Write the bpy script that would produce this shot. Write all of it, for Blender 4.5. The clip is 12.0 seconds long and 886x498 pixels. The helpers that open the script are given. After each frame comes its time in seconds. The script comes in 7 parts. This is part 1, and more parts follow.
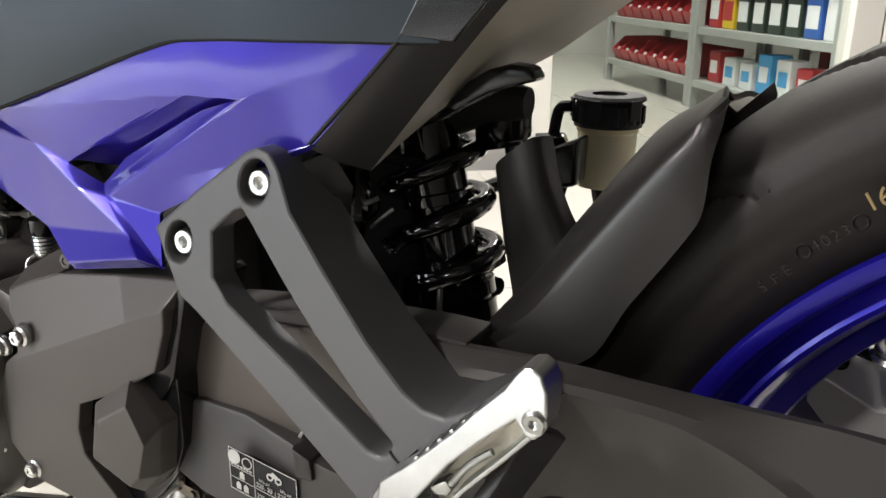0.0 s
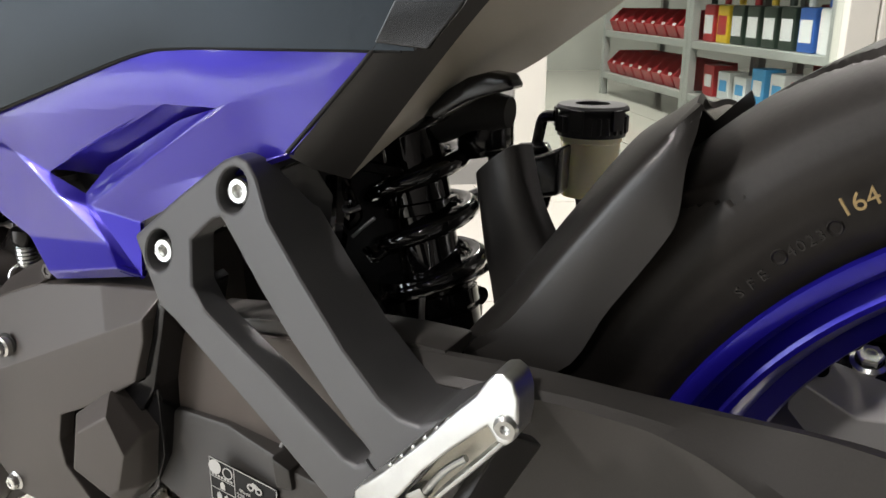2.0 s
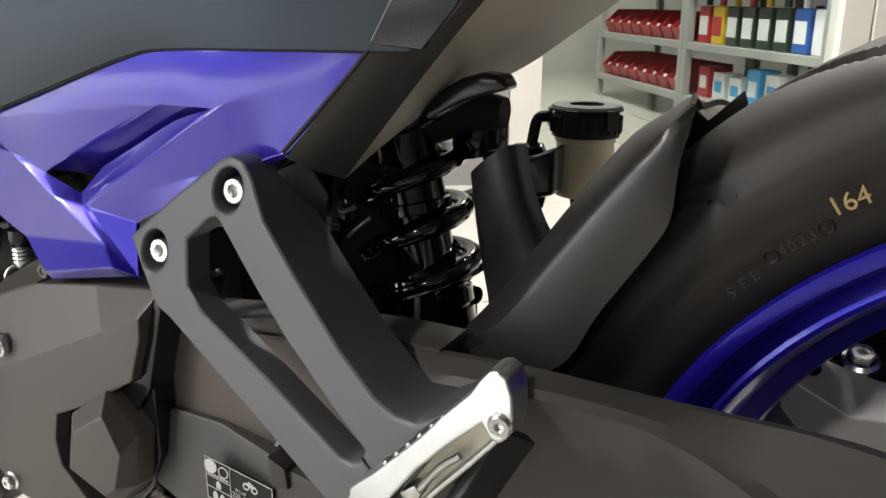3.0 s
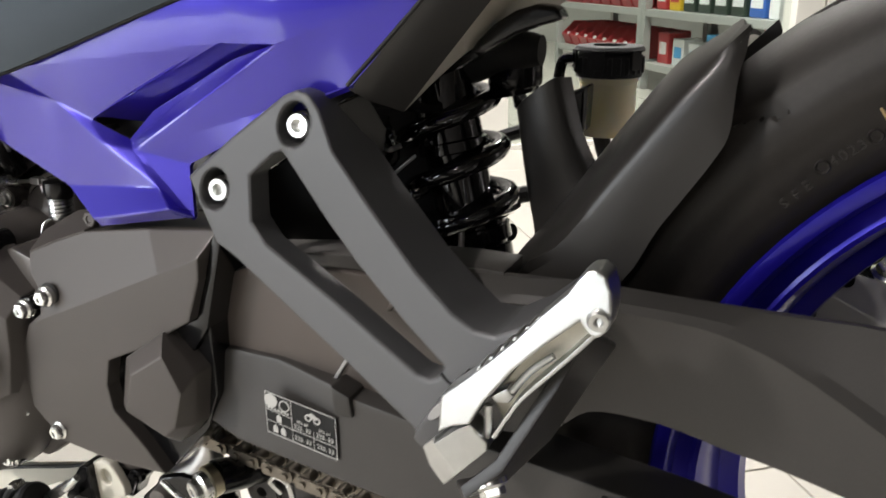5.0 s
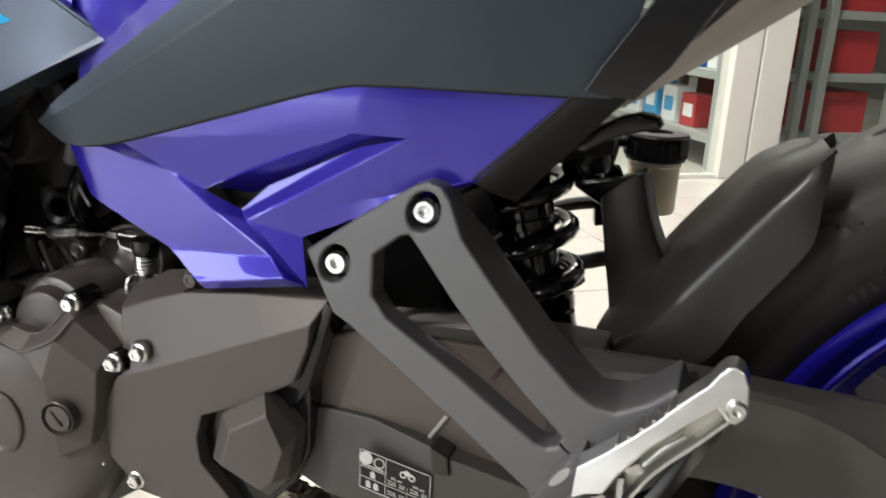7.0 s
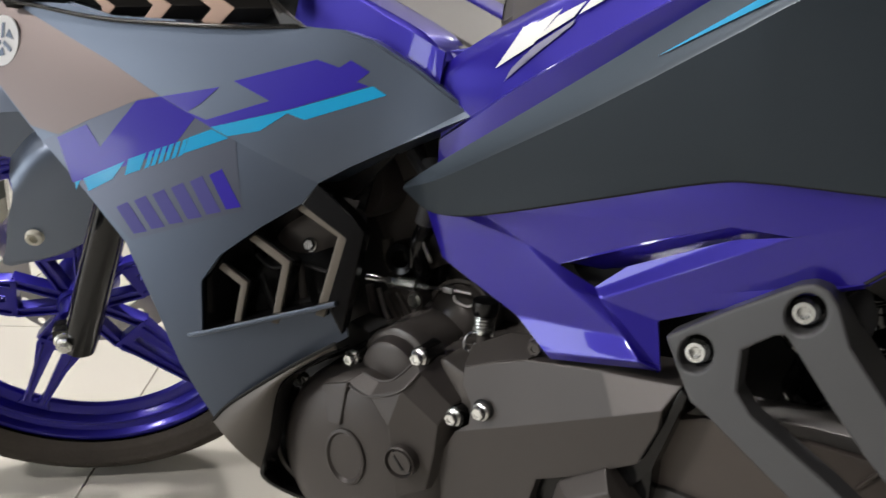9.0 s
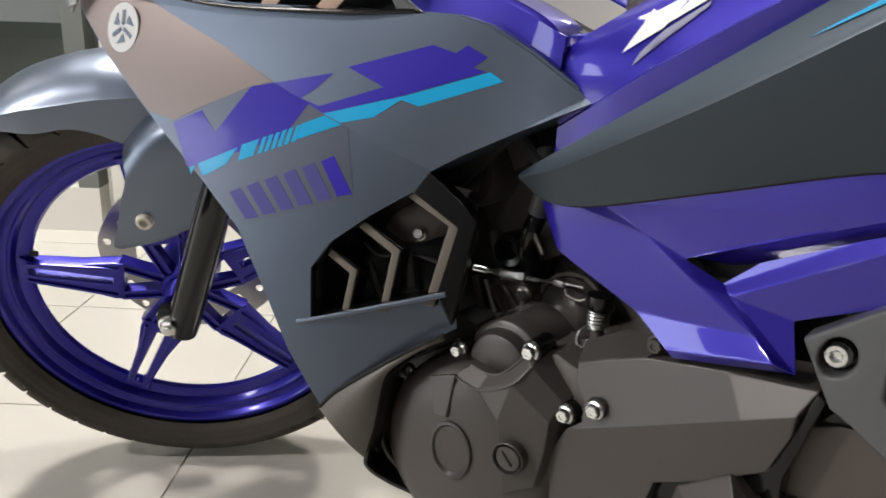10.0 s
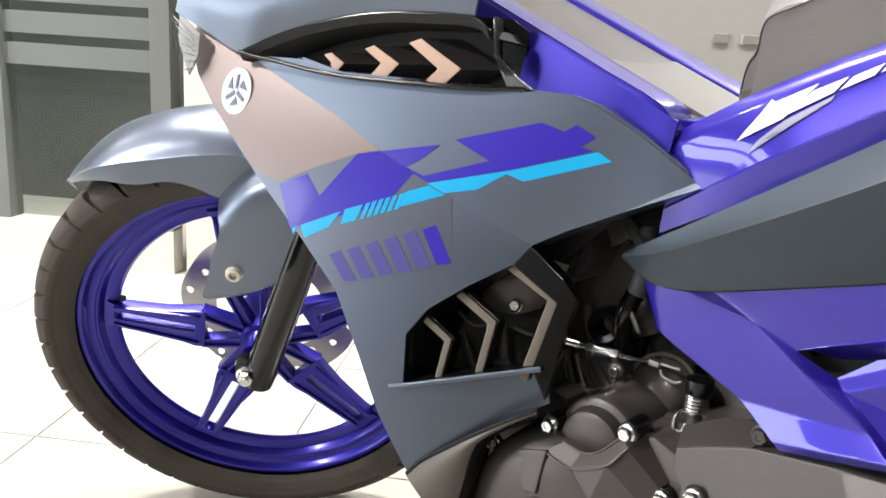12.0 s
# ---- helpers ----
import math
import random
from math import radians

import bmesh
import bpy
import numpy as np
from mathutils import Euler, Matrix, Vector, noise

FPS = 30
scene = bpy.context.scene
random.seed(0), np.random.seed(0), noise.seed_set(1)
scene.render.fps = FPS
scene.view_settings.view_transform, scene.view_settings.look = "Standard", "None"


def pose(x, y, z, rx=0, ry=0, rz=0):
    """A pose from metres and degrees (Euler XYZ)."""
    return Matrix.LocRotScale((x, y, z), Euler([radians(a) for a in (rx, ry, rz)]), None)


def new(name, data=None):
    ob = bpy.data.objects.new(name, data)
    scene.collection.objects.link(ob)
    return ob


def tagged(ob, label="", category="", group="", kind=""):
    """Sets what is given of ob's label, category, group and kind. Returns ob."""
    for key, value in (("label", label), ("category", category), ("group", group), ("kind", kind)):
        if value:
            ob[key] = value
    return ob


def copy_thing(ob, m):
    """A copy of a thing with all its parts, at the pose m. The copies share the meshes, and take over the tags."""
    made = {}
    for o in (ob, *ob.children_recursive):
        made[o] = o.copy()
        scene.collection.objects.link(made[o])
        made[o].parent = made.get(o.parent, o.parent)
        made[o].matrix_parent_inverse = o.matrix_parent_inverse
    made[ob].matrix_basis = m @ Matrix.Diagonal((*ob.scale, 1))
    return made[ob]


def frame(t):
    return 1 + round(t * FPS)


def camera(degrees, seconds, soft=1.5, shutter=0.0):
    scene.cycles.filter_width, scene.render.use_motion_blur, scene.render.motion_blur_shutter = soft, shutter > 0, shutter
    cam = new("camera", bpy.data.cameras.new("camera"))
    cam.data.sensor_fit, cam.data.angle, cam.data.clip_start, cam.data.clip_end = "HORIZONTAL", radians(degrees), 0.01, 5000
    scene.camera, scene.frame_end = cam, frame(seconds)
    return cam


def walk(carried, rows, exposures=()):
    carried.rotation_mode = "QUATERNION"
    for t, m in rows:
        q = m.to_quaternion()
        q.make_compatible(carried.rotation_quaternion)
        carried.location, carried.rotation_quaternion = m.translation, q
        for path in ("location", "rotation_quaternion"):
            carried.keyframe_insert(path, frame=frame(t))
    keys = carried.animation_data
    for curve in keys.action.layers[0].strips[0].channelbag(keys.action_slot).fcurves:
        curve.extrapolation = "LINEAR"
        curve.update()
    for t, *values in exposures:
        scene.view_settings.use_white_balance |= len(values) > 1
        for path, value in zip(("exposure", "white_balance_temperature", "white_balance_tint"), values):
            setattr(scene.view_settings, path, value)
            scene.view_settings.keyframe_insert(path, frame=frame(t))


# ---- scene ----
cam = camera(56.07, 12.0, shutter=0.4)
ROWS = [
    (0.0, 1.1183, -0.4241, 0.6194, 71.96, -0.47, 27.82),
    (0.5, 1.1196, -0.4262, 0.6202, 72.50, -0.38, 27.75),
    (1.0, 1.1217, -0.4247, 0.6183, 72.75, -0.43, 27.72),
    (1.5, 1.1246, -0.4223, 0.6171, 72.86, -0.46, 27.72),
    (2.0, 1.1267, -0.4207, 0.6164, 72.95, -0.40, 27.62),
    (2.5, 1.1284, -0.4216, 0.6165, 72.99, -0.42, 27.45),
    (4.5, 1.1186, -0.4381, 0.6114, 72.97, -0.27, 26.33),
    (5.0, 1.0926, -0.4651, 0.5978, 71.44, 0.45, 24.06),
    (5.5, 1.0542, -0.4775, 0.5949, 69.74, 0.40, 22.41),
    (6.0, 1.0254, -0.4972, 0.6030, 69.16, -0.94, 20.13),
    (6.5, 1.0228, -0.5144, 0.6173, 71.83, -2.71, 18.25),
    (8.5, 0.9413, -0.5710, 0.6926, 73.96, -2.95, 30.60),
    (9.0, 0.9278, -0.5657, 0.6809, 72.59, -2.05, 34.39),
    (9.5, 0.9077, -0.5670, 0.6740, 71.87, -1.54, 36.74),
    (10.0, 0.9009, -0.5698, 0.6737, 71.98, -1.61, 39.91),
    (10.5, 0.8866, -0.5798, 0.6740, 73.12, -2.22, 42.11),
    (11.0, 0.8798, -0.5865, 0.6769, 73.63, -2.62, 42.79),
    (11.5, 0.8796, -0.5906, 0.6796, 74.52, -2.88, 43.38),
    (12.0, 0.8755, -0.5948, 0.6861, 75.49, -3.47, 44.08),
]
EXPOSURES = [(0.0, 0.56), (2.5, 0.54), (5.5, 0.60), (6.5, 0.65), (8.5, -0.22), (9.5, -0.10), (10.5, -0.04), (11.0, -0.04), (11.5, 0.68), (12.0, 0.73)]
walk(cam, [(t, pose(*row)) for t, *row in ROWS], EXPOSURES)

# world and light
from mathutils.bvhtree import BVHTree
world = bpy.data.worlds.new("world")
scene.world = world
world.use_nodes = True
world.node_tree.nodes["Background"].inputs[0].default_value = (0.75, 0.8, 0.85, 1)
world.node_tree.nodes["Background"].inputs[1].default_value = 0.12

# the room lies at an angle to the motorcycle: a along the walls, b towards the glass partition
ROOM = radians(37.2)
EA, EB = Vector((math.cos(ROOM), math.sin(ROOM), 0)), Vector((-math.sin(ROOM), math.cos(ROOM), 0))
ROOM_M = Matrix.Rotation(ROOM, 4, "Z")
LAMPS = [(-0.9, 0.7, 145), (-2.9, 0.7, 18), (1.6, 0.9, 118), (-2.6, -1.5, 200), (-1.2, -4.0, 35)]
for a, b, power in LAMPS:
    lamp = bpy.data.lights.new("ceiling_lamp_light", "AREA")
    lamp.shape, lamp.size, lamp.energy, lamp.color = "DISK", 0.42, power * 0.62, (1.0, 0.941, 0.907)
    new("ceiling_lamp_light", lamp).matrix_world = ROOM_M @ pose(a, b, 2.90)
# daylight in the two panes of the shop window
for z0, z1 in ((0.45, 1.30), (1.55, 2.25)):
    day = bpy.data.lights.new("window_daylight", "AREA")
    day.shape, day.size, day.size_y, day.energy, day.color = "RECTANGLE", 5.0, z1 - z0, 86 * (z1 - z0), (0.90, 0.95, 1.0)
    new("window_daylight", day).matrix_world = ROOM_M @ pose(-5.98, -2.05, (z0 + z1) / 2, 90, 0, -90)
back_room = bpy.data.lights.new("stockroom_light", "AREA")
back_room.shape, back_room.size, back_room.energy, back_room.color = "SQUARE", 1.2, 78, (1.0, 0.97, 0.9)
new("stockroom_light", back_room).matrix_world = ROOM_M @ pose(1.9, 3.6, 2.85)
scene.view_settings.exposure = 0.0


# materials
def material(name, color, rough=0.5, metal=0.0, coat=0.0, vary=0.12, scale=6.0, bump=0.0, grain=180.0, spec=0.5, sheen_rough=0.08, flake=0.0):
    m = bpy.data.materials.new(name)
    m.use_nodes = True
    nt = m.node_tree
    b = nt.nodes["Principled BSDF"]
    b.inputs["Metallic"].default_value = metal
    b.inputs["Specular IOR Level"].default_value = spec
    b.inputs["Coat Weight"].default_value = coat
    b.inputs["Coat Roughness"].default_value = sheen_rough
    tc = nt.nodes.new("ShaderNodeTexCoord")
    n1 = nt.nodes.new("ShaderNodeTexNoise")
    n1.inputs["Scale"].default_value, n1.inputs["Detail"].default_value = scale, 6
    nt.links.new(tc.outputs["Object"], n1.inputs["Vector"])
    n2 = nt.nodes.new("ShaderNodeTexNoise")
    n2.inputs["Scale"].default_value, n2.inputs["Detail"].default_value = grain, 3
    nt.links.new(tc.outputs["Object"], n2.inputs["Vector"])
    mix = nt.nodes.new("ShaderNodeMix")
    mix.data_type = "RGBA"
    lo = [c * (1 - vary) for c in color]
    hi = [min(1, c * (1 + vary)) for c in color]
    mix.inputs["A"].default_value, mix.inputs["B"].default_value = (*lo, 1), (*hi, 1)
    add = nt.nodes.new("ShaderNodeMath")
    add.operation = "MULTIPLY_ADD"
    add.inputs[1].default_value, add.inputs[2].default_value = 0.35, 0.0
    nt.links.new(n2.outputs["Fac"], add.inputs[0])
    tot = nt.nodes.new("ShaderNodeMath")
    tot.operation = "MULTIPLY_ADD"
    tot.inputs[1].default_value = 0.65
    nt.links.new(n1.outputs["Fac"], tot.inputs[0])
    nt.links.new(add.outputs[0], tot.inputs[2])
    nt.links.new(tot.outputs[0], mix.inputs["Factor"])
    nt.links.new(mix.outputs["Result"], b.inputs["Base Color"])
    rr = nt.nodes.new("ShaderNodeMapRange")
    rr.inputs["To Min"].default_value, rr.inputs["To Max"].default_value = max(0.02, rough * 0.85), min(1, rough * 1.18)
    nt.links.new(tot.outputs[0], rr.inputs["Value"])
    nt.links.new(rr.outputs[0], b.inputs["Roughness"])
    if bump:
        bp = nt.nodes.new("ShaderNodeBump")
        bp.inputs["Strength"].default_value, bp.inputs["Distance"].default_value = bump * 0.5, 0.0004
        nt.links.new(n2.outputs["Fac"], bp.inputs["Height"])
        nt.links.new(bp.outputs["Normal"], b.inputs["Normal"])
    return m


def glass(name, tint=(1, 1, 1), rough=0.0, alpha=0.12):
    m = bpy.data.materials.new(name)
    m.use_nodes = True
    nt = m.node_tree
    out = nt.nodes["Material Output"]
    nt.nodes.remove(nt.nodes["Principled BSDF"])
    tr, gl, mx, fr = (nt.nodes.new("ShaderNode" + k) for k in ("BsdfTransparent", "BsdfGlossy", "MixShader", "LayerWeight"))
    tr.inputs[0].default_value = (*tint, 1)
    gl.inputs["Roughness"].default_value = rough
    fr.inputs["Blend"].default_value = 0.5
    up, add = nt.nodes.new("ShaderNodeMath"), nt.nodes.new("ShaderNodeMath")
    up.operation, up.inputs[1].default_value = "POWER", 5.0
    add.operation, add.inputs[1].default_value = "ADD", 0.035
    add.use_clamp = True
    nt.links.new(fr.outputs["Facing"], up.inputs[0])
    nt.links.new(up.outputs[0], add.inputs[0])
    nt.links.new(add.outputs[0], mx.inputs[0])
    nt.links.new(tr.outputs[0], mx.inputs[1])
    nt.links.new(gl.outputs[0], mx.inputs[2])
    nt.links.new(mx.outputs[0], out.inputs[0])
    return m


def glow(name, color, strength):
    m = bpy.data.materials.new(name)
    m.use_nodes = True
    b = m.node_tree.nodes["Principled BSDF"]
    b.inputs["Base Color"].default_value = (*color, 1)
    b.inputs["Emission Color"].default_value = (*color, 1)
    b.inputs["Emission Strength"].default_value = strength
    return m


BLUE = material("blue_gloss_paint", (0.022, 0.011, 0.33), 0.30, 0.45, 0.9, 0.06, 9, 0.0, 900, sheen_rough=0.03)
BLUE_RIM = material("blue_wheel_paint", (0.012, 0.007, 0.28), 0.34, 0.5, 0.5, 0.08, 9, sheen_rough=0.14, spec=0.35)
GREY = material("dark_grey_satin_paint", (0.106, 0.133, 0.182), 0.40, 0.85, 0.8, 0.06, 5, 0.0, 900, sheen_rough=0.30)
COWL = material("brown_grey_cowl_plastic", (0.16, 0.147, 0.132), 0.42, 0.2, 0.0, 0.10, 12, 0.25, 700)
CASE = material("brown_grey_engine_paint", (0.070, 0.062, 0.0575), 0.42, 0.22, 0.0, 0.10, 12, 0.25, 700)
ECASE = material("dark_engine_paint", (0.12, 0.11, 0.103), 0.25, 0.3, 0.0, 0.15, 25, 0.25, 600)
PAD = material("dark_pad_plastic", (0.14, 0.135, 0.13), 0.5, 0, 0, 0.08, 12, 0.2, 700)
# body grey with grain, darkened for the weaker light on the side cover
SIDE = material("grained_grey_shade_tone", (0.042, 0.055, 0.069), 0.39, 0.68, 0.05, 0.10, 5, 0.25, 1100, sheen_rough=0.3)
BRACKET = material("charcoal_bracket_paint", (0.079, 0.079, 0.081), 0.42, 0.12, 0.0, 0.07, 10, 0.22, 800)
PLASTIC = material("black_textured_plastic", (0.022, 0.0205, 0.019), 0.33, 0, 0, 0.25, 9, 0.35, 1400)
ARM = material("dark_swingarm_paint", (0.050, 0.047, 0.044), 0.46, 0.15, 0, 0.32, 9, 0.25, 900)
BLACK = material("satin_black_metal", (0.006, 0.006, 0.0065), 0.16, 0, 0.0, 0.2, 20, 0.05, 500, spec=0.4)
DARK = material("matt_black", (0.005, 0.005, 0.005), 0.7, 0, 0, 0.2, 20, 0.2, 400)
TAIL = material("grey_undertail_plastic", (0.31, 0.285, 0.235), 0.5, 0, 0, 0.08, 8, 0.3, 1300)
RUBBER = material("tyre_rubber", (0.0210, 0.0185, 0.0165), 0.52, 0, 0, 0.75, 11, 0.35, 300, spec=0.3)
DUSTY = material("dusty_tyre_rubber", (0.062, 0.054, 0.046), 0.70, 0, 0, 0.50, 16, 0.35, 300, spec=0.2)
GLOSSY = material("gloss_black_enamel", (0.004, 0.004, 0.0042), 0.07, 0, 0.6, 0.1, 20, spec=0.5)
SOFT_RUBBER = material("black_rubber", (0.014, 0.014, 0.015), 0.6, 0, 0, 0.15, 30, 0.2, 300)
ZINC = material("zinc_plated_steel", (0.84, 0.85, 0.83), 0.26, 1.0, 0, 0.15, 60, 0.1, 300)
YZINC = material("yellow_zinc_steel", (0.52, 0.47, 0.33), 0.3, 1.0, 0, 0.2, 60, 0.1, 300)
ALU = material("cast_aluminium", (0.55, 0.56, 0.55), 0.30, 1.0, 0, 0.22, 90, 0.7, 130)
RAWALU = material("rough_cast_aluminium", (0.50, 0.48, 0.41), 0.45, 1.0, 0, 0.25, 60, 0.5, 700)
SILVER = material("silver_painted_casting", (0.34, 0.335, 0.325), 0.45, 0.35, 0, 0.10, 30, 0.25, 700)
PIVOT = material("brown_swingarm_casting", (0.098, 0.083, 0.074), 0.46, 0.35, 0, 0.14, 10, 0.3, 800)
STEEL = material("disc_steel", (0.45, 0.44, 0.43), 0.32, 1.0, 0, 0.15, 40, 0.1, 300)
CHAINM = material("chain_steel", (0.23, 0.205, 0.17), 0.42, 0.9, 0, 0.3, 90, 0.2, 300)
CREAM = material("cream_plastic", (0.66, 0.64, 0.55), 0.45, 0, 0, 0.06, 20, 0.05, 300)
FLUID = material("cloudy_reservoir_plastic", (0.86, 0.80, 0.56), 0.32, 0, 0.2, 0.08, 30, 0.05, 300)
FLUID.node_tree.nodes["Principled BSDF"].inputs["Subsurface Weight"].default_value = 0.7
FLUID.node_tree.nodes["Principled BSDF"].inputs["Subsurface Radius"].default_value = (0.03, 0.026, 0.014)
CYAN = material("cyan_decal", (0.0, 0.42, 0.80), 0.30, 0, 0.4, 0.03, 10)
BLUE_DECAL = material("blue_decal", (0.030, 0.013, 0.42), 0.30, 0, 0.4, 0.05, 10)
BLUE_FAINT = material("violet_blue_decal", (0.060, 0.055, 0.27), 0.40, 0, 0.2, 0.05, 10)
WHITE_DECAL = material("white_decal", (0.82, 0.83, 0.84), 0.4, 0, 0.2, 0.03, 10)
GREY_DECAL = material("grey_decal", (0.25, 0.25, 0.38), 0.4, 0, 0.2, 0.03, 10)
PRINT = material("white_print", (0.52, 0.52, 0.50), 0.5, 0, 0, 0.03, 10)
ORANGE = material("peach_grille_trim", (0.62, 0.42, 0.32), 0.5, 0, 0, 0.06, 10)
# body grey as it looks on the nose, warm reflection included in the colour
NOSE = material("brown_reflection_tone", (0.205, 0.168, 0.159), 0.42, 0.65, 0.2, 0.05, 5, 0.05, 900, sheen_rough=0.35)
DECAL_FILM = material("grey_violet_decal_film", (0.132, 0.148, 0.192), 0.35, 0.74, 0.20, 0.05, 5, 0.0, 900, sheen_rough=0.2)
TAN = material("bronze_grille_trim", (0.165, 0.143, 0.115), 0.42, 0.3, 0, 0.06, 10)
SEAT = material("grey_seat_vinyl", (0.11, 0.10, 0.094), 0.55, 0, 0, 0.08, 12, 0.5, 700)
SWITCH = material("grey_switch_plastic", (0.17, 0.17, 0.16), 0.5, 0, 0, 0.04, 20)
GRIP = material("grey_tunnel_plastic", (0.078, 0.075, 0.072), 0.42, 0, 0, 0.06, 12, 0.3, 700)
CHALK = material("ochre_tyre_mark", (0.30, 0.21, 0.09), 0.7, 0, 0, 0.25, 300)
TILE = material("white_floor_tile", (0.47, 0.456, 0.41), 0.16, 0, 0, 0.03, 3, 0.02, 200)
GROUT = material("grey_grout", (0.33, 0.31, 0.27), 0.8, 0, 0, 0.2, 30)
# for walls out of view: kept dark to cut bounce light and reflections
WARM = material("dark_unseen_wall_paint", (0.11, 0.102, 0.096), 0.7, 0, 0, 0.04, 2, 0.15, 300)
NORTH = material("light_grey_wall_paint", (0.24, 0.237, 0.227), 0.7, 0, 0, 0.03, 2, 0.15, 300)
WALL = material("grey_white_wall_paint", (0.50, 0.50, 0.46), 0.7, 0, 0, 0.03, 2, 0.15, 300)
FRAME = material("white_aluminium_frame", (0.62, 0.61, 0.56), 0.35, 0, 0, 0.03, 6)
CEIL = material("dark_unseen_ceiling", (0.15, 0.15, 0.147), 0.85, 0, 0, 0.03, 3)
GLASS = glass("clear_glass", (0.92, 0.95, 0.93))
DARK_GLASS = glass("door_glass", (0.90, 0.94, 0.92))
LENS = glass("clear_lens", (0.95, 0.96, 0.97), 0.05)
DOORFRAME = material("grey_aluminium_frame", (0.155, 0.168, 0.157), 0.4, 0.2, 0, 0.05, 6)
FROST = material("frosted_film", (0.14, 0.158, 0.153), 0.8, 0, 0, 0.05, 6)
NIGHT = material("dim_space_tone", (0.045, 0.052, 0.046), 0.9, 0, 0, 0.5, 1.2)
SHELF = material("galvanised_shelf_steel", (0.42, 0.44, 0.42), 0.45, 0.4, 0, 0.12, 10)
RED = material("red_bin_plastic", (0.42, 0.03, 0.035), 0.4, 0, 0, 0.1, 10)
YELLOW = material("yellow_bottle_plastic", (0.70, 0.48, 0.03), 0.35, 0, 0, 0.05, 10)
GREENBLK = material("dark_bottle_plastic", (0.025, 0.04, 0.03), 0.35, 0, 0, 0.1, 10)
CANBLUE = material("blue_bottle_plastic", (0.03, 0.10, 0.35), 0.35, 0, 0, 0.1, 10)
PAPER = material("white_carton", (0.70, 0.72, 0.72), 0.6, 0, 0, 0.05, 10)
LIGHTBLUE = material("light_blue_carton", (0.06, 0.32, 0.62), 0.5, 0, 0, 0.05, 10)
FILM = glass("clear_plastic_film", (0.93, 0.94, 0.94), 0.12)
nt = FILM.node_tree
haze, veil = nt.nodes.new("ShaderNodeBsdfDiffuse"), nt.nodes.new("ShaderNodeMixShader")
haze.inputs[0].default_value, veil.inputs[0].default_value = (0.8, 0.8, 0.8, 1), 0.30
nt.links.new(nt.nodes["Mix Shader"].outputs[0], veil.inputs[1])
nt.links.new(haze.outputs[0], veil.inputs[2])
nt.links.new(veil.outputs[0], nt.nodes["Material Output"].inputs[0])
LAMP_GLOW = glow("lamp_diffuser", (1.0, 0.97, 0.92), 5.0)


# mesh tools
def part(name, bm, mat, parent, label="", smooth=35.0, kind=""):
    me = bpy.data.meshes.new(name)
    bm.normal_update()
    bm.to_mesh(me)
    bm.free()
    me.materials.append(mat)
    if smooth:
        me.shade_smooth()
        me.set_sharp_from_angle(angle=radians(smooth))
    ob = new(name, me)
    if smooth:
        wn = ob.modifiers.new("weighted_normals", "WEIGHTED_NORMAL")
        wn.mode, wn.weight, wn.keep_sharp = "FACE_AREA", 50, True
    if parent is not None:
        ob.parent = parent
    if label:
        ob["label"] = label
    if kind:
        ob["kind"] = kind
    return ob


def raw(verts, faces):
    bm = bmesh.new()
    vs = [bm.verts.new(v) for v in verts]
    for f in faces:
        try:
            bm.faces.new([vs[i] for i in f])
        except ValueError:
            pass
    return bm


def bevelled(bm, width, seg=2, angle=28.0):
    bm.normal_update()
    es = [e for e in bm.edges if len(e.link_faces) == 2 and e.calc_face_angle(0) > radians(angle)]
    if es and width:
        bmesh.ops.bevel(bm, geom=es, offset=width, segments=seg, profile=0.6, affect="EDGES", clamp_overlap=True)
    return bm


def box(cx, cy, cz, sx, sy, sz, bev=0.0, m=None):
    bm = bmesh.new()
    bmesh.ops.create_cube(bm, size=1, matrix=(m or Matrix()) @ Matrix.Translation((cx, cy, cz)) @ Matrix.Diagonal((sx, sy, sz, 1)))
    return bevelled(bm, bev)


def slab(outer, y, depth, bev=0.002, holes=(), seg=2):
    """A plate from an outline of (x, z), its face at y (a number or a function), going depth inwards (+y)."""
    fy = y if callable(y) else (lambda x, z: y)
    bm = bmesh.new()
    edges = []
    for loop in (outer, *holes):
        vs = [bm.verts.new((x, fy(x, z), z)) for x, z in loop]
        edges += [bm.edges.new((vs[i], vs[(i + 1) % len(vs)])) for i in range(len(vs))]
    bmesh.ops.triangle_fill(bm, use_beauty=True, use_dissolve=False, edges=edges)
    front = list(bm.faces)
    for f in front:
        f.normal_update()
        if f.normal.y > 0:
            f.normal_flip()
    ext = bmesh.ops.extrude_face_region(bm, geom=front)
    back = [v for v in ext["geom"] if isinstance(v, bmesh.types.BMVert)]
    bmesh.ops.translate(bm, vec=(0, depth, 0), verts=back)
    bmesh.ops.recalc_face_normals(bm, faces=bm.faces)
    return bevelled(bm, bev, seg)


def sheet(verts, faces, thick=0.003, bev=0.002, side=(0, -1, 0)):
    """A folded panel: flat faces between corner points, given a thickness away from side."""
    bm = raw(verts, faces)
    bmesh.ops.recalc_face_normals(bm, faces=bm.faces)
    tot = Vector((0, 0, 0))
    for f in bm.faces:
        tot += f.normal * f.calc_area()
    if tot.dot(Vector(side)) < 0:
        bmesh.ops.reverse_faces(bm, faces=bm.faces)
    bm.normal_update()
    bmesh.ops.solidify(bm, geom=bm.faces[:], thickness=thick)
    bmesh.ops.recalc_face_normals(bm, faces=bm.faces)
    return bevelled(bm, bev, 2, 12)


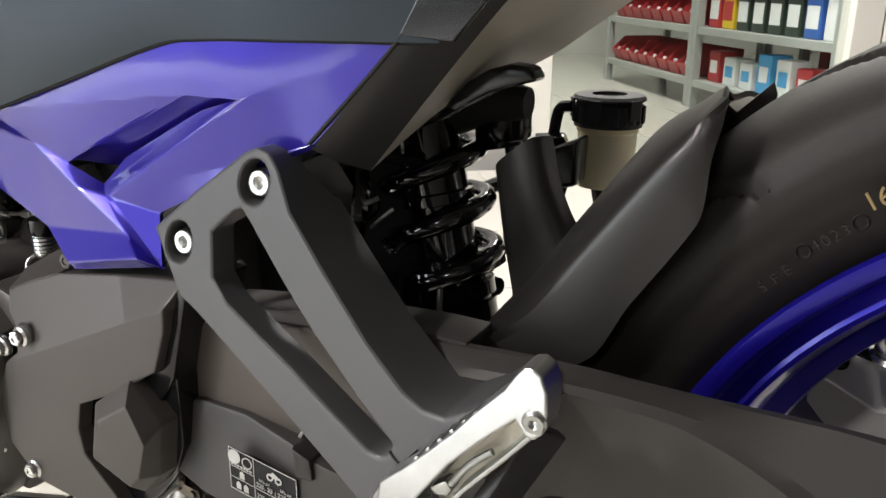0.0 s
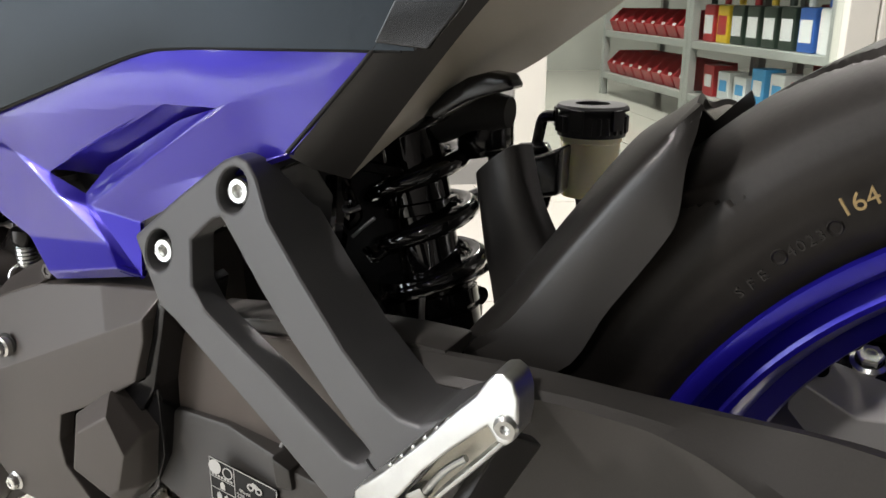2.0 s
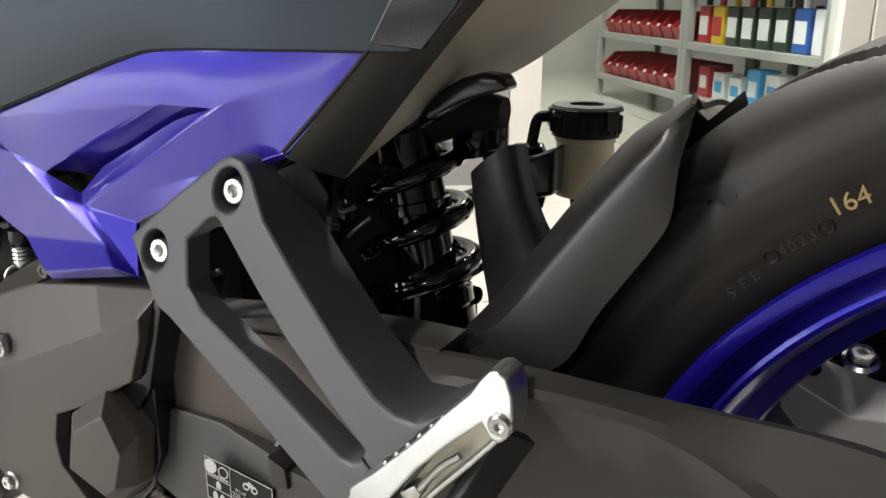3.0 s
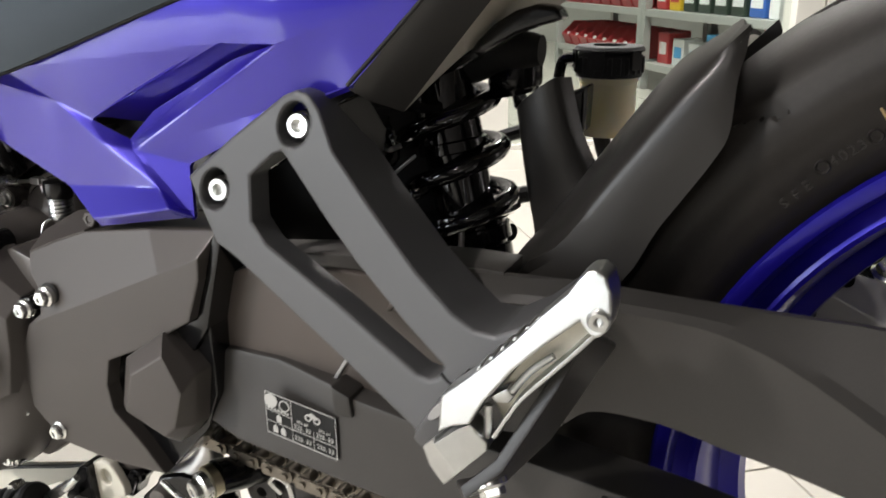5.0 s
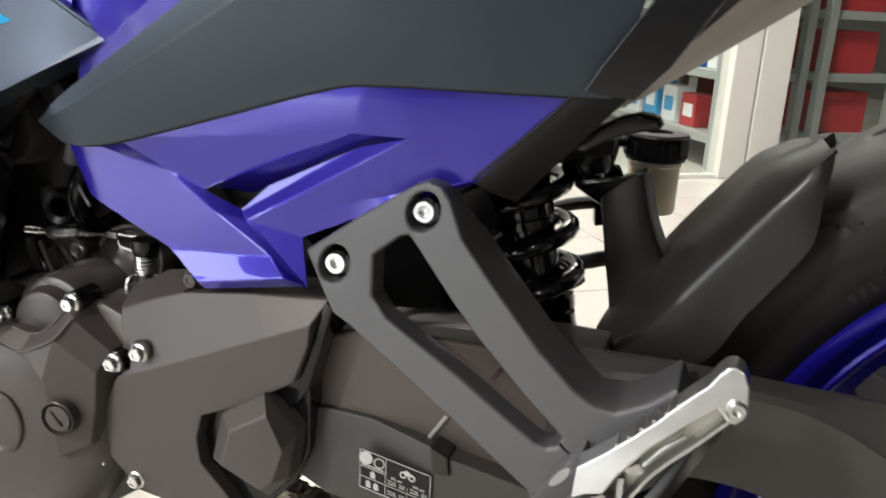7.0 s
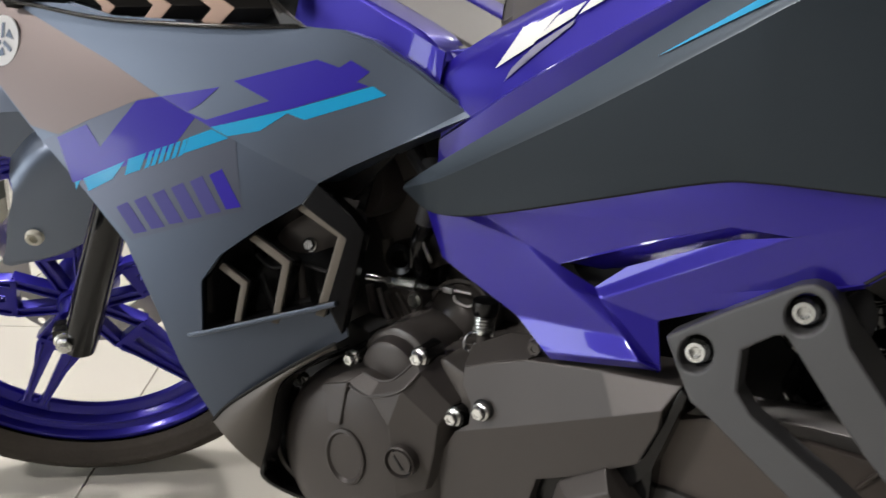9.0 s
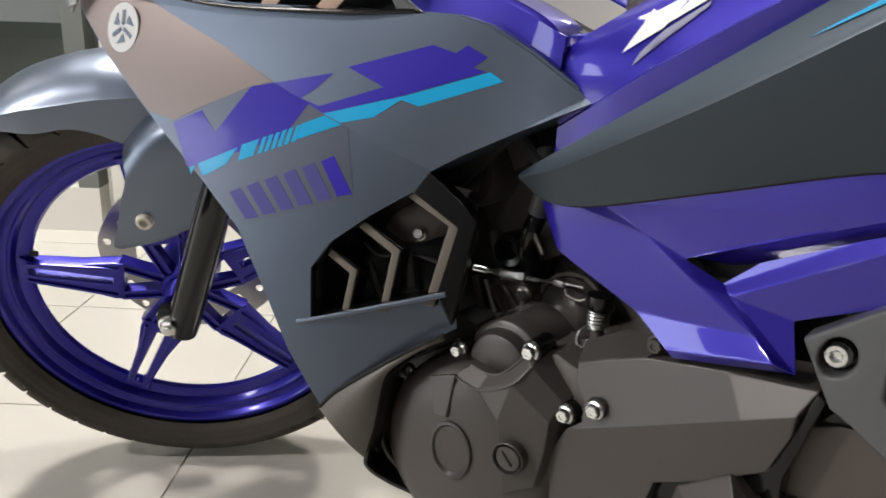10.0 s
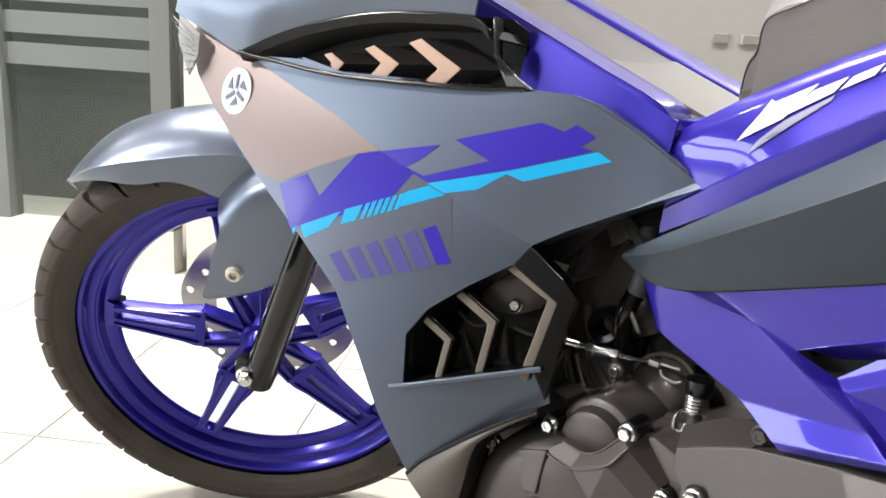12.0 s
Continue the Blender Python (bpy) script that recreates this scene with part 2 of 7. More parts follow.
def spline(pts, n):
    """Points along a smooth curve through pts, n steps a span."""
    p = [Vector(q) for q in pts]
    p = [p[0] * 2 - p[1]] + p + [p[-1] * 2 - p[-2]]
    out = []
    for i in range(1, len(p) - 2):
        for k in range(n):
            t = k / n
            a, b, c, d = p[i - 1:i + 3]
            out.append(0.5 * ((2 * b) + (c - a) * t + (2 * a - 5 * b + 4 * c - d) * t * t + (3 * b - a - 3 * c + d) * t ** 3))
    return out + [p[-2].copy()]


def loft(rows, nu=5, nv=4, thick=0.003, close=False, side=None, smooth_v=True):
    """A curved shell through rows of points."""
    rows = [spline(r, nu) for r in rows]
    cols = [spline([r[i] for r in rows], nv) if smooth_v else [r[i] for r in rows] for i in range(len(rows[0]))]
    w, h = len(cols), len(cols[0])
    verts = [cols[i][j] for j in range(h) for i in range(w)]
    faces = [(j * w + i, j * w + i + 1, (j + 1) * w + i + 1, (j + 1) * w + i) for j in range(h - 1) for i in range(w - 1)]
    bm = raw(verts, faces)
    bmesh.ops.recalc_face_normals(bm, faces=bm.faces)
    if side is not None:
        tot = Vector((0, 0, 0))
        for f in bm.faces:
            tot += f.normal * f.calc_area()
        if tot.dot(Vector(side)) < 0:
            bmesh.ops.reverse_faces(bm, faces=bm.faces)
    if thick:
        bm.normal_update()
        bmesh.ops.solidify(bm, geom=bm.faces[:], thickness=thick)
    return bm


def tube(pts, r, n=12, steps=6, caps=True, straight=False):
    path = [Vector(p) for p in pts] if straight else spline(pts, steps)
    rad = r if callable(r) else (lambda t: r)
    bm = bmesh.new()
    rings = []
    up = None
    for i, p in enumerate(path):
        d = (path[min(i + 1, len(path) - 1)] - path[max(i - 1, 0)]).normalized()
        if up is None:
            up = d.orthogonal().normalized()
        up = (up - d * up.dot(d)).normalized()
        side = d.cross(up)
        q = rad(i / max(1, len(path) - 1))
        rings.append([bm.verts.new(p + (up * math.cos(a) + side * math.sin(a)) * q) for a in [k * math.tau / n for k in range(n)]])
    for a, b in zip(rings, rings[1:]):
        for k in range(n):
            bm.faces.new((a[k], a[(k + 1) % n], b[(k + 1) % n], b[k]))
    if caps:
        bm.faces.new(rings[0][::-1])
        bm.faces.new(rings[-1])
    bmesh.ops.recalc_face_normals(bm, faces=bm.faces)
    return bm


def gridded(bm, step, shape, x=(0.1, 1.2), z=(0.2, 0.9)):
    """Cut a mesh by a grid in x and z and bend it: shape(x, z) moves it along y."""
    for axis, (lo, hi) in ((0, x), (2, z)):
        k = lo
        while k < hi:
            co, no = [0, 0, 0], [0, 0, 0]
            co[axis], no[axis] = k, 1
            bmesh.ops.bisect_plane(bm, geom=bm.verts[:] + bm.edges[:] + bm.faces[:], dist=1e-6, plane_co=co, plane_no=no)
            k += step
    for v in bm.verts:
        v.co.y += shape(v.co.x, v.co.z)
    bm.normal_update()
    return bm


def turned(profile, n=48, m=None, closed=False):
    """A lathe round the local y axis: profile of (radius, y)."""
    bm = bmesh.new()
    rings = []
    for r, y in profile:
        if r < 1e-5:
            rings.append([bm.verts.new((0, y, 0))])
        else:
            rings.append([bm.verts.new((r * math.cos(k * math.tau / n), y, r * math.sin(k * math.tau / n))) for k in range(n)])
    pairs = list(zip(rings, rings[1:])) + ([(rings[-1], rings[0])] if closed else [])
    for a, b in pairs:
        for k in range(n):
            j = (k + 1) % n
            f = [a[k % len(a)], a[j % len(a)], b[j % len(b)], b[k % len(b)]]
            f = list(dict.fromkeys(f))
            if len(f) > 2:
                bm.faces.new(f)
    if m is not None:
        bm.transform(m)
    bmesh.ops.recalc_face_normals(bm, faces=bm.faces)
    return bm


def aim(p, d):
    """A pose at p whose -y axis looks along d."""
    return Matrix.Translation(p) @ Vector((0, -1, 0)).rotation_difference(Vector(d).normalized()).to_matrix().to_4x4()


def join(*bms):
    out = bmesh.new()
    for b in bms:
        me = bpy.data.meshes.new("tmp")
        b.to_mesh(me)
        b.free()
        out.from_mesh(me)
        bpy.data.meshes.remove(me)
    return out


def flat(pts, lift=(0, -0.0005, 0), thick=0.0002, shape=None):
    """A thin decal on a surface: points of its outline."""
    bm = bmesh.new()
    vs = [bm.verts.new(Vector(p) + Vector(lift)) for p in pts]
    f = bm.faces.new(vs)
    f.normal_update()
    if f.normal.dot(Vector(lift)) < 0:
        f.normal_flip()
    bmesh.ops.triangulate(bm, faces=[f], ngon_method="EAR_CLIP")
    if shape:
        gridded(bm, 0.011, shape, (0.101, 0.9), (0.201, 0.8))
    bmesh.ops.solidify(bm, geom=bm.faces[:], thickness=thick)
    return bm


def bolt(parent, p, r, mat=None, d=(0, -1, 0), socket=False, name="bolt"):
    """A flanged hexagon bolt, or a round socket bolt, its head r in radius."""
    m = aim(p, d)
    if socket:
        bm = turned([(r * 1.12, 0.004), (r * 1.12, -0.0005), (r, -0.0015), (r, -0.55 * r), (r * 0.88, -0.72 * r), (r * 0.52, -0.72 * r)], 28, m)
        bm2 = turned([(r * 0.52, -0.72 * r), (r * 0.48, -0.2 * r), (0, -0.2 * r)], 6, m)
    else:
        bm = turned([(r * 1.35, 0.004), (r * 1.35, -0.10 * r), (r * 1.05, -0.32 * r)], 28, m)
        bm2 = turned([(r * 1.02, 0), (r * 1.02, -0.85 * r), (r * 0.88, -1.0 * r), (r * 0.5, -1.0 * r), (r * 0.42, -0.86 * r), (0, -0.86 * r)], 6, m)
    return part(name, join(bm, bm2), mat or ZINC, parent, smooth=30)


def letters(text, size, m, mat, parent, name="lettering", depth=0.0003, align="CENTER"):
    cu = bpy.data.curves.new(name, "FONT")
    cu.body, cu.size, cu.extrude, cu.align_x, cu.align_y = text, size, depth, align, "CENTER"
    tmp = new("tmp_text", cu)
    me = bpy.data.meshes.new_from_object(tmp.evaluated_get(bpy.context.evaluated_depsgraph_get()))
    bpy.data.objects.remove(tmp)
    bpy.data.curves.remove(cu)
    me.materials.clear()
    me.materials.append(mat)
    me.transform(m)
    ob = new(name, me)
    ob.parent = parent
    return ob


def thing(name, label, category, group="", kind=""):
    return tagged(new(name), label, category, group, kind)


LEFT = Matrix(((1, 0, 0, 0), (0, 0, -1, 0), (0, 1, 0, 0), (0, 0, 0, 1)))  # text plane facing the near side

# ---- the motorcycle: x to its rear, its near side towards -y ----
bike = thing("motorcycle", "dark grey and glossy blue underbone motorcycle standing on showroom floor", "motorcycle")

# front wheel, turned with the steering
STEER = 46.9
RAKE = Vector((math.sin(radians(25.5)), 0, math.cos(radians(25.5))))
FRONT = Matrix.Translation((0, 0, 0.287)) @ Matrix.Rotation(radians(STEER), 4, RAKE)
REAR = Matrix.Translation((1.265, 0, 0.324))


def tyre_mesh(radius, bead, half, m, groove):
    """A tyre with its tread grooves pressed in."""
    prof = []
    n = 72
    for i in range(n + 1):
        s = -1 + 2 * i / n
        a = abs(s)
        if a < 0.62:
            q = a / 0.62
            r, y = radius - 0.36 * half * q ** 2.2, half * 0.97 * math.sin(q * 1.25) / math.sin(1.25)
        else:
            q = (a - 0.62) / 0.38
            r = (radius - 0.36 * half) + (bead - radius + 0.36 * half) * q
            y = half * (0.97 + 0.06 * math.sin(q * math.pi) - 0.24 * q * q) + (0.0016 if 0.06 < q < 0.36 else 0.0022 if 0.36 <= q < 0.41 else 0.0010 if 0.74 < q < 0.80 else 0)
        prof.append((r, math.copysign(y, s)))
    k = 840
    verts, faces = [], []
    for j in range(k):
        th = math.tau * j / k
        for i, (r, y) in enumerate(prof):
            s = -1 + 2 * i / n
            rr = r - groove(th, s)
            verts.append((rr * math.cos(th), y, rr * math.sin(th)))
    w = n + 1
    for j in range(k):
        for i in range(n):
            a, b = j * w + i, ((j + 1) % k) * w + i
            faces.append((a, a + 1, b + 1, b))
    bm = raw(verts, faces)
    bm.transform(m)
    bmesh.ops.recalc_face_normals(bm, faces=bm.faces)
    return bm


def slanted(count, depth, lo, hi, slope, width):
    def g(th, s):
        a = abs(s)
        if not lo < a < hi:
            return 0
        u = (th * count / math.tau + slope * (a - lo) + (0.5 if s > 0 else 0)) % 1
        w = width * (1.1 - 0.7 * (a - lo) / (hi - lo))
        return depth * min(1.0, max(0.0, (w - abs(u - 0.5)) / 0.022 + 0.5))
    return g


def rim_mesh(r, half, m, well=0.055):
    p = [(r - 0.004, -half + 0.004), (r, -half), (r - 0.0015, -half - 0.0025), (r - 0.005, -half - 0.0032), (r - 0.0085, -half - 0.0020), (r - 0.0105, -half + 0.001), (r - 0.0125, -half + 0.0060), (r - 0.016, -half + 0.0080), (r - 0.0205, -half + 0.0088),
         (r - 0.0225, -half + 0.0078), (r - 0.0250, -half + 0.0086), (r - 0.0275, -half + 0.0125), (r - 0.030, -half + 0.018), (r - 0.035, -half * 0.30), (r - well, -half * 0.18), (r - well - 0.003, 0)]
    p = p + [(a, -b) for a, b in p[-2::-1]]
    return turned(p, 128, m)


front_wheel = part("front_wheel", turned([(0.012, -0.045), (0.018, -0.045), (0.020, -0.03), (0.026, 0), (0.034, 0.03), (0.040, 0.045), (0.012, 0.045)], 40, FRONT), BLUE_RIM, bike, "blue five-spoke cast front wheel")
part("tyre", tyre_mesh(0.286, 0.230, 0.046, FRONT, slanted(42, 0.0075, 0.20, 0.70, 0.9, 0.085)), DUSTY, front_wheel, "black grooved rubber tyre")
part("rim", rim_mesh(0.2325, 0.026, FRONT, 0.044), BLUE_RIM, front_wheel)


def bar_mesh(a, b, w, d, y=0.0):
    """A cast bar between two places (x, z) in the wheel's plane, w wide and d deep."""
    v = Vector((b[0] - a[0], 0, b[1] - a[1]))
    return box(0, 0, 0, v.length + w * 0.6, d, w, 0.0022, Matrix.Translation(((a[0] + b[0]) / 2, y, (a[1] + b[1]) / 2)) @ Matrix.Rotation(-math.atan2(v.z, v.x), 4, "Y"))


def spoke_mesh(ang, root, r1, m):
    """One split spoke: two ribs that taper from the root bridge to a small foot on the rim, with a slot between them."""
    half = [(root - 0.008, 0.0275), (root + 0.004, 0.0290), (root + 0.045, 0.0205), (r1 - 0.016, 0.0158), (r1 - 0.004, 0.0170), (r1 + 0.004, 0.0215)]
    slot = [(root + 0.006, 0.0050), (r1 - 0.016, 0.0062), (r1 - 0.006, 0.0045)]
    bm = slab([(x, z) for x, z in half] + [(x, -z) for x, z in half[::-1]], -0.012, 0.018, 0.0026, [[(x, z) for x, z in slot] + [(x, -z) for x, z in slot[::-1]]], 2)
    ribs = [bar_mesh((root, q * 0.0215), (r1 - 0.006, q * 0.0130), 0.0042, 0.012, -0.0095) for q in (-1, 1)]
    bm = join(bm, *ribs)
    bm.transform(m @ Matrix.Rotation(-radians(ang), 4, "Y"))
    return bm


def root_mesh(ang, root, r0, q, m):
    """A thick flanged bar from the hub to one corner of a spoke's root: a channel between two lips."""
    a, b = (r0 * math.cos(radians(26)), q * r0 * math.sin(radians(26))), (root, q * 0.0235)
    n = Vector((-(b[1] - a[1]), b[0] - a[0])).normalized() * 0.0062
    bms = [bar_mesh(a, b, 0.0150, 0.014, 0.000)]
    for k in (-1, 1):
        bms.append(bar_mesh((a[0] + k * n.x, a[1] + k * n.y), (b[0] + k * n.x * 0.8, b[1] + k * n.y * 0.8), 0.0040, 0.018, -0.002))
    bm = join(*bms)
    bm.transform(m @ Matrix.Rotation(-radians(ang), 4, "Y"))
    return bm


for k in range(5):
    ang = 164 + 72 * k
    part("spoke", spoke_mesh(ang, 0.080, 0.194, FRONT), BLUE_RIM, front_wheel)
    for q in (-1, 1):
        part("hub_rib", root_mesh(ang, 0.076, 0.026, q, FRONT), BLUE_RIM, front_wheel)
part("hub_plate", turned([(0.016, -0.018), (0.024, -0.018), (0.027, -0.014), (0.027, 0.010), (0.016, 0.010)], 40, FRONT), BLUE_RIM, front_wheel)


def disc_mesh(r0, r1, y, m, holes=18):
    bm = bmesh.new()
    e = []
    for q, n in ((r1, 72), (r0, 40)):
        vs = [bm.verts.new((q * (1 + 0.012 * math.cos(9 * k * math.tau / n) * (q == r1)) * math.cos(k * math.tau / n), y, q * math.sin(k * math.tau / n))) for k in range(n)]
        e += [bm.edges.new((vs[i], vs[(i + 1) % n])) for i in range(n)]
    for h in range(holes):
        a = h * math.tau / holes
        q = r0 + (r1 - r0) * (0.3, 0.55, 0.78)[h % 3]
        vs = [bm.verts.new((q * math.cos(a) + 0.0055 * math.cos(k * math.tau / 10), y, q * math.sin(a) + 0.0055 * math.sin(k * math.tau / 10))) for k in range(10)]
        e += [bm.edges.new((vs[i], vs[(i + 1) % 10])) for i in range(10)]
    bmesh.ops.triangle_fill(bm, use_beauty=True, edges=e)
    bmesh.ops.solidify(bm, geom=bm.faces[:], thickness=0.004)
    bm.transform(m)
    bmesh.ops.recalc_face_normals(bm, faces=bm.faces)
    return bm


part("brake_disc", disc_mesh(0.075, 0.122, 0.058, FRONT), STEEL, front_wheel, "drilled steel brake disc")
part("valve", tube([FRONT @ Vector((-0.188, 0.004, 0.075)), FRONT @ Vector((-0.165, -0.004, 0.072))], 0.004, 10, 2), SOFT_RUBBER, front_wheel)

# fork, axle and front fender
fork = part("fork_leg", join(
    turned([(0.0, -0.04), (0.0195, -0.036), (0.0205, -0.02), (0.0205, 0.12), (0.019, 0.20), (0.0215, 0.205), (0.0215, 0.215), (0.0, 0.215)], 40,
           FRONT @ Matrix.Translation(Vector((0.014, -0.066, 0.0)) + RAKE * 0.012) @ Vector((0, 1, 0)).rotation_difference(RAKE).to_matrix().to_4x4())), BLACK, bike, "black lower fork tube")
for sy in (-1, 1):
    part("fork_tube", tube([FRONT @ (Vector((0.014, sy * 0.066, 0)) + RAKE * 0.19), FRONT @ (Vector((0.014, sy * 0.066, 0)) + RAKE * 0.46)], 0.0155, 24, 2), STEEL if sy > 0 else BLACK, bike)
part("fork_leg", tube([FRONT @ (Vector((0.014, 0.070, 0)) - RAKE * 0.02), FRONT @ (Vector((0.014, 0.070, 0)) + RAKE * 0.21)], 0.0205, 24, 2), BLACK, bike)
part("axle_lug", box(-0.002, -0.064, 0.0, 0.034, 0.026, 0.030, 0.008, FRONT), BLACK, bike)
bolt(bike, FRONT @ Vector((-0.004, -0.078, -0.002)), 0.010, ZINC, FRONT.to_3x3() @ Vector((0, -1, 0)), name="axle_nut")
part("axle", tube([FRONT @ Vector((-0.004, -0.092, -0.002)), FRONT @ Vector((-0.004, 0.09, -0.002))], 0.006, 16, 2), ZINC, bike)


def ring_pt(r, deg, y):
    return FRONT @ Vector((-r * math.cos(radians(deg)), y, r * math.sin(radians(deg))))


rows = []
for deg, low, mid, top, w in ((55.2, 0.3030, 0.3055, 0.3080, 0.018), (57.5, 0.3025, 0.3072, 0.3110, 0.031), (62, 0.299, 0.3090, 0.3150, 0.046), (66.6, 0.290, 0.3080, 0.3185, 0.054), (73, 0.2734, 0.3020, 0.3205, 0.058), (81, 0.267, 0.2955, 0.3200, 0.060),
                              (87, 0.2555, 0.2940, 0.3190, 0.061), (92, 0.243, 0.2938, 0.3186, 0.062), (100, 0.238, 0.2945, 0.317, 0.063), (112, 0.250, 0.2945, 0.316, 0.062), (128, 0.270, 0.290, 0.312, 0.058)):
    half = [(low, 1.0), ((low + mid) / 2, 1.02), (mid - 0.0015, 1.02), (mid + 0.0015, 0.99), (mid + 0.50 * (top - mid), 0.78), (mid + 0.86 * (top - mid), 0.45)]
    rows.append([ring_pt(r, deg, -w * k) for r, k in half] + [ring_pt(top, deg, 0)] + [ring_pt(r, deg, w * k) for r, k in half[::-1]])
fender = part("front_fender", loft(rows, 4, 5, 0.0015), GREY, bike, "dark grey front fender")


def fend(x, z, y=-0.108):
    return FRONT @ Vector((x, y, z))


rows = [[(0.012, 0.2440, -0.060), (0.040, 0.268, -0.060), (0.075, 0.284, -0.060), (0.115, 0.292, -0.060)], [(0.014, 0.2410, -0.078), (0.040, 0.2640, -0.080), (0.075, 0.280, -0.080), (0.118, 0.286, -0.080)],
        [(0.017, 0.2370, -0.095), (0.042, 0.2575, -0.098), (0.075, 0.272, -0.098), (0.120, 0.278, -0.096)], [(0.0195, 0.2290, -0.105), (0.045, 0.2450, -0.107), (0.080, 0.258, -0.107), (0.122, 0.264, -0.105)],
        [(0.0150, 0.2150, -0.109), (0.047, 0.222, -0.111), (0.080, 0.228, -0.111), (0.109, 0.2338, -0.109)], [(0.005, 0.196, -0.109), (0.035, 0.200, -0.111), (0.065, 0.202, -0.111), (0.0915, 0.2020, -0.109)],
        [(-0.008, 0.164, -0.108), (0.022, 0.167, -0.110), (0.052, 0.170, -0.110), (0.0765, 0.172, -0.108)], [(-0.0185, 0.1430, -0.107), (0.015, 0.1445, -0.109), (0.045, 0.149, -0.109), (0.0690, 0.157, -0.107)],
        [(-0.0140, 0.1355, -0.105), (0.014, 0.1395, -0.107), (0.045, 0.1455, -0.107), (0.068, 0.154, -0.105)]]
part("fender_side", loft([[fend(x, z, y) for x, z, y in row] for row in rows], 6, 5, 0.004), GREY, fender)
bolt(fender, fend(0.0245, 0.1725, -0.110), 0.0085, CREAM, FRONT.to_3x3() @ Vector((0, -1, 0)), socket=True)

# rear wheel
rear_wheel = part("rear_wheel", turned([(0.012, -0.05), (0.05, -0.05), (0.055, -0.03), (0.05, 0.03), (0.012, 0.05)], 40, REAR), BLUE_RIM, bike, "blue cast rear wheel")
part("tyre", tyre_mesh(0.309, 0.230, 0.062, REAR, slanted(13, 0.0050, 0.06, 0.66, 1.3, 0.06)), RUBBER, rear_wheel, "wide black rubber tyre with chalk mark")
part("rim", rim_mesh(0.2340, 0.052, REAR, 0.046), BLUE_RIM, rear_wheel)
for k in range(5):
    part("spoke", spoke_mesh(242 + 72 * k, 0.083, 0.186, REAR), BLUE_RIM, rear_wheel)
part("brake_disc", disc_mesh(0.06, 0.100, 0.062, REAR), STEEL, rear_wheel)
sprocket = part("sprocket", turned([(0.04, -0.078), (0.088, -0.078), (0.091, -0.075), (0.088, -0.072), (0.04, -0.072)], 42, REAR), CHAINM, rear_wheel)

# ---- side bodywork ----
def laid(ob, pts, lift):
    """A thin decal laid on a panel: its outline cut finely and dropped onto the mesh along y."""
    bm = bmesh.new()
    f = bm.faces.new([bm.verts.new(p) for p in pts])
    bmesh.ops.triangulate(bm, faces=[f], ngon_method="EAR_CLIP")
    gridded(bm, 0.0025, lambda x, z: 0.0, (0.6, 0.9), (0.6, 0.75))
    tree = BVHTree.FromPolygons([v.co for v in ob.data.vertices], [p.vertices[:] for p in ob.data.polygons])
    for v in bm.verts:
        hit, normal, index, dist = tree.ray_cast(Vector((v.co.x, -0.3, v.co.z)), Vector((0, 1, 0)))
        if hit is not None:
            v.co = hit + Vector((0, -lift, lift * 0.5))
    bm.normal_update()
    for face in bm.faces:
        if face.normal.y > 0:
            face.normal_flip()
    bmesh.ops.solidify(bm, geom=bm.faces[:], thickness=0.0002)
    return bm


# grey side cover: bottom edge, waist, crease, upper edge
rows = [
    [(0.590, -0.1120, 0.546), (0.619, -0.1205, 0.5375), (0.654, -0.1235, 0.5418), (0.728, -0.1250, 0.5642), (0.800, -0.1255, 0.5868), (0.830, -0.1255, 0.5915), (0.885, -0.1225, 0.593), (0.952, -0.1125, 0.5937)],
    [(0.590, -0.113, 0.547), (0.620, -0.123, 0.548), (0.658, -0.128, 0.560), (0.730, -0.132, 0.585), (0.802, -0.134, 0.612), (0.835, -0.134, 0.624), (0.890, -0.130, 0.640), (0.966, -0.118, 0.650)],
    [(0.590, -0.1130, 0.548), (0.622, -0.1265, 0.559), (0.662, -0.1325, 0.579), (0.735, -0.1375, 0.619), (0.806, -0.1395, 0.662), (0.840, -0.1395, 0.683), (0.900, -0.1355, 0.716), (0.985, -0.1225, 0.760)],
    [(0.590, -0.1125, 0.549), (0.6215, -0.1245, 0.562), (0.661, -0.1295, 0.583), (0.734, -0.1335, 0.624), (0.805, -0.1355, 0.667), (0.839, -0.1355, 0.688), (0.899, -0.1315, 0.721), (0.984, -0.1185, 0.765)],
    [(0.591, -0.1100, 0.551), (0.616, -0.1220, 0.566), (0.656, -0.1263, 0.591), (0.728, -0.1303, 0.637), (0.801, -0.1323, 0.685), (0.834, -0.1323, 0.708), (0.896, -0.1285, 0.747), (0.981, -0.1155, 0.799)],
    [(0.591, -0.090, 0.551), (0.616, -0.090, 0.566), (0.656, -0.088, 0.592), (0.728, -0.088, 0.640), (0.801, -0.088, 0.688), (0.834, -0.088, 0.711), (0.896, -0.086, 0.750), (0.981, -0.08, 0.802)],
]
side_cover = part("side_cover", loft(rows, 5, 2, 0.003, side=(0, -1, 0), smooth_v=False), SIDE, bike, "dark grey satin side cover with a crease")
stripe = [(0.7702, -0.1340, 0.6506), (0.8065, -0.1340, 0.6737), (0.8386, -0.1340, 0.6941), (0.8800, -0.1320, 0.7205), (0.8890, -0.1320, 0.7165), (0.8496, -0.1340, 0.6943), (0.8254, -0.1340, 0.6810), (0.7991, -0.1340, 0.6665)]
part("stripe", laid(side_cover, stripe, 0.0011), CYAN, side_cover, "cyan stripe decal")

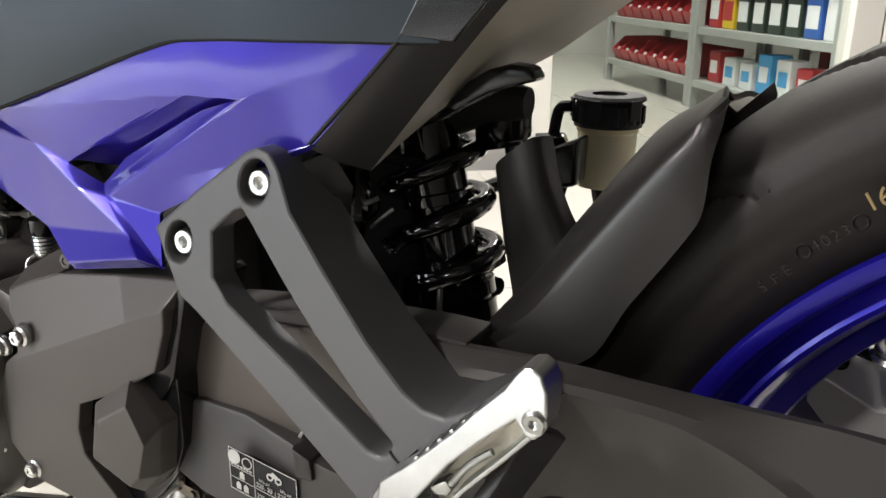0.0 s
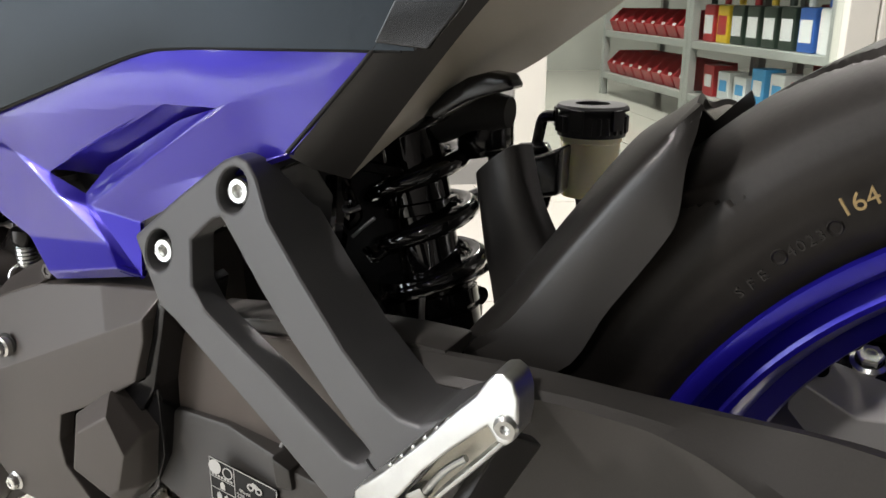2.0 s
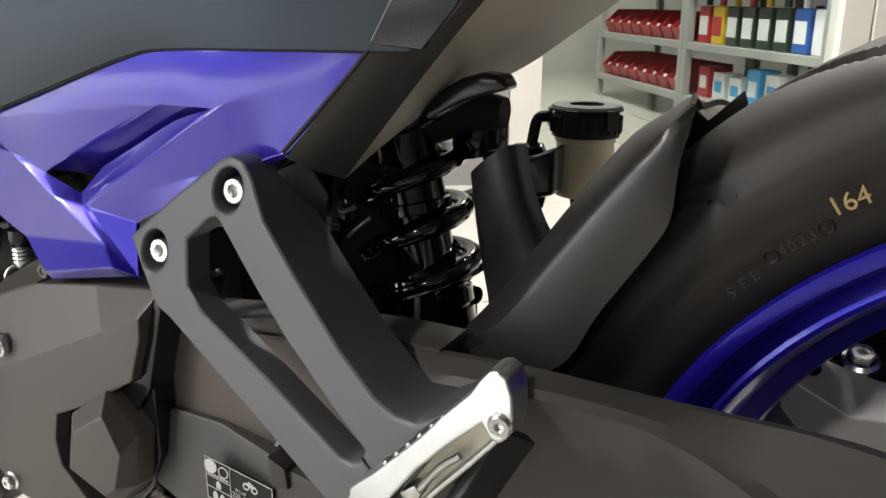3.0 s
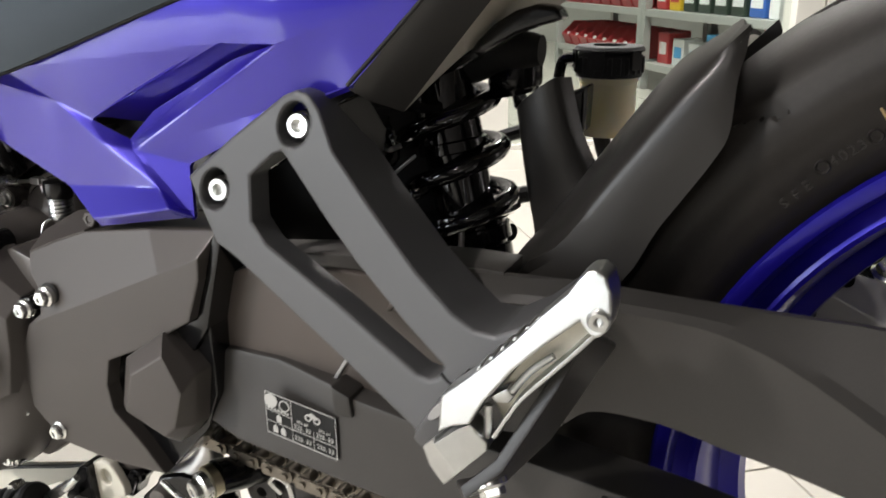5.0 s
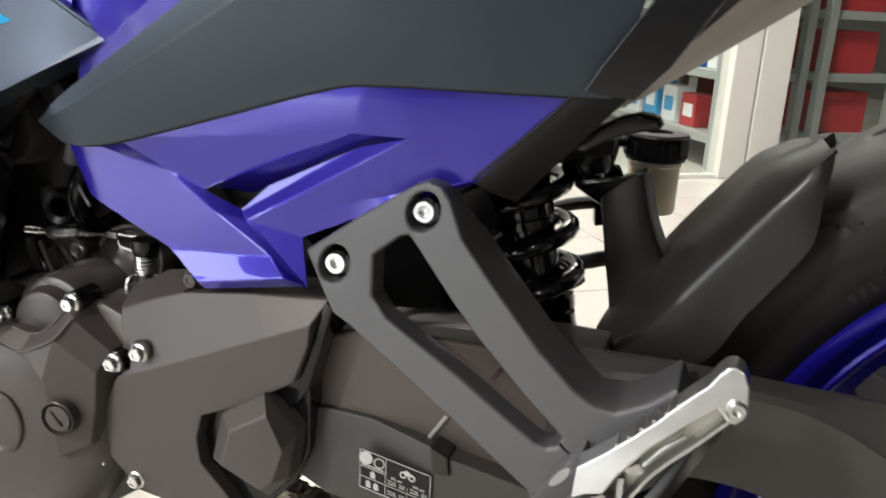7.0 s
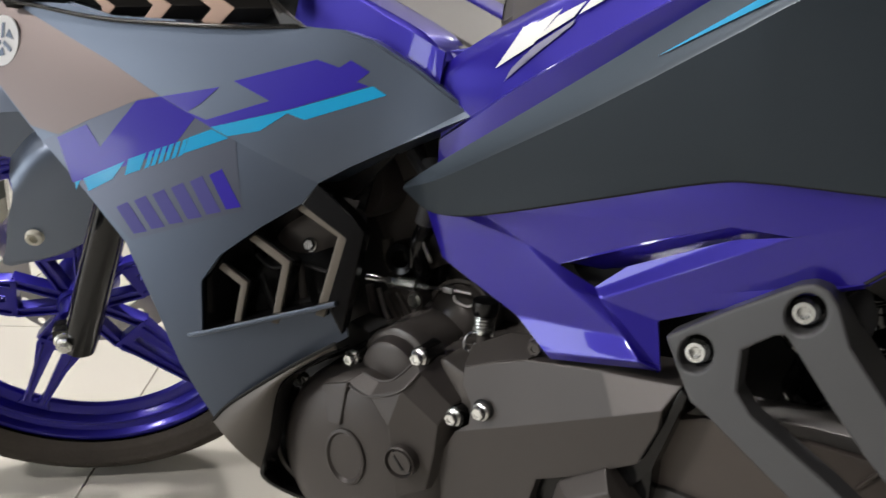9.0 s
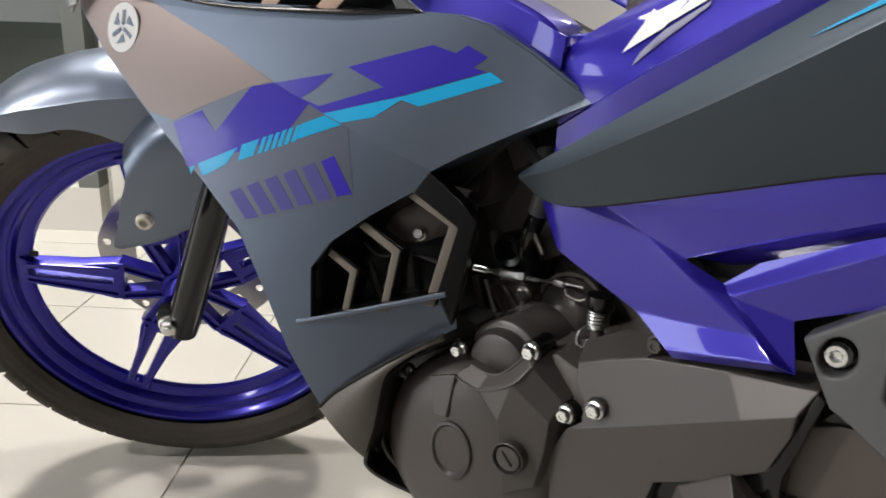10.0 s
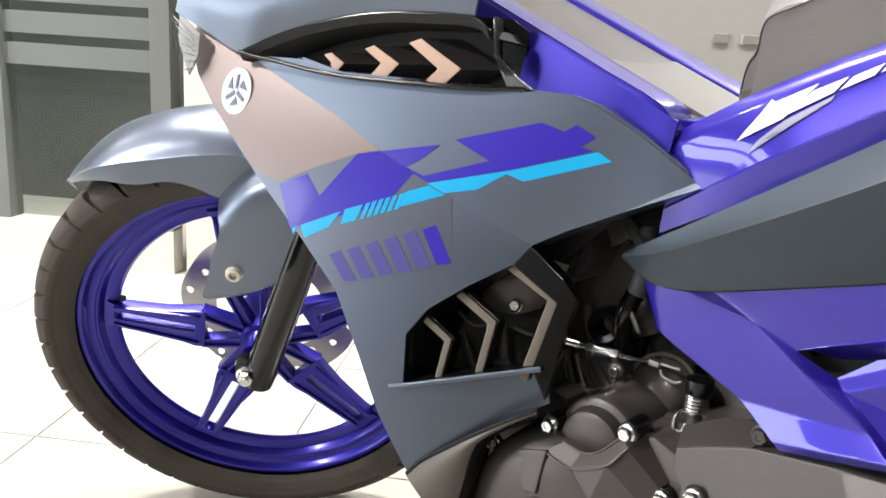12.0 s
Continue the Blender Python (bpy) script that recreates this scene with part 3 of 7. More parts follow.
# glossy blue lower side panel, folded, with the air slot
V = {
    "a": (0.600, -0.1065, 0.538), "b": (0.654, -0.118, 0.5445), "c": (0.801, -0.1225, 0.5905), "c2": (0.824, -0.1225, 0.593), "d": (0.936, -0.111, 0.5945),
    "e": (0.887, -0.1125, 0.5455), "e2": (0.860, -0.1150, 0.5350), "g": (0.7790, -0.1095, 0.4965), "H": (0.7868, -0.1200, 0.4697), "k": (0.7148, -0.1175, 0.4556),
    "m": (0.6835, -0.1085, 0.4750), "n": (0.7630, -0.1190, 0.4842), "q": (0.7110, -0.1190, 0.4598), "t": (0.7770, -0.1268, 0.4748), "p": (0.618, -0.1045, 0.501),
    "S": (0.6876, -0.1130, 0.5275), "A": (0.7121, -0.1112, 0.5178), "N": (0.7428, -0.1125, 0.5024), "L": (0.7225, -0.1160, 0.5062),
    "M": (0.7380, -0.1085, 0.5068), "I": (0.7553, -0.1070, 0.5245), "J": (0.8170, -0.1120, 0.5552), "B": (0.8158, -0.1200, 0.5640), "C": (0.8485, -0.1185, 0.5640),
    "r": (0.590, -0.080, 0.505), "u": (0.585, -0.082, 0.535),
}
keys = list(V)
ix = {k: i for i, k in enumerate(keys)}
F = ["urpa", "apS", "pmLS", "mnL", "aSb", "bSAB", "bBc", ["c", "B", "c2"], ["c2", "B", "C", "d"], ["N", "C", "d", "e"], ["N", "e", "e2", "g"], ["N", "g", "H"],
     "SLA", "ALNM", ["L", "n", "N"], ["n", "H", "N"], "mqtn", ["q", "k", "H", "t"], ["n", "t", "H"], "NMIJC"]
bm = raw(list(V.values()), [[ix[c] for c in f] for f in F])
bmesh.ops.triangulate(bm, faces=[f for f in bm.faces if len(f.verts) > 4], ngon_method="EAR_CLIP")
bm.normal_update()
for f in bm.faces:
    if f.normal.y > 0:
        f.normal_flip()
bevelled(bm, 0.0014, 3, 9)
SEAM = [(V[k][0], V[k][2]) for k in ("a", "b", "c", "c2", "d")]


def roll(x, z):
    """The panel rolls inwards at its upper seam and its front edge."""
    zt = float(np.interp(x, [p[0] for p in SEAM], [p[1] for p in SEAM]))
    d = max(0.0, zt - z)
    top = 0.0005 * max(0.0, 1 - d / 0.020) ** 2 * min(1.0, max(0.0, (0.93 - x) / 0.06))
    return top + 0.010 * max(0.0, 1 - max(0.0, x - 0.598 + (z - 0.50) * 0.2) / 0.034) ** 2 - 0.0016 * math.exp(-((x - 0.80) / 0.07) ** 2 - ((z - 0.575) / 0.02) ** 2)


gridded(bm, 0.0045, roll, (0.58, 0.94), (0.45, 0.60))
bmesh.ops.solidify(bm, geom=bm.faces[:], thickness=0.003)
side_panel = part("side_panel", bm, BLUE, bike, "glossy blue side panel with an air slot", smooth=9)
part("slot_roof", loft([[V["A"], (0.765, -0.1172, 0.5420), V["B"], V["C"]], [(0.717, -0.1060, 0.5185), (0.767, -0.1085, 0.5355), (0.816, -0.1125, 0.5580), (0.845, -0.1160, 0.5625)], [(0.735, -0.094, 0.5150), (0.765, -0.098, 0.5265), (0.817, -0.104, 0.5510), (0.843, -0.112, 0.5600)]], 5, 4, 0.002, side=(0, -1, -1)), BLUE, side_panel)
# black sheet in the slot, standing for the shade inside
part("slot_back", sheet([(0.705, -0.094, 0.525), (0.775, -0.090, 0.538), (0.760, -0.092, 0.505), (0.730, -0.098, 0.498)], [(0, 1, 2, 3)], 0.002, 0), DARK, side_panel)
part("panel_seam", tube([(0.602, -0.112, 0.540), (0.619, -0.1175, 0.5370), (0.654, -0.1210, 0.5415), (0.728, -0.1228, 0.5640), (0.800, -0.1235, 0.5866), (0.830, -0.1232, 0.5913), (0.885, -0.1202, 0.5928), (0.945, -0.111, 0.5935)], 0.0012, 8, 6), DARK, bike)

def crown(low, high):
    """Rows between two edges, swelling outwards."""
    out = []
    for v in (0.15, 0.3, 0.45, 0.6, 0.75, 0.88):
        h = math.sin(v * math.pi) * 0.0012
        out.append([Vector(p).lerp(Vector(q), v) + Vector((0, -0.8 * h, 0.55 * h)) for p, q in zip(low, high)])
    return out


# blue upper frame cover that rises to the seat, and the step-through tunnel
rows = [
    [(0.600, -0.0855, 0.562), (0.636, -0.096, 0.582), (0.700, -0.1105, 0.6140), (0.757, -0.1115, 0.6500), (0.815, -0.1125, 0.688), (0.92, -0.106, 0.756)],
    [(0.603, -0.0890, 0.5800), (0.640, -0.100, 0.6025), (0.679, -0.113, 0.6265), (0.721, -0.116, 0.6515), (0.808, -0.117, 0.7020), (0.92, -0.110, 0.770)],
    [(0.603, -0.0870, 0.5820), (0.640, -0.0985, 0.6045), (0.679, -0.110, 0.6285), (0.721, -0.110, 0.6535), (0.807, -0.110, 0.7040), (0.92, -0.103, 0.772)],
    [(0.590, -0.0845, 0.6145), (0.617, -0.0905, 0.632), (0.655, -0.092, 0.657), (0.705, -0.0925, 0.684), (0.79, -0.094, 0.722), (0.90, -0.090, 0.785)],
    [(0.586, -0.0810, 0.6205), (0.613, -0.086, 0.638), (0.652, -0.084, 0.662), (0.703, -0.0845, 0.688), (0.788, -0.086, 0.726), (0.90, -0.080, 0.790)],
]
upper_cover = part("upper_cover", loft(rows[:3] + crown(rows[2], rows[3]) + rows[3:], 5, 2, 0.003, side=(0, -1, 0), smooth_v=False), BLUE, bike, "glossy blue cover below the seat")


# white arrow of three blocks with a grey edge
for pts in ([(0.6531, -0.1027, 0.6329), (0.6639, -0.0994, 0.6501), (0.6684, -0.0973, 0.6595), (0.6714, -0.0983, 0.6582), (0.6947, -0.0987, 0.671), (0.680, -0.1026, 0.6496)],
            [(0.6811, -0.1022, 0.6517), (0.693, -0.0997, 0.6668), (0.7108, -0.1002, 0.6761), (0.7051, -0.102, 0.6669)],
            [(0.7079, -0.1021, 0.6684), (0.7133, -0.1007, 0.6763), (0.7282, -0.1009, 0.6846), (0.7247, -0.1024, 0.6778)],
            [(0.7275, -0.1020, 0.6794), (0.7310, -0.1010, 0.6850), (0.7470, -0.1010, 0.6950), (0.7430, -0.1022, 0.6890)]):
    part("arrow", laid(upper_cover, pts, 0.0015), WHITE_DECAL, upper_cover, "white decal block")
part("arrow", laid(upper_cover, [(0.6621, -0.1065, 0.6261), (0.6802, -0.1038, 0.6458), (0.7051, -0.1034, 0.6626), (0.7061, -0.1026, 0.6658), (0.681, -0.103, 0.6488), (0.6669, -0.1047, 0.6348)], 0.0010), GREY_DECAL, upper_cover, "grey decal edge")


def crest(x):
    """The height of the tunnel's edge."""
    return 0.668 - 0.41 * (x - 0.547)


TX = (0.395, 0.44, 0.49, 0.547, 0.590, 0.606)
rows = [[(min(x + 0.004, 0.603), y, crest(x) - d) for x, d, y in zip(TX, (0.075, 0.060, 0.045, 0.038, 0.036, 0.028), (-0.102, -0.102, -0.100, -0.098, -0.094, -0.0915))],
        [(x, -0.0905, crest(x) - 0.004) for x in TX]]
tunnel = part("tunnel_cover", loft(rows, 5, 4, 0.003, side=(0, -1, 1), smooth_v=False), BLUE, bike, "glossy blue step-through tunnel cover")
for s in (-1, 1):
    rows = [[(x, s * y, crest(x) + dz - 0.010 * (x > 0.60)) for x in TX] for y, dz in ((0.0905, -0.0045), (0.0885, -0.0008), (0.086, 0.0), (0.058, -0.0005), (0.054, -0.006))]
    part("tunnel_border", loft(rows, 5, 2, 0.003, side=(0, 0, 1)), BLUE, tunnel)
rows = [[(x, s * 0.100, crest(x) - 0.05) for x in TX] for s in (1,)] + [[(x, 0.090, crest(x) - 0.004) for x in TX]]
part("tunnel_far_side", loft(rows, 5, 3, 0.003), BLUE, tunnel)
rows = [[(x, y, crest(x) - 0.004 - 0.003 * c - 0.008 * (x > 0.61)) for x in (0.395, 0.45, 0.51, 0.56, 0.60, 0.635)] for y, c in ((-0.064, 0), (-0.04, 0.8), (0, 1), (0.04, 0.8), (0.064, 0))]
top = part("tunnel_top", loft(rows, 5, 4, 0.003, side=(0, 0, 1)), GRIP, tunnel, "grey matt tunnel top with a ribbed pad")
pad = part("tunnel_pad", loft([[(x, y, crest(x) - 0.0018 - 0.003 * c) for x in (0.522, 0.54, 0.56, 0.59, 0.606)] for y, c in ((-0.050, 0.3), (-0.03, 0.8), (0, 1), (0.03, 0.8), (0.050, 0.3))], 5, 4, 0.003, side=(0, 0, 1)), PAD, top)

part("tunnel_foot", slab([(0.560, 0.60), (0.565, 0.635), (0.600, 0.640), (0.640, 0.648), (0.645, 0.61), (0.60, 0.585)], -0.078, 0.012, 0.002), BLUE, tunnel)
# seat
rows = []
for x, z0, z1, w in ((0.6315, 0.645, 0.661, 0.060), (0.6345, 0.647, 0.679, 0.061), (0.6400, 0.650, 0.689, 0.062), (0.6440, 0.653, 0.707, 0.064), (0.667, 0.668, 0.717, 0.070), (0.715, 0.690, 0.736, 0.084), (0.80, 0.728, 0.764, 0.095), (0.92, 0.785, 0.81, 0.11)):
    rows.append([(x, -w, z0), (x, -w, (z0 + z1) / 2), (x, -w, z1 - 0.003), (x, -w * 0.93, z1), (x, 0, z1 + 0.002), (x, w * 0.93, z1), (x, w, z1 - 0.003), (x, w, z0)])
bm = loft(rows, 4, 5, 0)
bmesh.ops.holes_fill(bm, edges=[e for e in bm.edges if e.is_boundary], sides=0)
seat = part("seat", bm, SEAT, bike, "grey vinyl seat front")

# ---- leg shield ----
PA = (-0.32922, 0.28098, 0.09863)
PB = (-0.44770, 0.34626, 0.25386)


def bulge(x, z):
    """The leg shield's gentle swell."""
    return -0.005 - 0.008 * math.exp(-((x - 0.632) / 0.045) ** 2) + 0.24 * (x - 0.42) ** 2 + (0.24 if z < 0.55 else 0.65) * (z - 0.55) ** 2 - 0.004 * math.exp(-((x - 0.56) / 0.06) ** 2) * (z - 0.6) / 0.04


def fa(x, z, lift=0.0):
    return (x, PA[0] + PA[1] * x + PA[2] * z - lift, z)


def fb(x, z, lift=0.0):
    return (x, PB[0] + PB[1] * x + PB[2] * z - lift, z)


up = [fa(0.247, 0.6593), fa(0.305, 0.659), fa(0.349, 0.650), fa(0.400, 0.650), fa(0.447, 0.650), fa(0.506, 0.650), fa(0.536, 0.649), fa(0.556, 0.644), fa(0.589, 0.627), fa(0.627, 0.603), (0.632, -0.096, 0.600), fa(0.583, 0.576), fa(0.547, 0.557), fa(0.524, 0.5428), fa(0.449, 0.573), fa(0.398, 0.5945), fa(0.350, 0.619)]
n0 = len(up)
low = [fb(0.175, 0.691), fb(0.186, 0.658), fb(0.200, 0.639), fb(0.235, 0.608), fb(0.287, 0.567), fb(0.347, 0.520), fb(0.386, 0.486), fb(0.417, 0.439), fb(0.440, 0.400), fb(0.4705, 0.3585), fb(0.4905, 0.3810), fb(0.5190, 0.4040), fb(0.553, 0.4300), fb(0.549, 0.458), fb(0.455, 0.426), fb(0.450, 0.464), fb(0.462, 0.485), fb(0.487, 0.507), fb(0.514, 0.527)]
L = lambda i: n0 + i
faces = [list(range(0, n0)), [0, 16, 15, 14, 13, L(18), L(17), L(16), L(15), L(14), L(7), L(6), L(5), L(4), L(3), L(2), L(1), L(0)], [L(14), L(13), L(12), L(11), L(10), L(9), L(8), L(7)]]
# edges turned inwards give the shield its depth
verts = up + low
rim_loop = [1, 2, 3, 4, 5, 6, 7, 8, 9, 10, 11, 12, 13]
base = len(verts)
verts += [(Vector(verts[i]) + Vector((-0.004, 0.030, -0.004))) for i in rim_loop]
for k in range(len(rim_loop) - 1):
    faces.append([rim_loop[k], rim_loop[k + 1], base + k + 1, base + k])
front_loop = [L(0), L(1), L(2), L(3), L(4), L(5), L(6), L(7), L(8), L(9)]
base2 = len(verts)
verts += [(Vector(verts[i]) + Vector((0.014, 0.050, -0.002))) for i in front_loop]
for k in range(len(front_loop) - 1):
    faces.append([front_loop[k], front_loop[k + 1], base2 + k + 1, base2 + k])
bm = raw(verts, faces)
bmesh.ops.triangulate(bm, faces=[f for f in bm.faces if len(f.verts) > 4], ngon_method="EAR_CLIP")
tmp = bpy.data.meshes.new("tmp")
bm.normal_update()
for f in bm.faces:
    if f.normal.y > 0.05:
        f.normal_flip()
gridded(bm, 0.013, bulge, (0.107, 0.8), (0.207, 0.8))
bmesh.ops.solidify(bm, geom=bm.faces[:], thickness=0.002)
bmesh.ops.recalc_face_normals(bm, faces=bm.faces)
shield = part("leg_shield", bm, GREY, bike, "dark grey leg shield with blue and cyan decals", smooth=6)

# clear film under the decals, ending in a point towards the grille
part("decal_film", flat([fb(0.302, 0.5550), fb(0.337, 0.5713), fb(0.363, 0.5880), fb(0.3955, 0.5955), fb(0.428, 0.5825), fb(0.462, 0.5680), fb(0.4645, 0.5560), fb(0.4742, 0.5190), fb(0.3906, 0.4880), fb(0.3490, 0.5190), fb(0.3250, 0.5380)], (0, -0.0002, 0), 0.0001, bulge), DECAL_FILM, shield, "grey-violet decal film")
# decals
part("decal", flat([fb(0.316, 0.559), fb(0.340, 0.5705), fb(0.355, 0.555), fb(0.379, 0.591), fb(0.3975, 0.5955), fb(0.428, 0.5825), fb(0.413, 0.557), fb(0.347, 0.530), fb(0.335, 0.526)], shape=bulge), BLUE_DECAL, shield, "blue angular decal")
part("decal", flat([fa(0.398, 0.5955), fa(0.446, 0.606), fa(0.432, 0.593), fa(0.421, 0.586)], shape=bulge), BLUE_DECAL, shield, "blue angular decal")
part("decal", flat([fa(0.416, 0.5875), fa(0.437, 0.5815), fa(0.486, 0.599), fa(0.457, 0.611), fa(0.519, 0.630), fa(0.536, 0.6255), fa(0.544, 0.631), fa(0.558, 0.624), fa(0.549, 0.6165), fa(0.558, 0.6143), fa(0.502, 0.5945), fa(0.441, 0.5765)], shape=bulge), BLUE_DECAL, shield, "blue angular decal")
part("decal", flat([fa(0.441, 0.5765), fa(0.502, 0.594), fa(0.561, 0.6145), fa(0.571, 0.609), fa(0.513, 0.5875), fa(0.500, 0.5912), fa(0.480, 0.577), fa(0.455, 0.571)], (0, -0.0006, 0), 0.0002, bulge), CYAN, shield, "cyan stripe decal")
part("decal", flat([fb(0.426, 0.568), fb(0.4425, 0.5752), fb(0.4565, 0.5698), fb(0.439, 0.5625), fb(0.4235, 0.556)], (0, -0.0006, 0), 0.0002, bulge), CYAN, shield, "cyan stripe decal")
part("decal", flat([fb(0.344, 0.530), fb(0.377, 0.546), fb(0.369, 0.532), fb(0.350, 0.521)], (0, -0.0006, 0), 0.0002, bulge), CYAN, shield, "cyan stripe decal")
part("decal", flat([fb(0.380, 0.548), fb(0.394, 0.554), fb(0.391, 0.541), fb(0.379, 0.536)], (0, -0.0006, 0), 0.0002, bulge), CYAN, shield, "cyan stripe decal")
for k in range(6):
    x = 0.3965 + k * 0.0051
    part("decal", flat([fb(x, 0.5550 + k * 0.00215), fb(x + 0.0034, 0.5565 + k * 0.00215), fb(x + 0.0012, 0.5438 + k * 0.0022), fb(x - 0.0022, 0.5423 + k * 0.0022)], (0, -0.0006, 0), 0.0002, bulge), CYAN, shield, "cyan bar decal")
part("decal", flat([fb(0.337, 0.5262), fb(0.3415, 0.5285), fb(0.339, 0.521)], (0, -0.0006, 0), 0.0002, bulge), CYAN, shield, "cyan stripe decal")
# a row of plain blocks in place of the maker's lettering
for k in range(6):
    u0, u1 = k / 6 + 0.012, (k + 1) / 6 - 0.014
    def lp(u, v):
        x0, z0 = 0.3731 + 0.0851 * u, 0.5122 + 0.0373 * u
        x1, z1 = 0.3906 + 0.0836 * u, 0.4910 + 0.0303 * u
        return fb(x0 + (x1 - x0) * v, z0 + (z1 - z0) * v)
    part("decal", flat([lp(u0, 0.05), lp(u1 - 0.03, 0.02), lp(u1, 0.98), lp(u0 + 0.02, 0.95)], (0, -0.0005, 0), 0.0002, bulge), BLUE_FAINT if k < 5 else BLUE_DECAL, shield, "blue block decal")
nb = Vector((PB[1], -1, PB[2])).normalized()
emblem_m = aim(fb(0.2505, 0.6280, 0.0012 - bulge(0.2505, 0.6280)), nb) @ Matrix.Diagonal((0.90, 1, 1.20, 1))
emblem = part("emblem", turned([(0.0, 0.0), (0.0168, 0.0), (0.0168, -0.0016), (0.0, -0.0016)], 40, emblem_m), WHITE_DECAL, shield, "round white badge with grey bars")
for k in range(3):
    part("bar", turned([(0.0, -0.0016), (0.0056, -0.0016), (0.0056, -0.0022), (0.0, -0.0022)], 3, emblem_m @ Matrix.Rotation(radians(90 + 120 * k), 4, "Y") @ Matrix.Translation((0.0082, 0, 0)) @ Matrix.Rotation(radians(60), 4, "Y") @ Matrix.Diagonal((1.0, 1, 0.62, 1))), GREY, emblem)
    part("bar", box(0, -0.0019, 0.0068, 0.0026, 0.0008, 0.0100, 0, emblem_m @ Matrix.Rotation(radians(120 * k), 4, "Y")), GREY, emblem)

# nose with position lamp and upper air intake
EDGE = [(0.2514, -0.1932, 0.661), (0.2859, -0.182, 0.676), (0.3231, -0.1704, 0.6878), (0.3736, -0.1552, 0.6979), (0.4213, -0.1416, 0.7001), (0.4575, -0.1315, 0.6993)]
rows = [[fb(0.175, 0.691), fb(0.210, 0.6765)] + EDGE,
        [(0.182, -0.207, 0.720), (0.215, -0.203, 0.708), (0.262, -0.195, 0.700), (0.298, -0.184, 0.707), (0.335, -0.172, 0.713), (0.382, -0.157, 0.721), (0.427, -0.143, 0.722), (0.462, -0.132, 0.720)],
        [(0.195, -0.188, 0.755), (0.228, -0.184, 0.748), (0.275, -0.176, 0.742), (0.310, -0.166, 0.745), (0.345, -0.155, 0.748), (0.388, -0.141, 0.752), (0.430, -0.128, 0.752), (0.465, -0.118, 0.748)],
        [(0.205, -0.150, 0.785), (0.238, -0.148, 0.780), (0.285, -0.142, 0.776), (0.320, -0.134, 0.778), (0.355, -0.124, 0.780), (0.396, -0.112, 0.782), (0.436, -0.100, 0.782), (0.470, -0.090, 0.778)]]
nose = part("nose_cowl", loft(rows, 5, 5, 0.003, side=(0, -1, 0)), GREY, bike, "dark grey nose cowl")
part("position_lamp", loft([[(0.174, -0.213, 0.690), (0.182, -0.221, 0.672), (0.196, -0.223, 0.648), (0.198, -0.220, 0.638)], [(0.188, -0.219, 0.682), (0.194, -0.224, 0.668), (0.203, -0.222, 0.652), (0.200, -0.219, 0.640)], [(0.205, -0.212, 0.673), (0.207, -0.214, 0.664), (0.2075, -0.214, 0.655), (0.203, -0.216, 0.643)]], 5, 5, 0.003, side=(0, -1, 0)), LENS, nose, "clear ribbed position lamp lens")
for k in range(7):
    t = k / 6
    part("lamp_rib", tube([Vector((0.178 + 0.018 * t, -0.2145, 0.686 - 0.044 * t)), Vector((0.203 + 0.001 * t, -0.2105, 0.672 - 0.026 * t))], 0.0007, 6, 2), STEEL, nose)
part("lamp_back", sheet([(0.174, -0.207, 0.690), (0.204, -0.205, 0.673), (0.206, -0.208, 0.655), (0.198, -0.213, 0.638), (0.182, -0.213, 0.668)], [(0, 1, 2, 3, 4)], 0.002, 0), SILVER, nose)
# intake: dark recess with chevrons
intake = EDGE + [(0.4709, -0.1285, 0.6913), (0.4683, -0.1271, 0.6722), (0.4869, -0.1233, 0.6576), (0.5026, -0.1195, 0.6517), fa(0.447, 0.6490), fa(0.349, 0.6495), fa(0.290, 0.6560)]
# two black sheets close the intake and stand for its inner shade
part("intake_back", sheet([Vector(p) + Vector((0.010, 0.032, 0.0)) for p in intake], [tuple(range(len(intake)))], 0.003, 0), DARK, nose)
part("intake_dark_sheet", slab([(0.27, 0.63), (0.27, 0.70), (0.39, 0.70), (0.44, 0.675), (0.50, 0.640), (0.50, 0.63)], -0.092, 0.01, 0), DARK, nose)
part("intake_rim", loft([[Vector(p) + Vector((0, -0.0015, 0.0)) for p in EDGE + intake[6:7]], [Vector(p) + Vector((0.001, 0.001, -0.0055)) for p in EDGE + intake[6:7]], [Vector(p) + Vector((0.010, 0.032, -0.010)) for p in EDGE + intake[6:7]]], 5, 3, 0.002, smooth_v=False), DARK, nose)
part("intake_edge", tube([Vector(p) + Vector((0, -0.001, -0.001)) for p in EDGE], 0.0022, 8, 5), BLACK, nose)
part("intake_edge", tube([Vector(p) + Vector((0, -0.003, 0)) for p in [EDGE[0], fa(0.290, 0.6560), fa(0.349, 0.6495), fa(0.447, 0.6490), (0.5026, -0.1195, 0.6517)]], 0.0018, 8, 5), BLACK, nose)
CHEVRONS = (
    [(0.3252, 0.6640), (0.3325, 0.6662), (0.3456, 0.6586), (0.3396, 0.6519), (0.3331, 0.6523), (0.3330, 0.6580)],
    [(0.3622, 0.6711), (0.3710, 0.6743), (0.3946, 0.6617), (0.3842, 0.6501), (0.3691, 0.6494), (0.3783, 0.6609)],
    [(0.4002, 0.6778), (0.4107, 0.6818), (0.4466, 0.6617), (0.4354, 0.6501), (0.4167, 0.6489), (0.4274, 0.6603)])


def inner(x, z, d):
    """A place d behind the leg shield's upper face."""
    return fa(x, z, 0.004 - d)


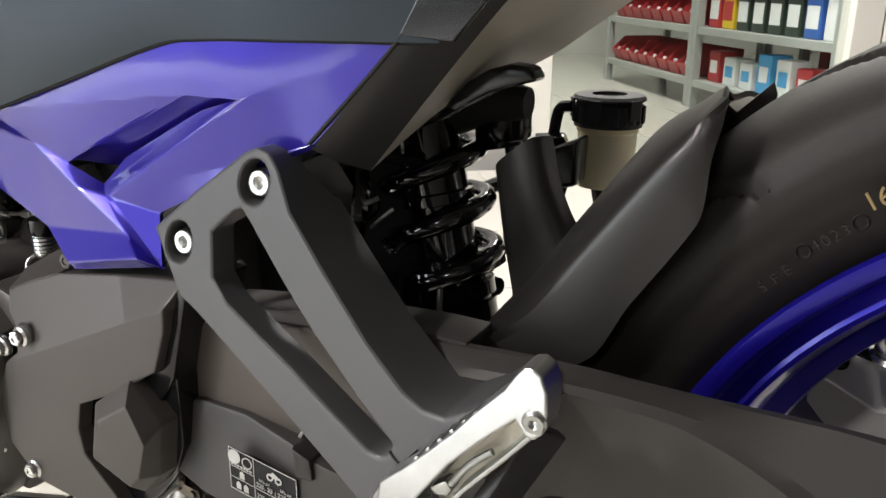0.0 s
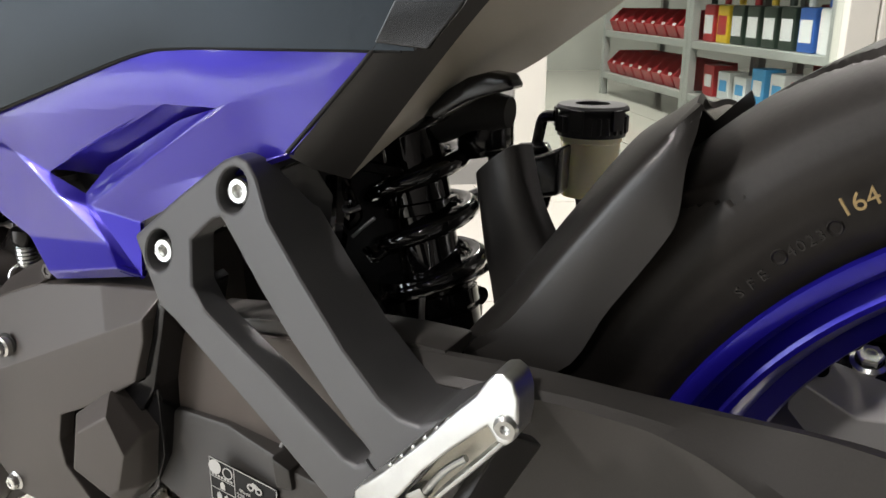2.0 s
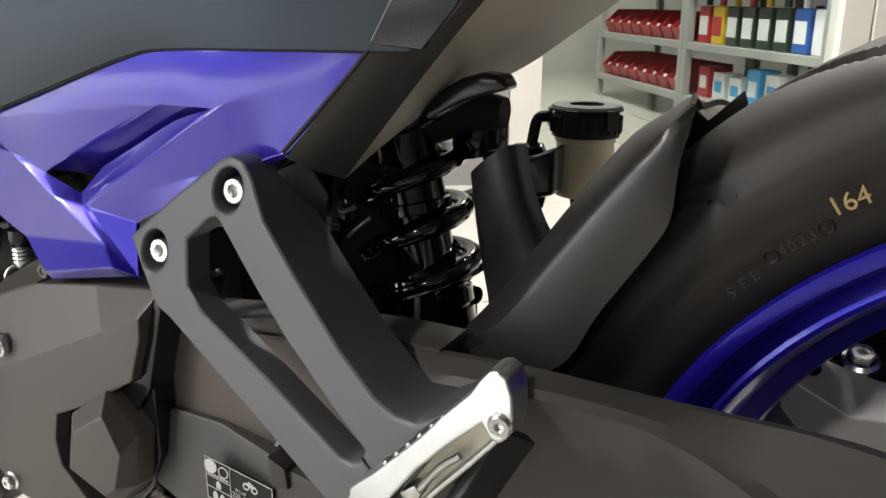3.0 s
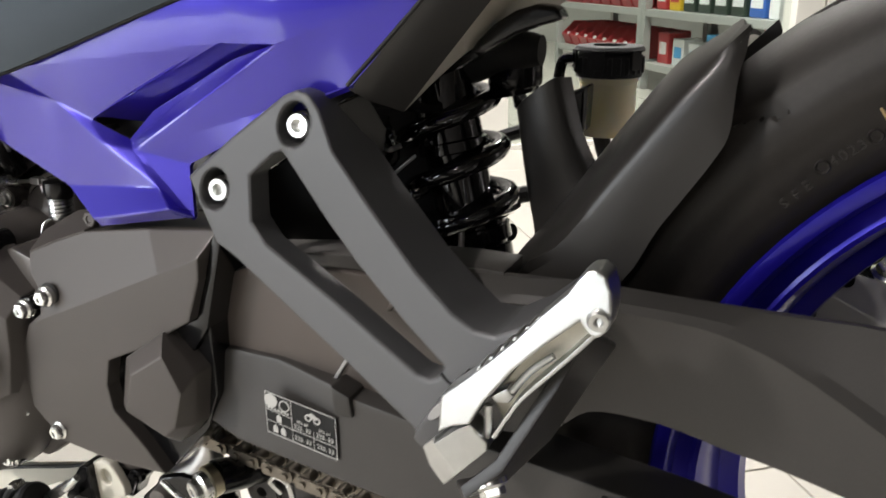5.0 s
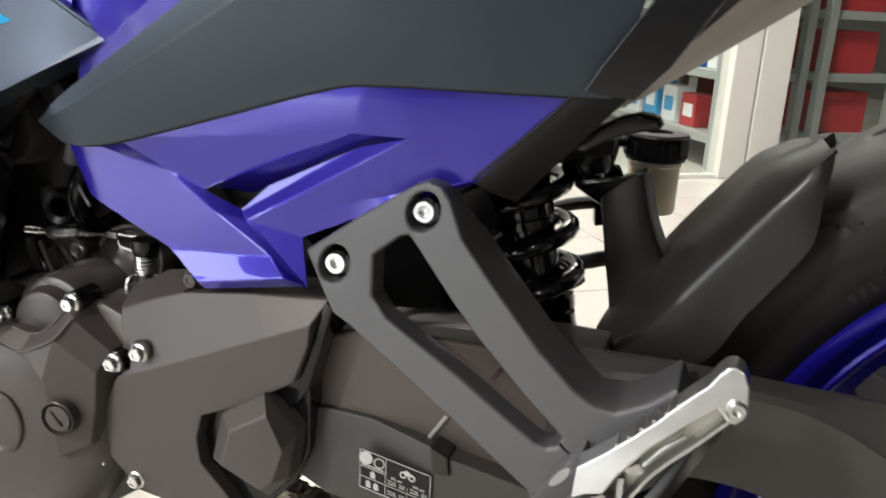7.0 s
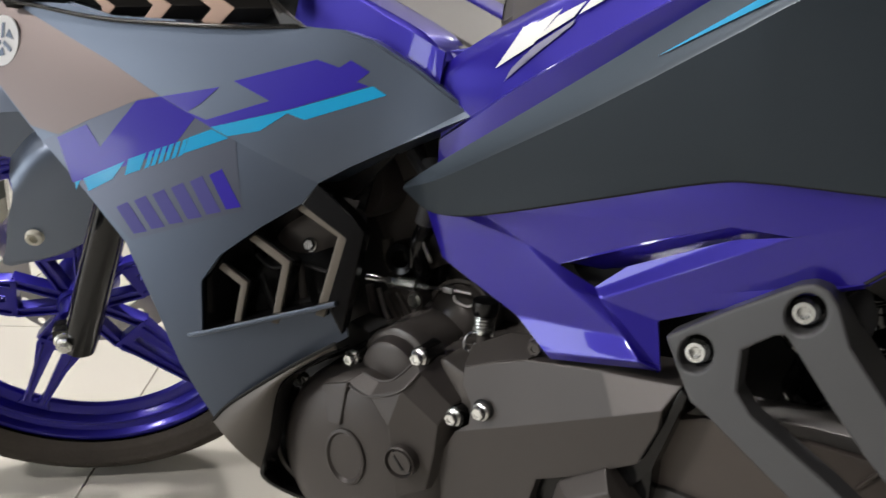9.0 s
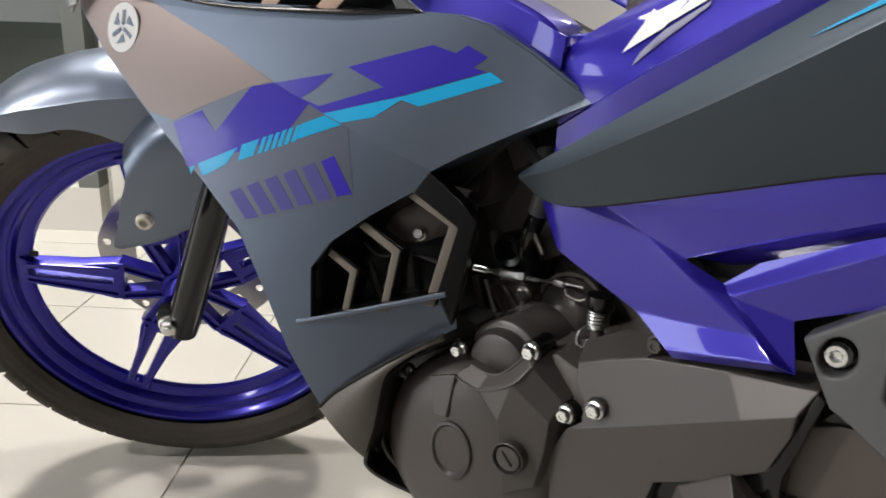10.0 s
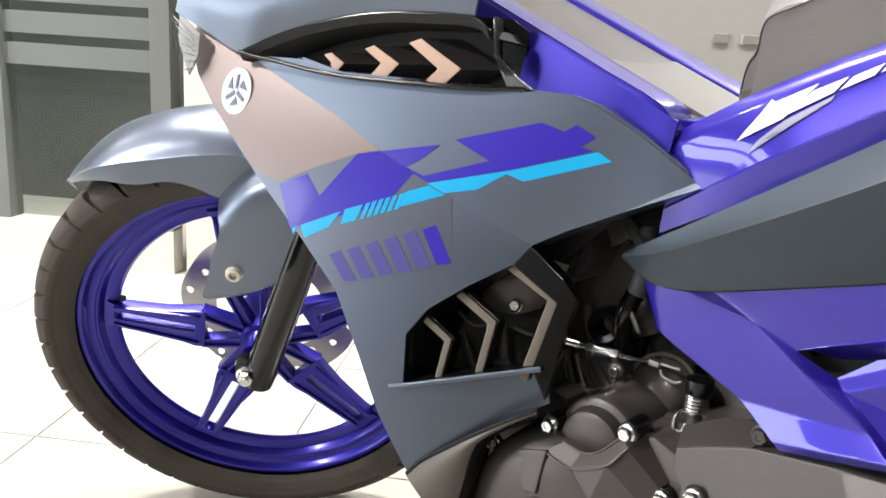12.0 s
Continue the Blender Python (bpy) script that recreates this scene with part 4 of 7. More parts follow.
for pts in CHEVRONS:
    part("intake_chevron", sheet([inner(x, z, 0.012) for x, z in pts], [(0, 1, 2, 5), (5, 2, 3, 4)], 0.004, 0.0012), ORANGE, nose, "peach chevron trim")
    tip, top, low = pts[2], pts[1], pts[3]
    part("intake_fin", sheet([inner(*top, 0.0125), inner(*tip, 0.0125), inner(*low, 0.0125), inner(low[0] + 0.016, low[1], 0.030), inner(tip[0] + 0.024, tip[1] + 0.001, 0.024), inner(top[0] + 0.018, top[1] + 0.001, 0.030)], [(0, 1, 4, 5), (1, 2, 3, 4)], 0.002, 0.0005), PLASTIC, nose, "black fin behind a chevron")
part("intake_end", sheet([(0.4700, -0.1255, 0.7000), (0.4735, -0.1280, 0.6900), (0.4765, -0.1288, 0.6726), (0.4925, -0.1262, 0.6605), (0.5080, -0.1225, 0.6515), (0.4890, -0.1262, 0.6510), (0.4800, -0.1230, 0.6590), (0.4680, -0.1130, 0.6680), (0.4620, -0.1080, 0.6980)], [(0, 1, 2, 7, 8), (2, 3, 6, 7), (3, 4, 5, 6)], 0.003, 0.001), PLASTIC, nose, "black intake end piece")
part("intake_end", sheet([(0.4780, -0.1240, 0.6640), (0.4925, -0.1245, 0.6590), (0.5060, -0.1215, 0.6515), (0.4890, -0.1255, 0.6512)], [(0, 1, 2, 3)], 0.002, 0.0005), CASE, nose)
# added black sheets behind grille and shield, in place of the shade there
part("grille_dark_sheet", sheet([fb(0.40, 0.38, -0.052), fb(0.40, 0.57, -0.052), fb(0.537, 0.57, -0.050), fb(0.522, 0.42, -0.046)], [(0, 1, 2, 3)], 0.004, 0), DARK, bike)
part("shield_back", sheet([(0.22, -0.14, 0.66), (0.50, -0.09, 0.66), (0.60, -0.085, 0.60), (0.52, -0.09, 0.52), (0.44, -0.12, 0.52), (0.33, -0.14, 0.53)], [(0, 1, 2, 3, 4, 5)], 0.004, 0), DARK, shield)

# nose zone above the decal film: a warm wall's reflection put into the colour
part("nose_reflection", flat([fb(0.176, 0.690), fb(0.247, 0.6588), fb(0.350, 0.6185), fb(0.3965, 0.5960), fb(0.379, 0.5915), fb(0.340, 0.5735), fb(0.316, 0.5610), fb(0.2905, 0.5655), fb(0.236, 0.6085), fb(0.201, 0.6395), fb(0.187, 0.658)], (0, -0.0004, 0), 0.0002, bulge), NOSE, shield, "brown-silver zone with a warm reflection in its colour")
# side grille in the leg shield


def band(p0, p1, p2, w, lift):
    """A mitred chevron between two lines parted by w."""
    a, b, c = Vector(p0), Vector(p1), Vector(p2)
    n1, n2 = (b - a).normalized(), (c - b).normalized()
    n1, n2 = Vector((-n1.y, n1.x)), Vector((-n2.y, n2.x))
    mid = (n1 + n2) / (1 + n1.dot(n2))
    pts = [a + n1 * w / 2, b + mid * w / 2, c + n2 * w / 2, c - n2 * w / 2, b - mid * w / 2, a - n1 * w / 2]
    return [fb(p.x, p.y, lift) for p in pts]


for p0, p1, p2, w in (((0.4535, 0.4760), (0.4772, 0.4630), (0.4762, 0.428), 0.0052), ((0.4740, 0.5000), (0.5065, 0.4820), (0.5050, 0.437), 0.0058), ((0.5060, 0.5270), (0.5450, 0.5070), (0.5376, 0.447), 0.0072)):
    chevron = part("grille_chevron", sheet(band(p0, p1, p2, w, -0.006), [(0, 1, 4, 5), (1, 2, 3, 4)], 0.004, 0.0013), TAN, shield, "bronze chevron grille bar")
    part("chevron_web", sheet(band(p0, p1, p2, w * 0.8, -0.0105), [(0, 1, 4, 5), (1, 2, 3, 4)], 0.016, 0.001), BLACK, chevron)
part("grille_wall", sheet([fb(0.4555, 0.4262, -0.003), fb(0.4505, 0.464, -0.003), fb(0.4625, 0.485, -0.003), fb(0.4875, 0.507, -0.003), fb(0.5145, 0.527, -0.003), fb(0.515, 0.522, -0.040), fb(0.490, 0.502, -0.045), fb(0.468, 0.481, -0.045), fb(0.458, 0.462, -0.045), fb(0.462, 0.428, -0.045)], [(0, 1, 8, 9), (1, 2, 7, 8), (2, 3, 6, 7), (3, 4, 5, 6)], 0.002, 0), BLACK, shield)
part("grille_surround", sheet([fb(0.514, 0.527), fb(0.524, 0.5428), fb(0.553, 0.524, 0.002), fb(0.564, 0.512, 0.0), fb(0.557, 0.436, -0.004), fb(0.545, 0.458), fb(0.551, 0.506)], [(0, 1, 2, 6), (2, 3, 6), (3, 4, 5, 6)], 0.02, 0.002), BLACK, shield)
part("grille_ledge", sheet([fb(0.447, 0.4235, 0.002), fb(0.551, 0.4605, 0.002), (0.551, -0.128, 0.463), (0.452, -0.150, 0.4285)], [(0, 1, 2, 3)], 0.003, 0.0008, (0, 0, 1)), BLACK, shield)
part("ledge_edge", tube([fb(0.4455, 0.4222, 0.0012), fb(0.460, 0.4270, 0.0024), fb(0.505, 0.4432, 0.0028), fb(0.553, 0.4605, 0.0024)], lambda t: 0.0017 + 0.0004 * t, 10, 6), GREY, shield)

# added black sheets that darken the gaps round the engine
part("engine_gap_sheet", slab([(0.34, 0.40), (0.36, 0.52), (0.45, 0.60), (0.60, 0.60), (0.60, 0.545), (0.575, 0.50), (0.56, 0.41), (0.52, 0.38), (0.44, 0.37)], -0.028, 0.02, 0.004), DARK, bike)
part("engine_gap_sheet", slab([(0.54, 0.60), (0.60, 0.62), (0.70, 0.61), (0.70, 0.48), (0.60, 0.45), (0.56, 0.50)], -0.030, 0.02, 0.004), DARK, bike)
# black plate behind the cowl gap, in place of the dark inside
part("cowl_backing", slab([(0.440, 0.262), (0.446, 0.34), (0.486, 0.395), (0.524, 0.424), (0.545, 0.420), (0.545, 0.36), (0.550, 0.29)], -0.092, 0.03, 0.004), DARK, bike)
tank = part("coolant_tank", loft([[fb(x, z, -0.036 + d) for x, z, d in row] for row in ([(0.478, 0.520, 0), (0.49, 0.524, 0.003), (0.515, 0.528, 0.003), (0.535, 0.525, 0)], [(0.474, 0.505, 0.004), (0.49, 0.506, 0.010), (0.512, 0.508, 0.011), (0.532, 0.508, 0.005)], [(0.478, 0.488, 0), (0.492, 0.484, 0.005), (0.508, 0.484, 0.005), (0.522, 0.490, 0)])], 5, 5, 0.003), CASE, bike, "dark grey coolant tank behind the grille")
bolt(tank, fb(0.509, 0.4915, -0.026), 0.0042, ZINC, (0.35, -0.9, 0.25))
for xa, za, xb, zb in ((0.490, 0.474, 0.500, 0.446), (0.499, 0.476, 0.508, 0.450)):
    part("hose_pipe", tube([fb(xa, za, -0.032), fb(xb, zb, -0.030)], 0.0036, 10, 2), ECASE, bike)
part("wire", tube([fb(0.462, 0.478, -0.034), fb(0.480, 0.470, -0.030), fb(0.497, 0.474, -0.033), fb(0.522, 0.470, -0.034)], 0.0018, 8, 5), SOFT_RUBBER, bike)
part("wire", tube([fb(0.470, 0.462, -0.034), fb(0.482, 0.450, -0.028), fb(0.490, 0.436, -0.030)], 0.0030, 8, 5), SOFT_RUBBER, bike)
part("hose_clip", sheet([fb(0.462, 0.446, -0.028), fb(0.468, 0.446, -0.028), fb(0.468, 0.436, -0.028), fb(0.462, 0.434, -0.028)], [(0, 1, 2, 3)], 0.004, 0.001), ZINC, bike)
# belly cowl
rows = [
    [(0.4718, -0.1905, 0.3590), (0.4825, -0.1832, 0.3730), (0.5114, -0.1670, 0.3975), (0.5291, -0.1573, 0.4113), (0.5451, -0.1490, 0.4228), (0.554, -0.144, 0.429)],
    [(0.4850, -0.1890, 0.3480), (0.4930, -0.1830, 0.3640), (0.5125, -0.1690, 0.3925), (0.5270, -0.1590, 0.4070), (0.5440, -0.1490, 0.4205), (0.553, -0.144, 0.427)],
    [(0.4925, -0.1800, 0.3320), (0.5000, -0.1760, 0.3530), (0.5120, -0.1665, 0.3870), (0.5235, -0.1585, 0.4020), (0.5420, -0.1475, 0.4180), (0.552, -0.142, 0.425)],
    [(0.4961, -0.1665, 0.3150), (0.5046, -0.1645, 0.3460), (0.5113, -0.1620, 0.3829), (0.5190, -0.1565, 0.3989), (0.5400, -0.1440, 0.4160), (0.551, -0.138, 0.423)],
]
cowl = part("belly_cowl", loft(rows, 5, 4, 0.003, side=(0, -1, 0)), COWL, bike, "brown-grey belly cowl")
part("cowl_seam", tube([Vector(p) + Vector((0, 0.0005, 0.0012)) for p in rows[0]], 0.0014, 8, 6), DARK, cowl)
# lip and return are black: the gap's shade is put into their colour
part("cowl_lip", loft([rows[3], [Vector(p) + Vector((0.0002, 0.005, -0.0005)) for p in rows[3]], [Vector(p) + Vector((-0.001, 0.014, -0.001)) for p in rows[3]]], 5, 3, 0.002), BLACK, cowl)
part("belly_return", loft([[(0.530, -0.140, 0.284), (0.5056, -0.150, 0.2915), (0.4945, -0.160, 0.3033), (0.4955, -0.1610, 0.3155), (0.5025, -0.1560, 0.3460), (0.5090, -0.1520, 0.3790), (0.5180, -0.1460, 0.3950), (0.5400, -0.135, 0.411)],
                           [(0.520, -0.114, 0.286), (0.492, -0.114, 0.290), (0.478, -0.114, 0.306), (0.476, -0.114, 0.330), (0.480, -0.112, 0.352), (0.492, -0.108, 0.378), (0.508, -0.106, 0.392), (0.540, -0.106, 0.408)]], 5, 3, 0.003, smooth_v=False), BLACK, bike)
part("belly_strip", sheet([(0.4818, -0.126, 0.3656), (0.4981, -0.126, 0.3692), (0.4914, -0.126, 0.3465), (0.4916, -0.126, 0.3183), (0.4845, -0.126, 0.3100), (0.4795, -0.126, 0.3341)], [(0, 1, 2), (0, 2, 5), (5, 2, 3, 4)], 0.004, 0.001), CASE, bike)
part("belly_brace", tube([(0.5185, -0.140, 0.2955), (0.5093, -0.140, 0.2989), (0.4966, -0.140, 0.3061), (0.4905, -0.140, 0.3160), (0.4900, -0.140, 0.330), (0.4916, -0.140, 0.3473)], 0.0015, 10, 6), COWL, bike)
# ---- pillion footrest bracket ----
def fbr(x, z):
    return -0.127 - 0.12 * (x - 0.859) + 0.142 * (z - 0.525)


outer = [(0.7885, 0.4935), (0.8222, 0.5185), (0.8545, 0.5405), (0.8625, 0.5435), (0.8705, 0.5415), (0.8765, 0.5345), (0.885, 0.5165), (0.9063, 0.494), (0.934, 0.467), (0.9546, 0.451), (0.9658, 0.4458), (0.9764, 0.4454), (0.991, 0.4535), (1.004, 0.465), (1.008, 0.458), (0.985, 0.432), (0.9623, 0.4205), (0.9535, 0.409), (0.9393, 0.384), (0.9374, 0.3915), (0.891, 0.418), (0.8208, 0.456), (0.8095, 0.4605), (0.800, 0.475)]
slot = [(0.8331, 0.4987), (0.8484, 0.5113), (0.8534, 0.5131), (0.8592, 0.5075), (0.8821, 0.4832), (0.9017, 0.4645), (0.9299, 0.4413), (0.9515, 0.4255), (0.9490, 0.4200), (0.9440, 0.4175), (0.9375, 0.4185), (0.89, 0.4433), (0.8441, 0.4653), (0.8344, 0.4754)]


def ring(x, z, rx, rz, turn=0.0, n=22):
    """An oval outline."""
    return [(x + rx * math.cos(k * math.tau / n) * math.cos(turn) - rz * math.sin(k * math.tau / n) * math.sin(turn), z + rx * math.cos(k * math.tau / n) * math.sin(turn) + rz * math.sin(k * math.tau / n) * math.cos(turn)) for k in range(n)]


BOLTS = ((0.8605, 0.5258), (0.8075, 0.4880))
bm = slab(outer, fbr, 0.040, 0.0036, [slot] + [ring(x + 0.0005, z + 0.001, 0.0095, 0.0115, -0.5) for x, z in BOLTS], 3)
for v in bm.verts:
    # the lower arm is thinner than the upper one
    y0 = fbr(v.co.x, v.co.z)
    if v.co.y - y0 > 0.006 and (v.co.z - 0.505) + 0.84 * (v.co.x - 0.845) < 0:
        v.co.y = y0 + (v.co.y - y0) * 0.42
bracket = part("footrest_bracket", bm, BRACKET, bike, "charcoal cast pillion footrest bracket")
for x, z in BOLTS:
    part("bolt_recess", turned([(0.0125, -0.002), (0.0125, 0.010), (0.0, 0.010)], 30, aim((x, -0.118, z), (0, -1, 0.1))), BLACK, bracket)
    bolt(bracket, (x - 0.0012, -0.1165, z - 0.001), 0.0066, ZINC, (0, -1, 0.1), socket=True)
part("bracket_seam", tube([(x, fbr(x, z) - 0.0002, z) for x, z in ((0.9505, 0.4225), (0.9548, 0.4193), (0.9600, 0.4181))], 0.0007, 8, 4), DARK, bracket)
part("bracket_foot", slab([(0.940, 0.3922), (0.9446, 0.4015), (0.9585, 0.4215), (0.965, 0.4290), (0.966, 0.4226), (0.9655, 0.4055), (0.9520, 0.3850), (0.9475, 0.3860)], -0.164, 0.02, 0.003), BRACKET, bracket)
part("slot_hole", turned([(0.0, -0.0006), (0.0036, -0.0006), (0.0040, 0.0004), (0, 0.0004)], 24, aim((0.9545, -0.1645, 0.4105), (0, -1, 0.1)) @ Matrix.Rotation(radians(40), 4, "Y") @ Matrix.Diagonal((0.6, 1, 1.9, 1))), SILVER, bracket)
# folded peg: a curved cast band and a thinner lower rib, with a rough web between
def sweep(pts, w, d, n=6, power=4.0):
    """A rounded bar along a curve in x and z: w wide across, d deep along y, both functions of 0..1."""
    path = spline(pts, n)
    bm = bmesh.new()
    rings = []
    for i, p in enumerate(path):
        t = i / (len(path) - 1)
        dv = (path[min(i + 1, len(path) - 1)] - path[max(i - 1, 0)])
        nv = Vector((-dv.z, 0, dv.x)).normalized()
        ring_v = []
        for k in range(20):
            a = k * math.tau / 20
            c, s = math.cos(a), math.sin(a)
            q = lambda v: math.copysign(abs(v) ** (2 / power), v)
            ring_v.append(bm.verts.new(p + nv * q(c) * w(t) / 2 + Vector((0, q(s) * d(t) / 2, 0))))
        rings.append(ring_v)
    for a, b in zip(rings, rings[1:]):
        for k in range(20):
            bm.faces.new((a[k], a[(k + 1) % 20], b[(k + 1) % 20], b[k]))
    bm.faces.new(rings[0][::-1])
    bm.faces.new(rings[-1])
    bmesh.ops.recalc_face_normals(bm, faces=bm.faces)
    return bm


PY = -0.178
peg = part("footpeg", slab([(0.9640, 0.4290), (0.9700, 0.4345), (0.9776, 0.4415), (0.9880, 0.4520), (0.9972, 0.4615), (1.0060, 0.4720), (1.0120, 0.4785), (1.0170, 0.4837), (1.0206, 0.4898), (1.0234, 0.4931), (1.0273, 0.4942), (1.0311, 0.4923), (1.0336, 0.4871), (1.0343, 0.4795), (1.0334, 0.4725),
                            (1.0301, 0.4690), (1.0265, 0.4695), (1.0225, 0.4740), (1.0091, 0.4616), (0.9967, 0.4485), (0.9837, 0.4307), (0.9785, 0.4205), (0.9700, 0.4170), (0.9632, 0.4120)], lambda x, z: PY - 0.008 + 0.10 * max(0, 0.985 - x) + 0.12 * (z - 0.434 - 1.03 * (x - 0.978)), 0.015, 0.0054, (), 5), ALU, bracket, "polished cast aluminium folding footpeg")
part("peg_rib", sweep([(0.9880, PY, 0.4150), (0.9945, PY, 0.4270), (1.0008, PY, 0.4367), (1.0162, PY, 0.4544), (1.0275, PY, 0.4680)], lambda t: 0.0026, lambda t: 0.012), ALU, peg)
part("peg_web", slab([(0.984, 0.4290), (0.9967, 0.4475), (1.0091, 0.4606), (1.022, 0.4730), (1.028, 0.4690), (1.0162, 0.4550), (1.0008, 0.4375), (0.9890, 0.4180)], PY + 0.0035, 0.003, 0.001), RAWALU, peg)
part("peg_rib", tube([(0.9945, PY - 0.002, 0.4362), (1.0024, PY - 0.002, 0.4470), (1.0110, PY - 0.001, 0.4545)], 0.0015, 10, 4), ALU, peg)
part("peg_rib", tube([(0.9852, PY - 0.004, 0.4290), (0.9850, PY - 0.004, 0.4178), (0.9823, PY - 0.003, 0.4090)], 0.0018, 10, 4), ALU, peg)
part("peg_rib", slab([(0.9855, 0.4325), (0.9925, 0.4375), (0.9955, 0.4340), (0.9935, 0.4305), (0.9870, 0.4295)], PY - 0.003, 0.008, 0.0014), ALU, peg)
part("peg_eye", turned([(0.0012, -0.003), (0.0013, -0.0072), (0.0019, -0.0078), (0.0036, -0.0078), (0.0046, -0.0066), (0.0048, 0.008)], 28, aim((1.0292, PY - 0.0032, 0.4765), (0.1, -1, -0.1))), ALU, peg)
for t in (0.34, 0.43, 0.52, 0.61, 0.70, 0.78):
    x, z = 0.9620 + 0.0555 * t, 0.4270 + 0.0580 * t
    part("peg_tooth", box(0, 0, 0, 0.0026, 0.013, 0.0030, 0.0010, Matrix.Translation((x + 0.0013, PY, z - 0.0013)) @ Matrix.Rotation(radians(-46), 4, "Y")), ALU, peg)
part("peg_base", sheet([(0.9624, -0.1880, 0.4083), (0.9732, -0.1870, 0.4174), (0.9785, -0.1860, 0.4205), (0.9861, -0.1860, 0.4131), (0.9862, -0.1860, 0.4097), (0.9739, -0.1890, 0.3967), (0.9714, -0.1890, 0.3988), (0.9555, -0.1840, 0.4034), (0.9612, -0.1835, 0.4094), (0.9659, -0.1850, 0.3871), (0.9589, -0.1840, 0.3944)],
                       [(0, 1, 2, 3, 4, 5, 6), (8, 0, 6, 5, 9, 10, 7)], 0.014, 0.0016), ALU, peg)
part("peg_clevis", sheet([(0.978, -0.190, 0.3860), (0.993, -0.186, 0.4010), (1.012, -0.176, 0.438), (1.022, -0.168, 0.462), (1.030, -0.150, 0.450), (1.006, -0.160, 0.405), (0.987, -0.168, 0.3820), (0.970, -0.176, 0.3790)], [(0, 1, 6, 7), (1, 2, 5, 6), (2, 3, 4, 5)], 0.006, 0.0015), PLASTIC, bracket)
part("peg_backing", slab([(0.995, 0.432), (1.005, 0.453), (1.013, 0.462), (1.020, 0.468), (1.022, 0.458), (1.018, 0.442), (1.005, 0.425)], -0.162, 0.012, 0.002), PLASTIC, bracket)
bolt(bracket, (0.9862, -0.181, 0.3905), 0.0055, ZINC, (0.45, -0.4, -0.8))

# ---- engine ----
engine = part("engine", slab([(0.50, 0.29), (0.515, 0.38), (0.54, 0.405), (0.60, 0.425), (0.66, 0.43), (0.70, 0.45), (0.74, 0.45), (0.75, 0.31), (0.68, 0.275), (0.56, 0.27)], -0.075, 0.15, 0.01), ECASE, bike, "black engine block")
part("crankcase", slab([(0.53, 0.38), (0.55, 0.45), (0.60, 0.50), (0.66, 0.53), (0.70, 0.50), (0.74, 0.46), (0.74, 0.38)], -0.018, 0.08, 0.008), ECASE, engine)
cover = [(0.650, 0.431), (0.672, 0.4405), (0.698, 0.450), (0.750, 0.458), (0.801, 0.4635), (0.793, 0.436), (0.783, 0.4095), (0.745, 0.386), (0.717, 0.373), (0.7125, 0.355), (0.715, 0.338), (0.735, 0.318), (0.749, 0.300), (0.705, 0.2985), (0.663, 0.303), (0.640, 0.325), (0.634, 0.352), (0.652, 0.378), (0.665, 0.393), (0.660, 0.408), (0.651, 0.418)]
sprocket_cover = part("sprocket_cover", slab(cover, -0.1160, 0.04, 0.0030), CASE, engine, "brown-grey sprocket cover")
CF = [(0.651, -0.1285, 0.3855), (0.6989, -0.1290, 0.4066), (0.7645, -0.1290, 0.436), (0.794, -0.1285, 0.4495),
      (0.661, -0.1265, 0.394), (0.660, -0.1235, 0.408), (0.651, -0.1210, 0.418), (0.650, -0.1180, 0.431), (0.672, -0.1170, 0.4405), (0.698, -0.1165, 0.450), (0.750, -0.1165, 0.458), (0.801, -0.1170, 0.4635),
      (0.793, -0.1285, 0.436), (0.783, -0.1285, 0.4095), (0.745, -0.1290, 0.386), (0.717, -0.1290, 0.373), (0.7125, -0.1290, 0.355), (0.715, -0.1290, 0.338), (0.735, -0.1285, 0.318), (0.749, -0.1275, 0.300), (0.705, -0.1275, 0.2985), (0.663, -0.1275, 0.303), (0.640, -0.1275, 0.325), (0.634, -0.1280, 0.352)]
part("cover_face", sheet(CF, [(0, 4, 5, 6, 7, 8, 9, 1), (1, 9, 10, 2), (2, 10, 11, 3), (0, 1, 14, 15, 16, 17, 22, 23), (1, 2, 13, 14), (2, 3, 12, 13), (17, 18, 19, 20, 21, 22)], 0.014, 0.0018), CASE, engine, smooth=8)
part("cover_groove", slab([(0.745, 0.388), (0.783, 0.4105), (0.79, 0.404), (0.79, 0.36), (0.78, 0.335), (0.749, 0.300), (0.733, 0.316), (0.713, 0.338), (0.7105, 0.355), (0.715, 0.375)], -0.119, 0.04, 0.002), BLACK, engine)
front = [(0.7459, 0.375), (0.772, 0.3919), (0.783, 0.3699), (0.7755, 0.3462), (0.7672, 0.3387), (0.7391, 0.3494)]
base = [(0.7330, 0.3790), (0.7641, 0.4008), (0.7864, 0.3790), (0.7810, 0.3440), (0.7680, 0.3290), (0.7255, 0.3450)]
root = [(x + 0.002, z) for x, z in base]
vv = [(x, -0.1415, z) for x, z in front] + [(x, -0.1305, z) for x, z in base] + [(x, -0.112, z) for x, z in root]
part("cover_boss", sheet(vv, [(0, 1, 2, 3, 4, 5)] + [(k, (k + 1) % 6, 6 + (k + 1) % 6, 6 + k) for k in range(6)] + [(6 + k, 6 + (k + 1) % 6, 12 + (k + 1) % 6, 12 + k) for k in range(6)], 0.003, 0.0016), CASE, engine)
part("cover_edge", slab([(0.783, 0.4095), (0.801, 0.4635), (0.806, 0.460), (0.790, 0.404), (0.776, 0.384), (0.757, 0.397), (0.745, 0.386)], -0.122, 0.05, 0.002), BLACK, engine)
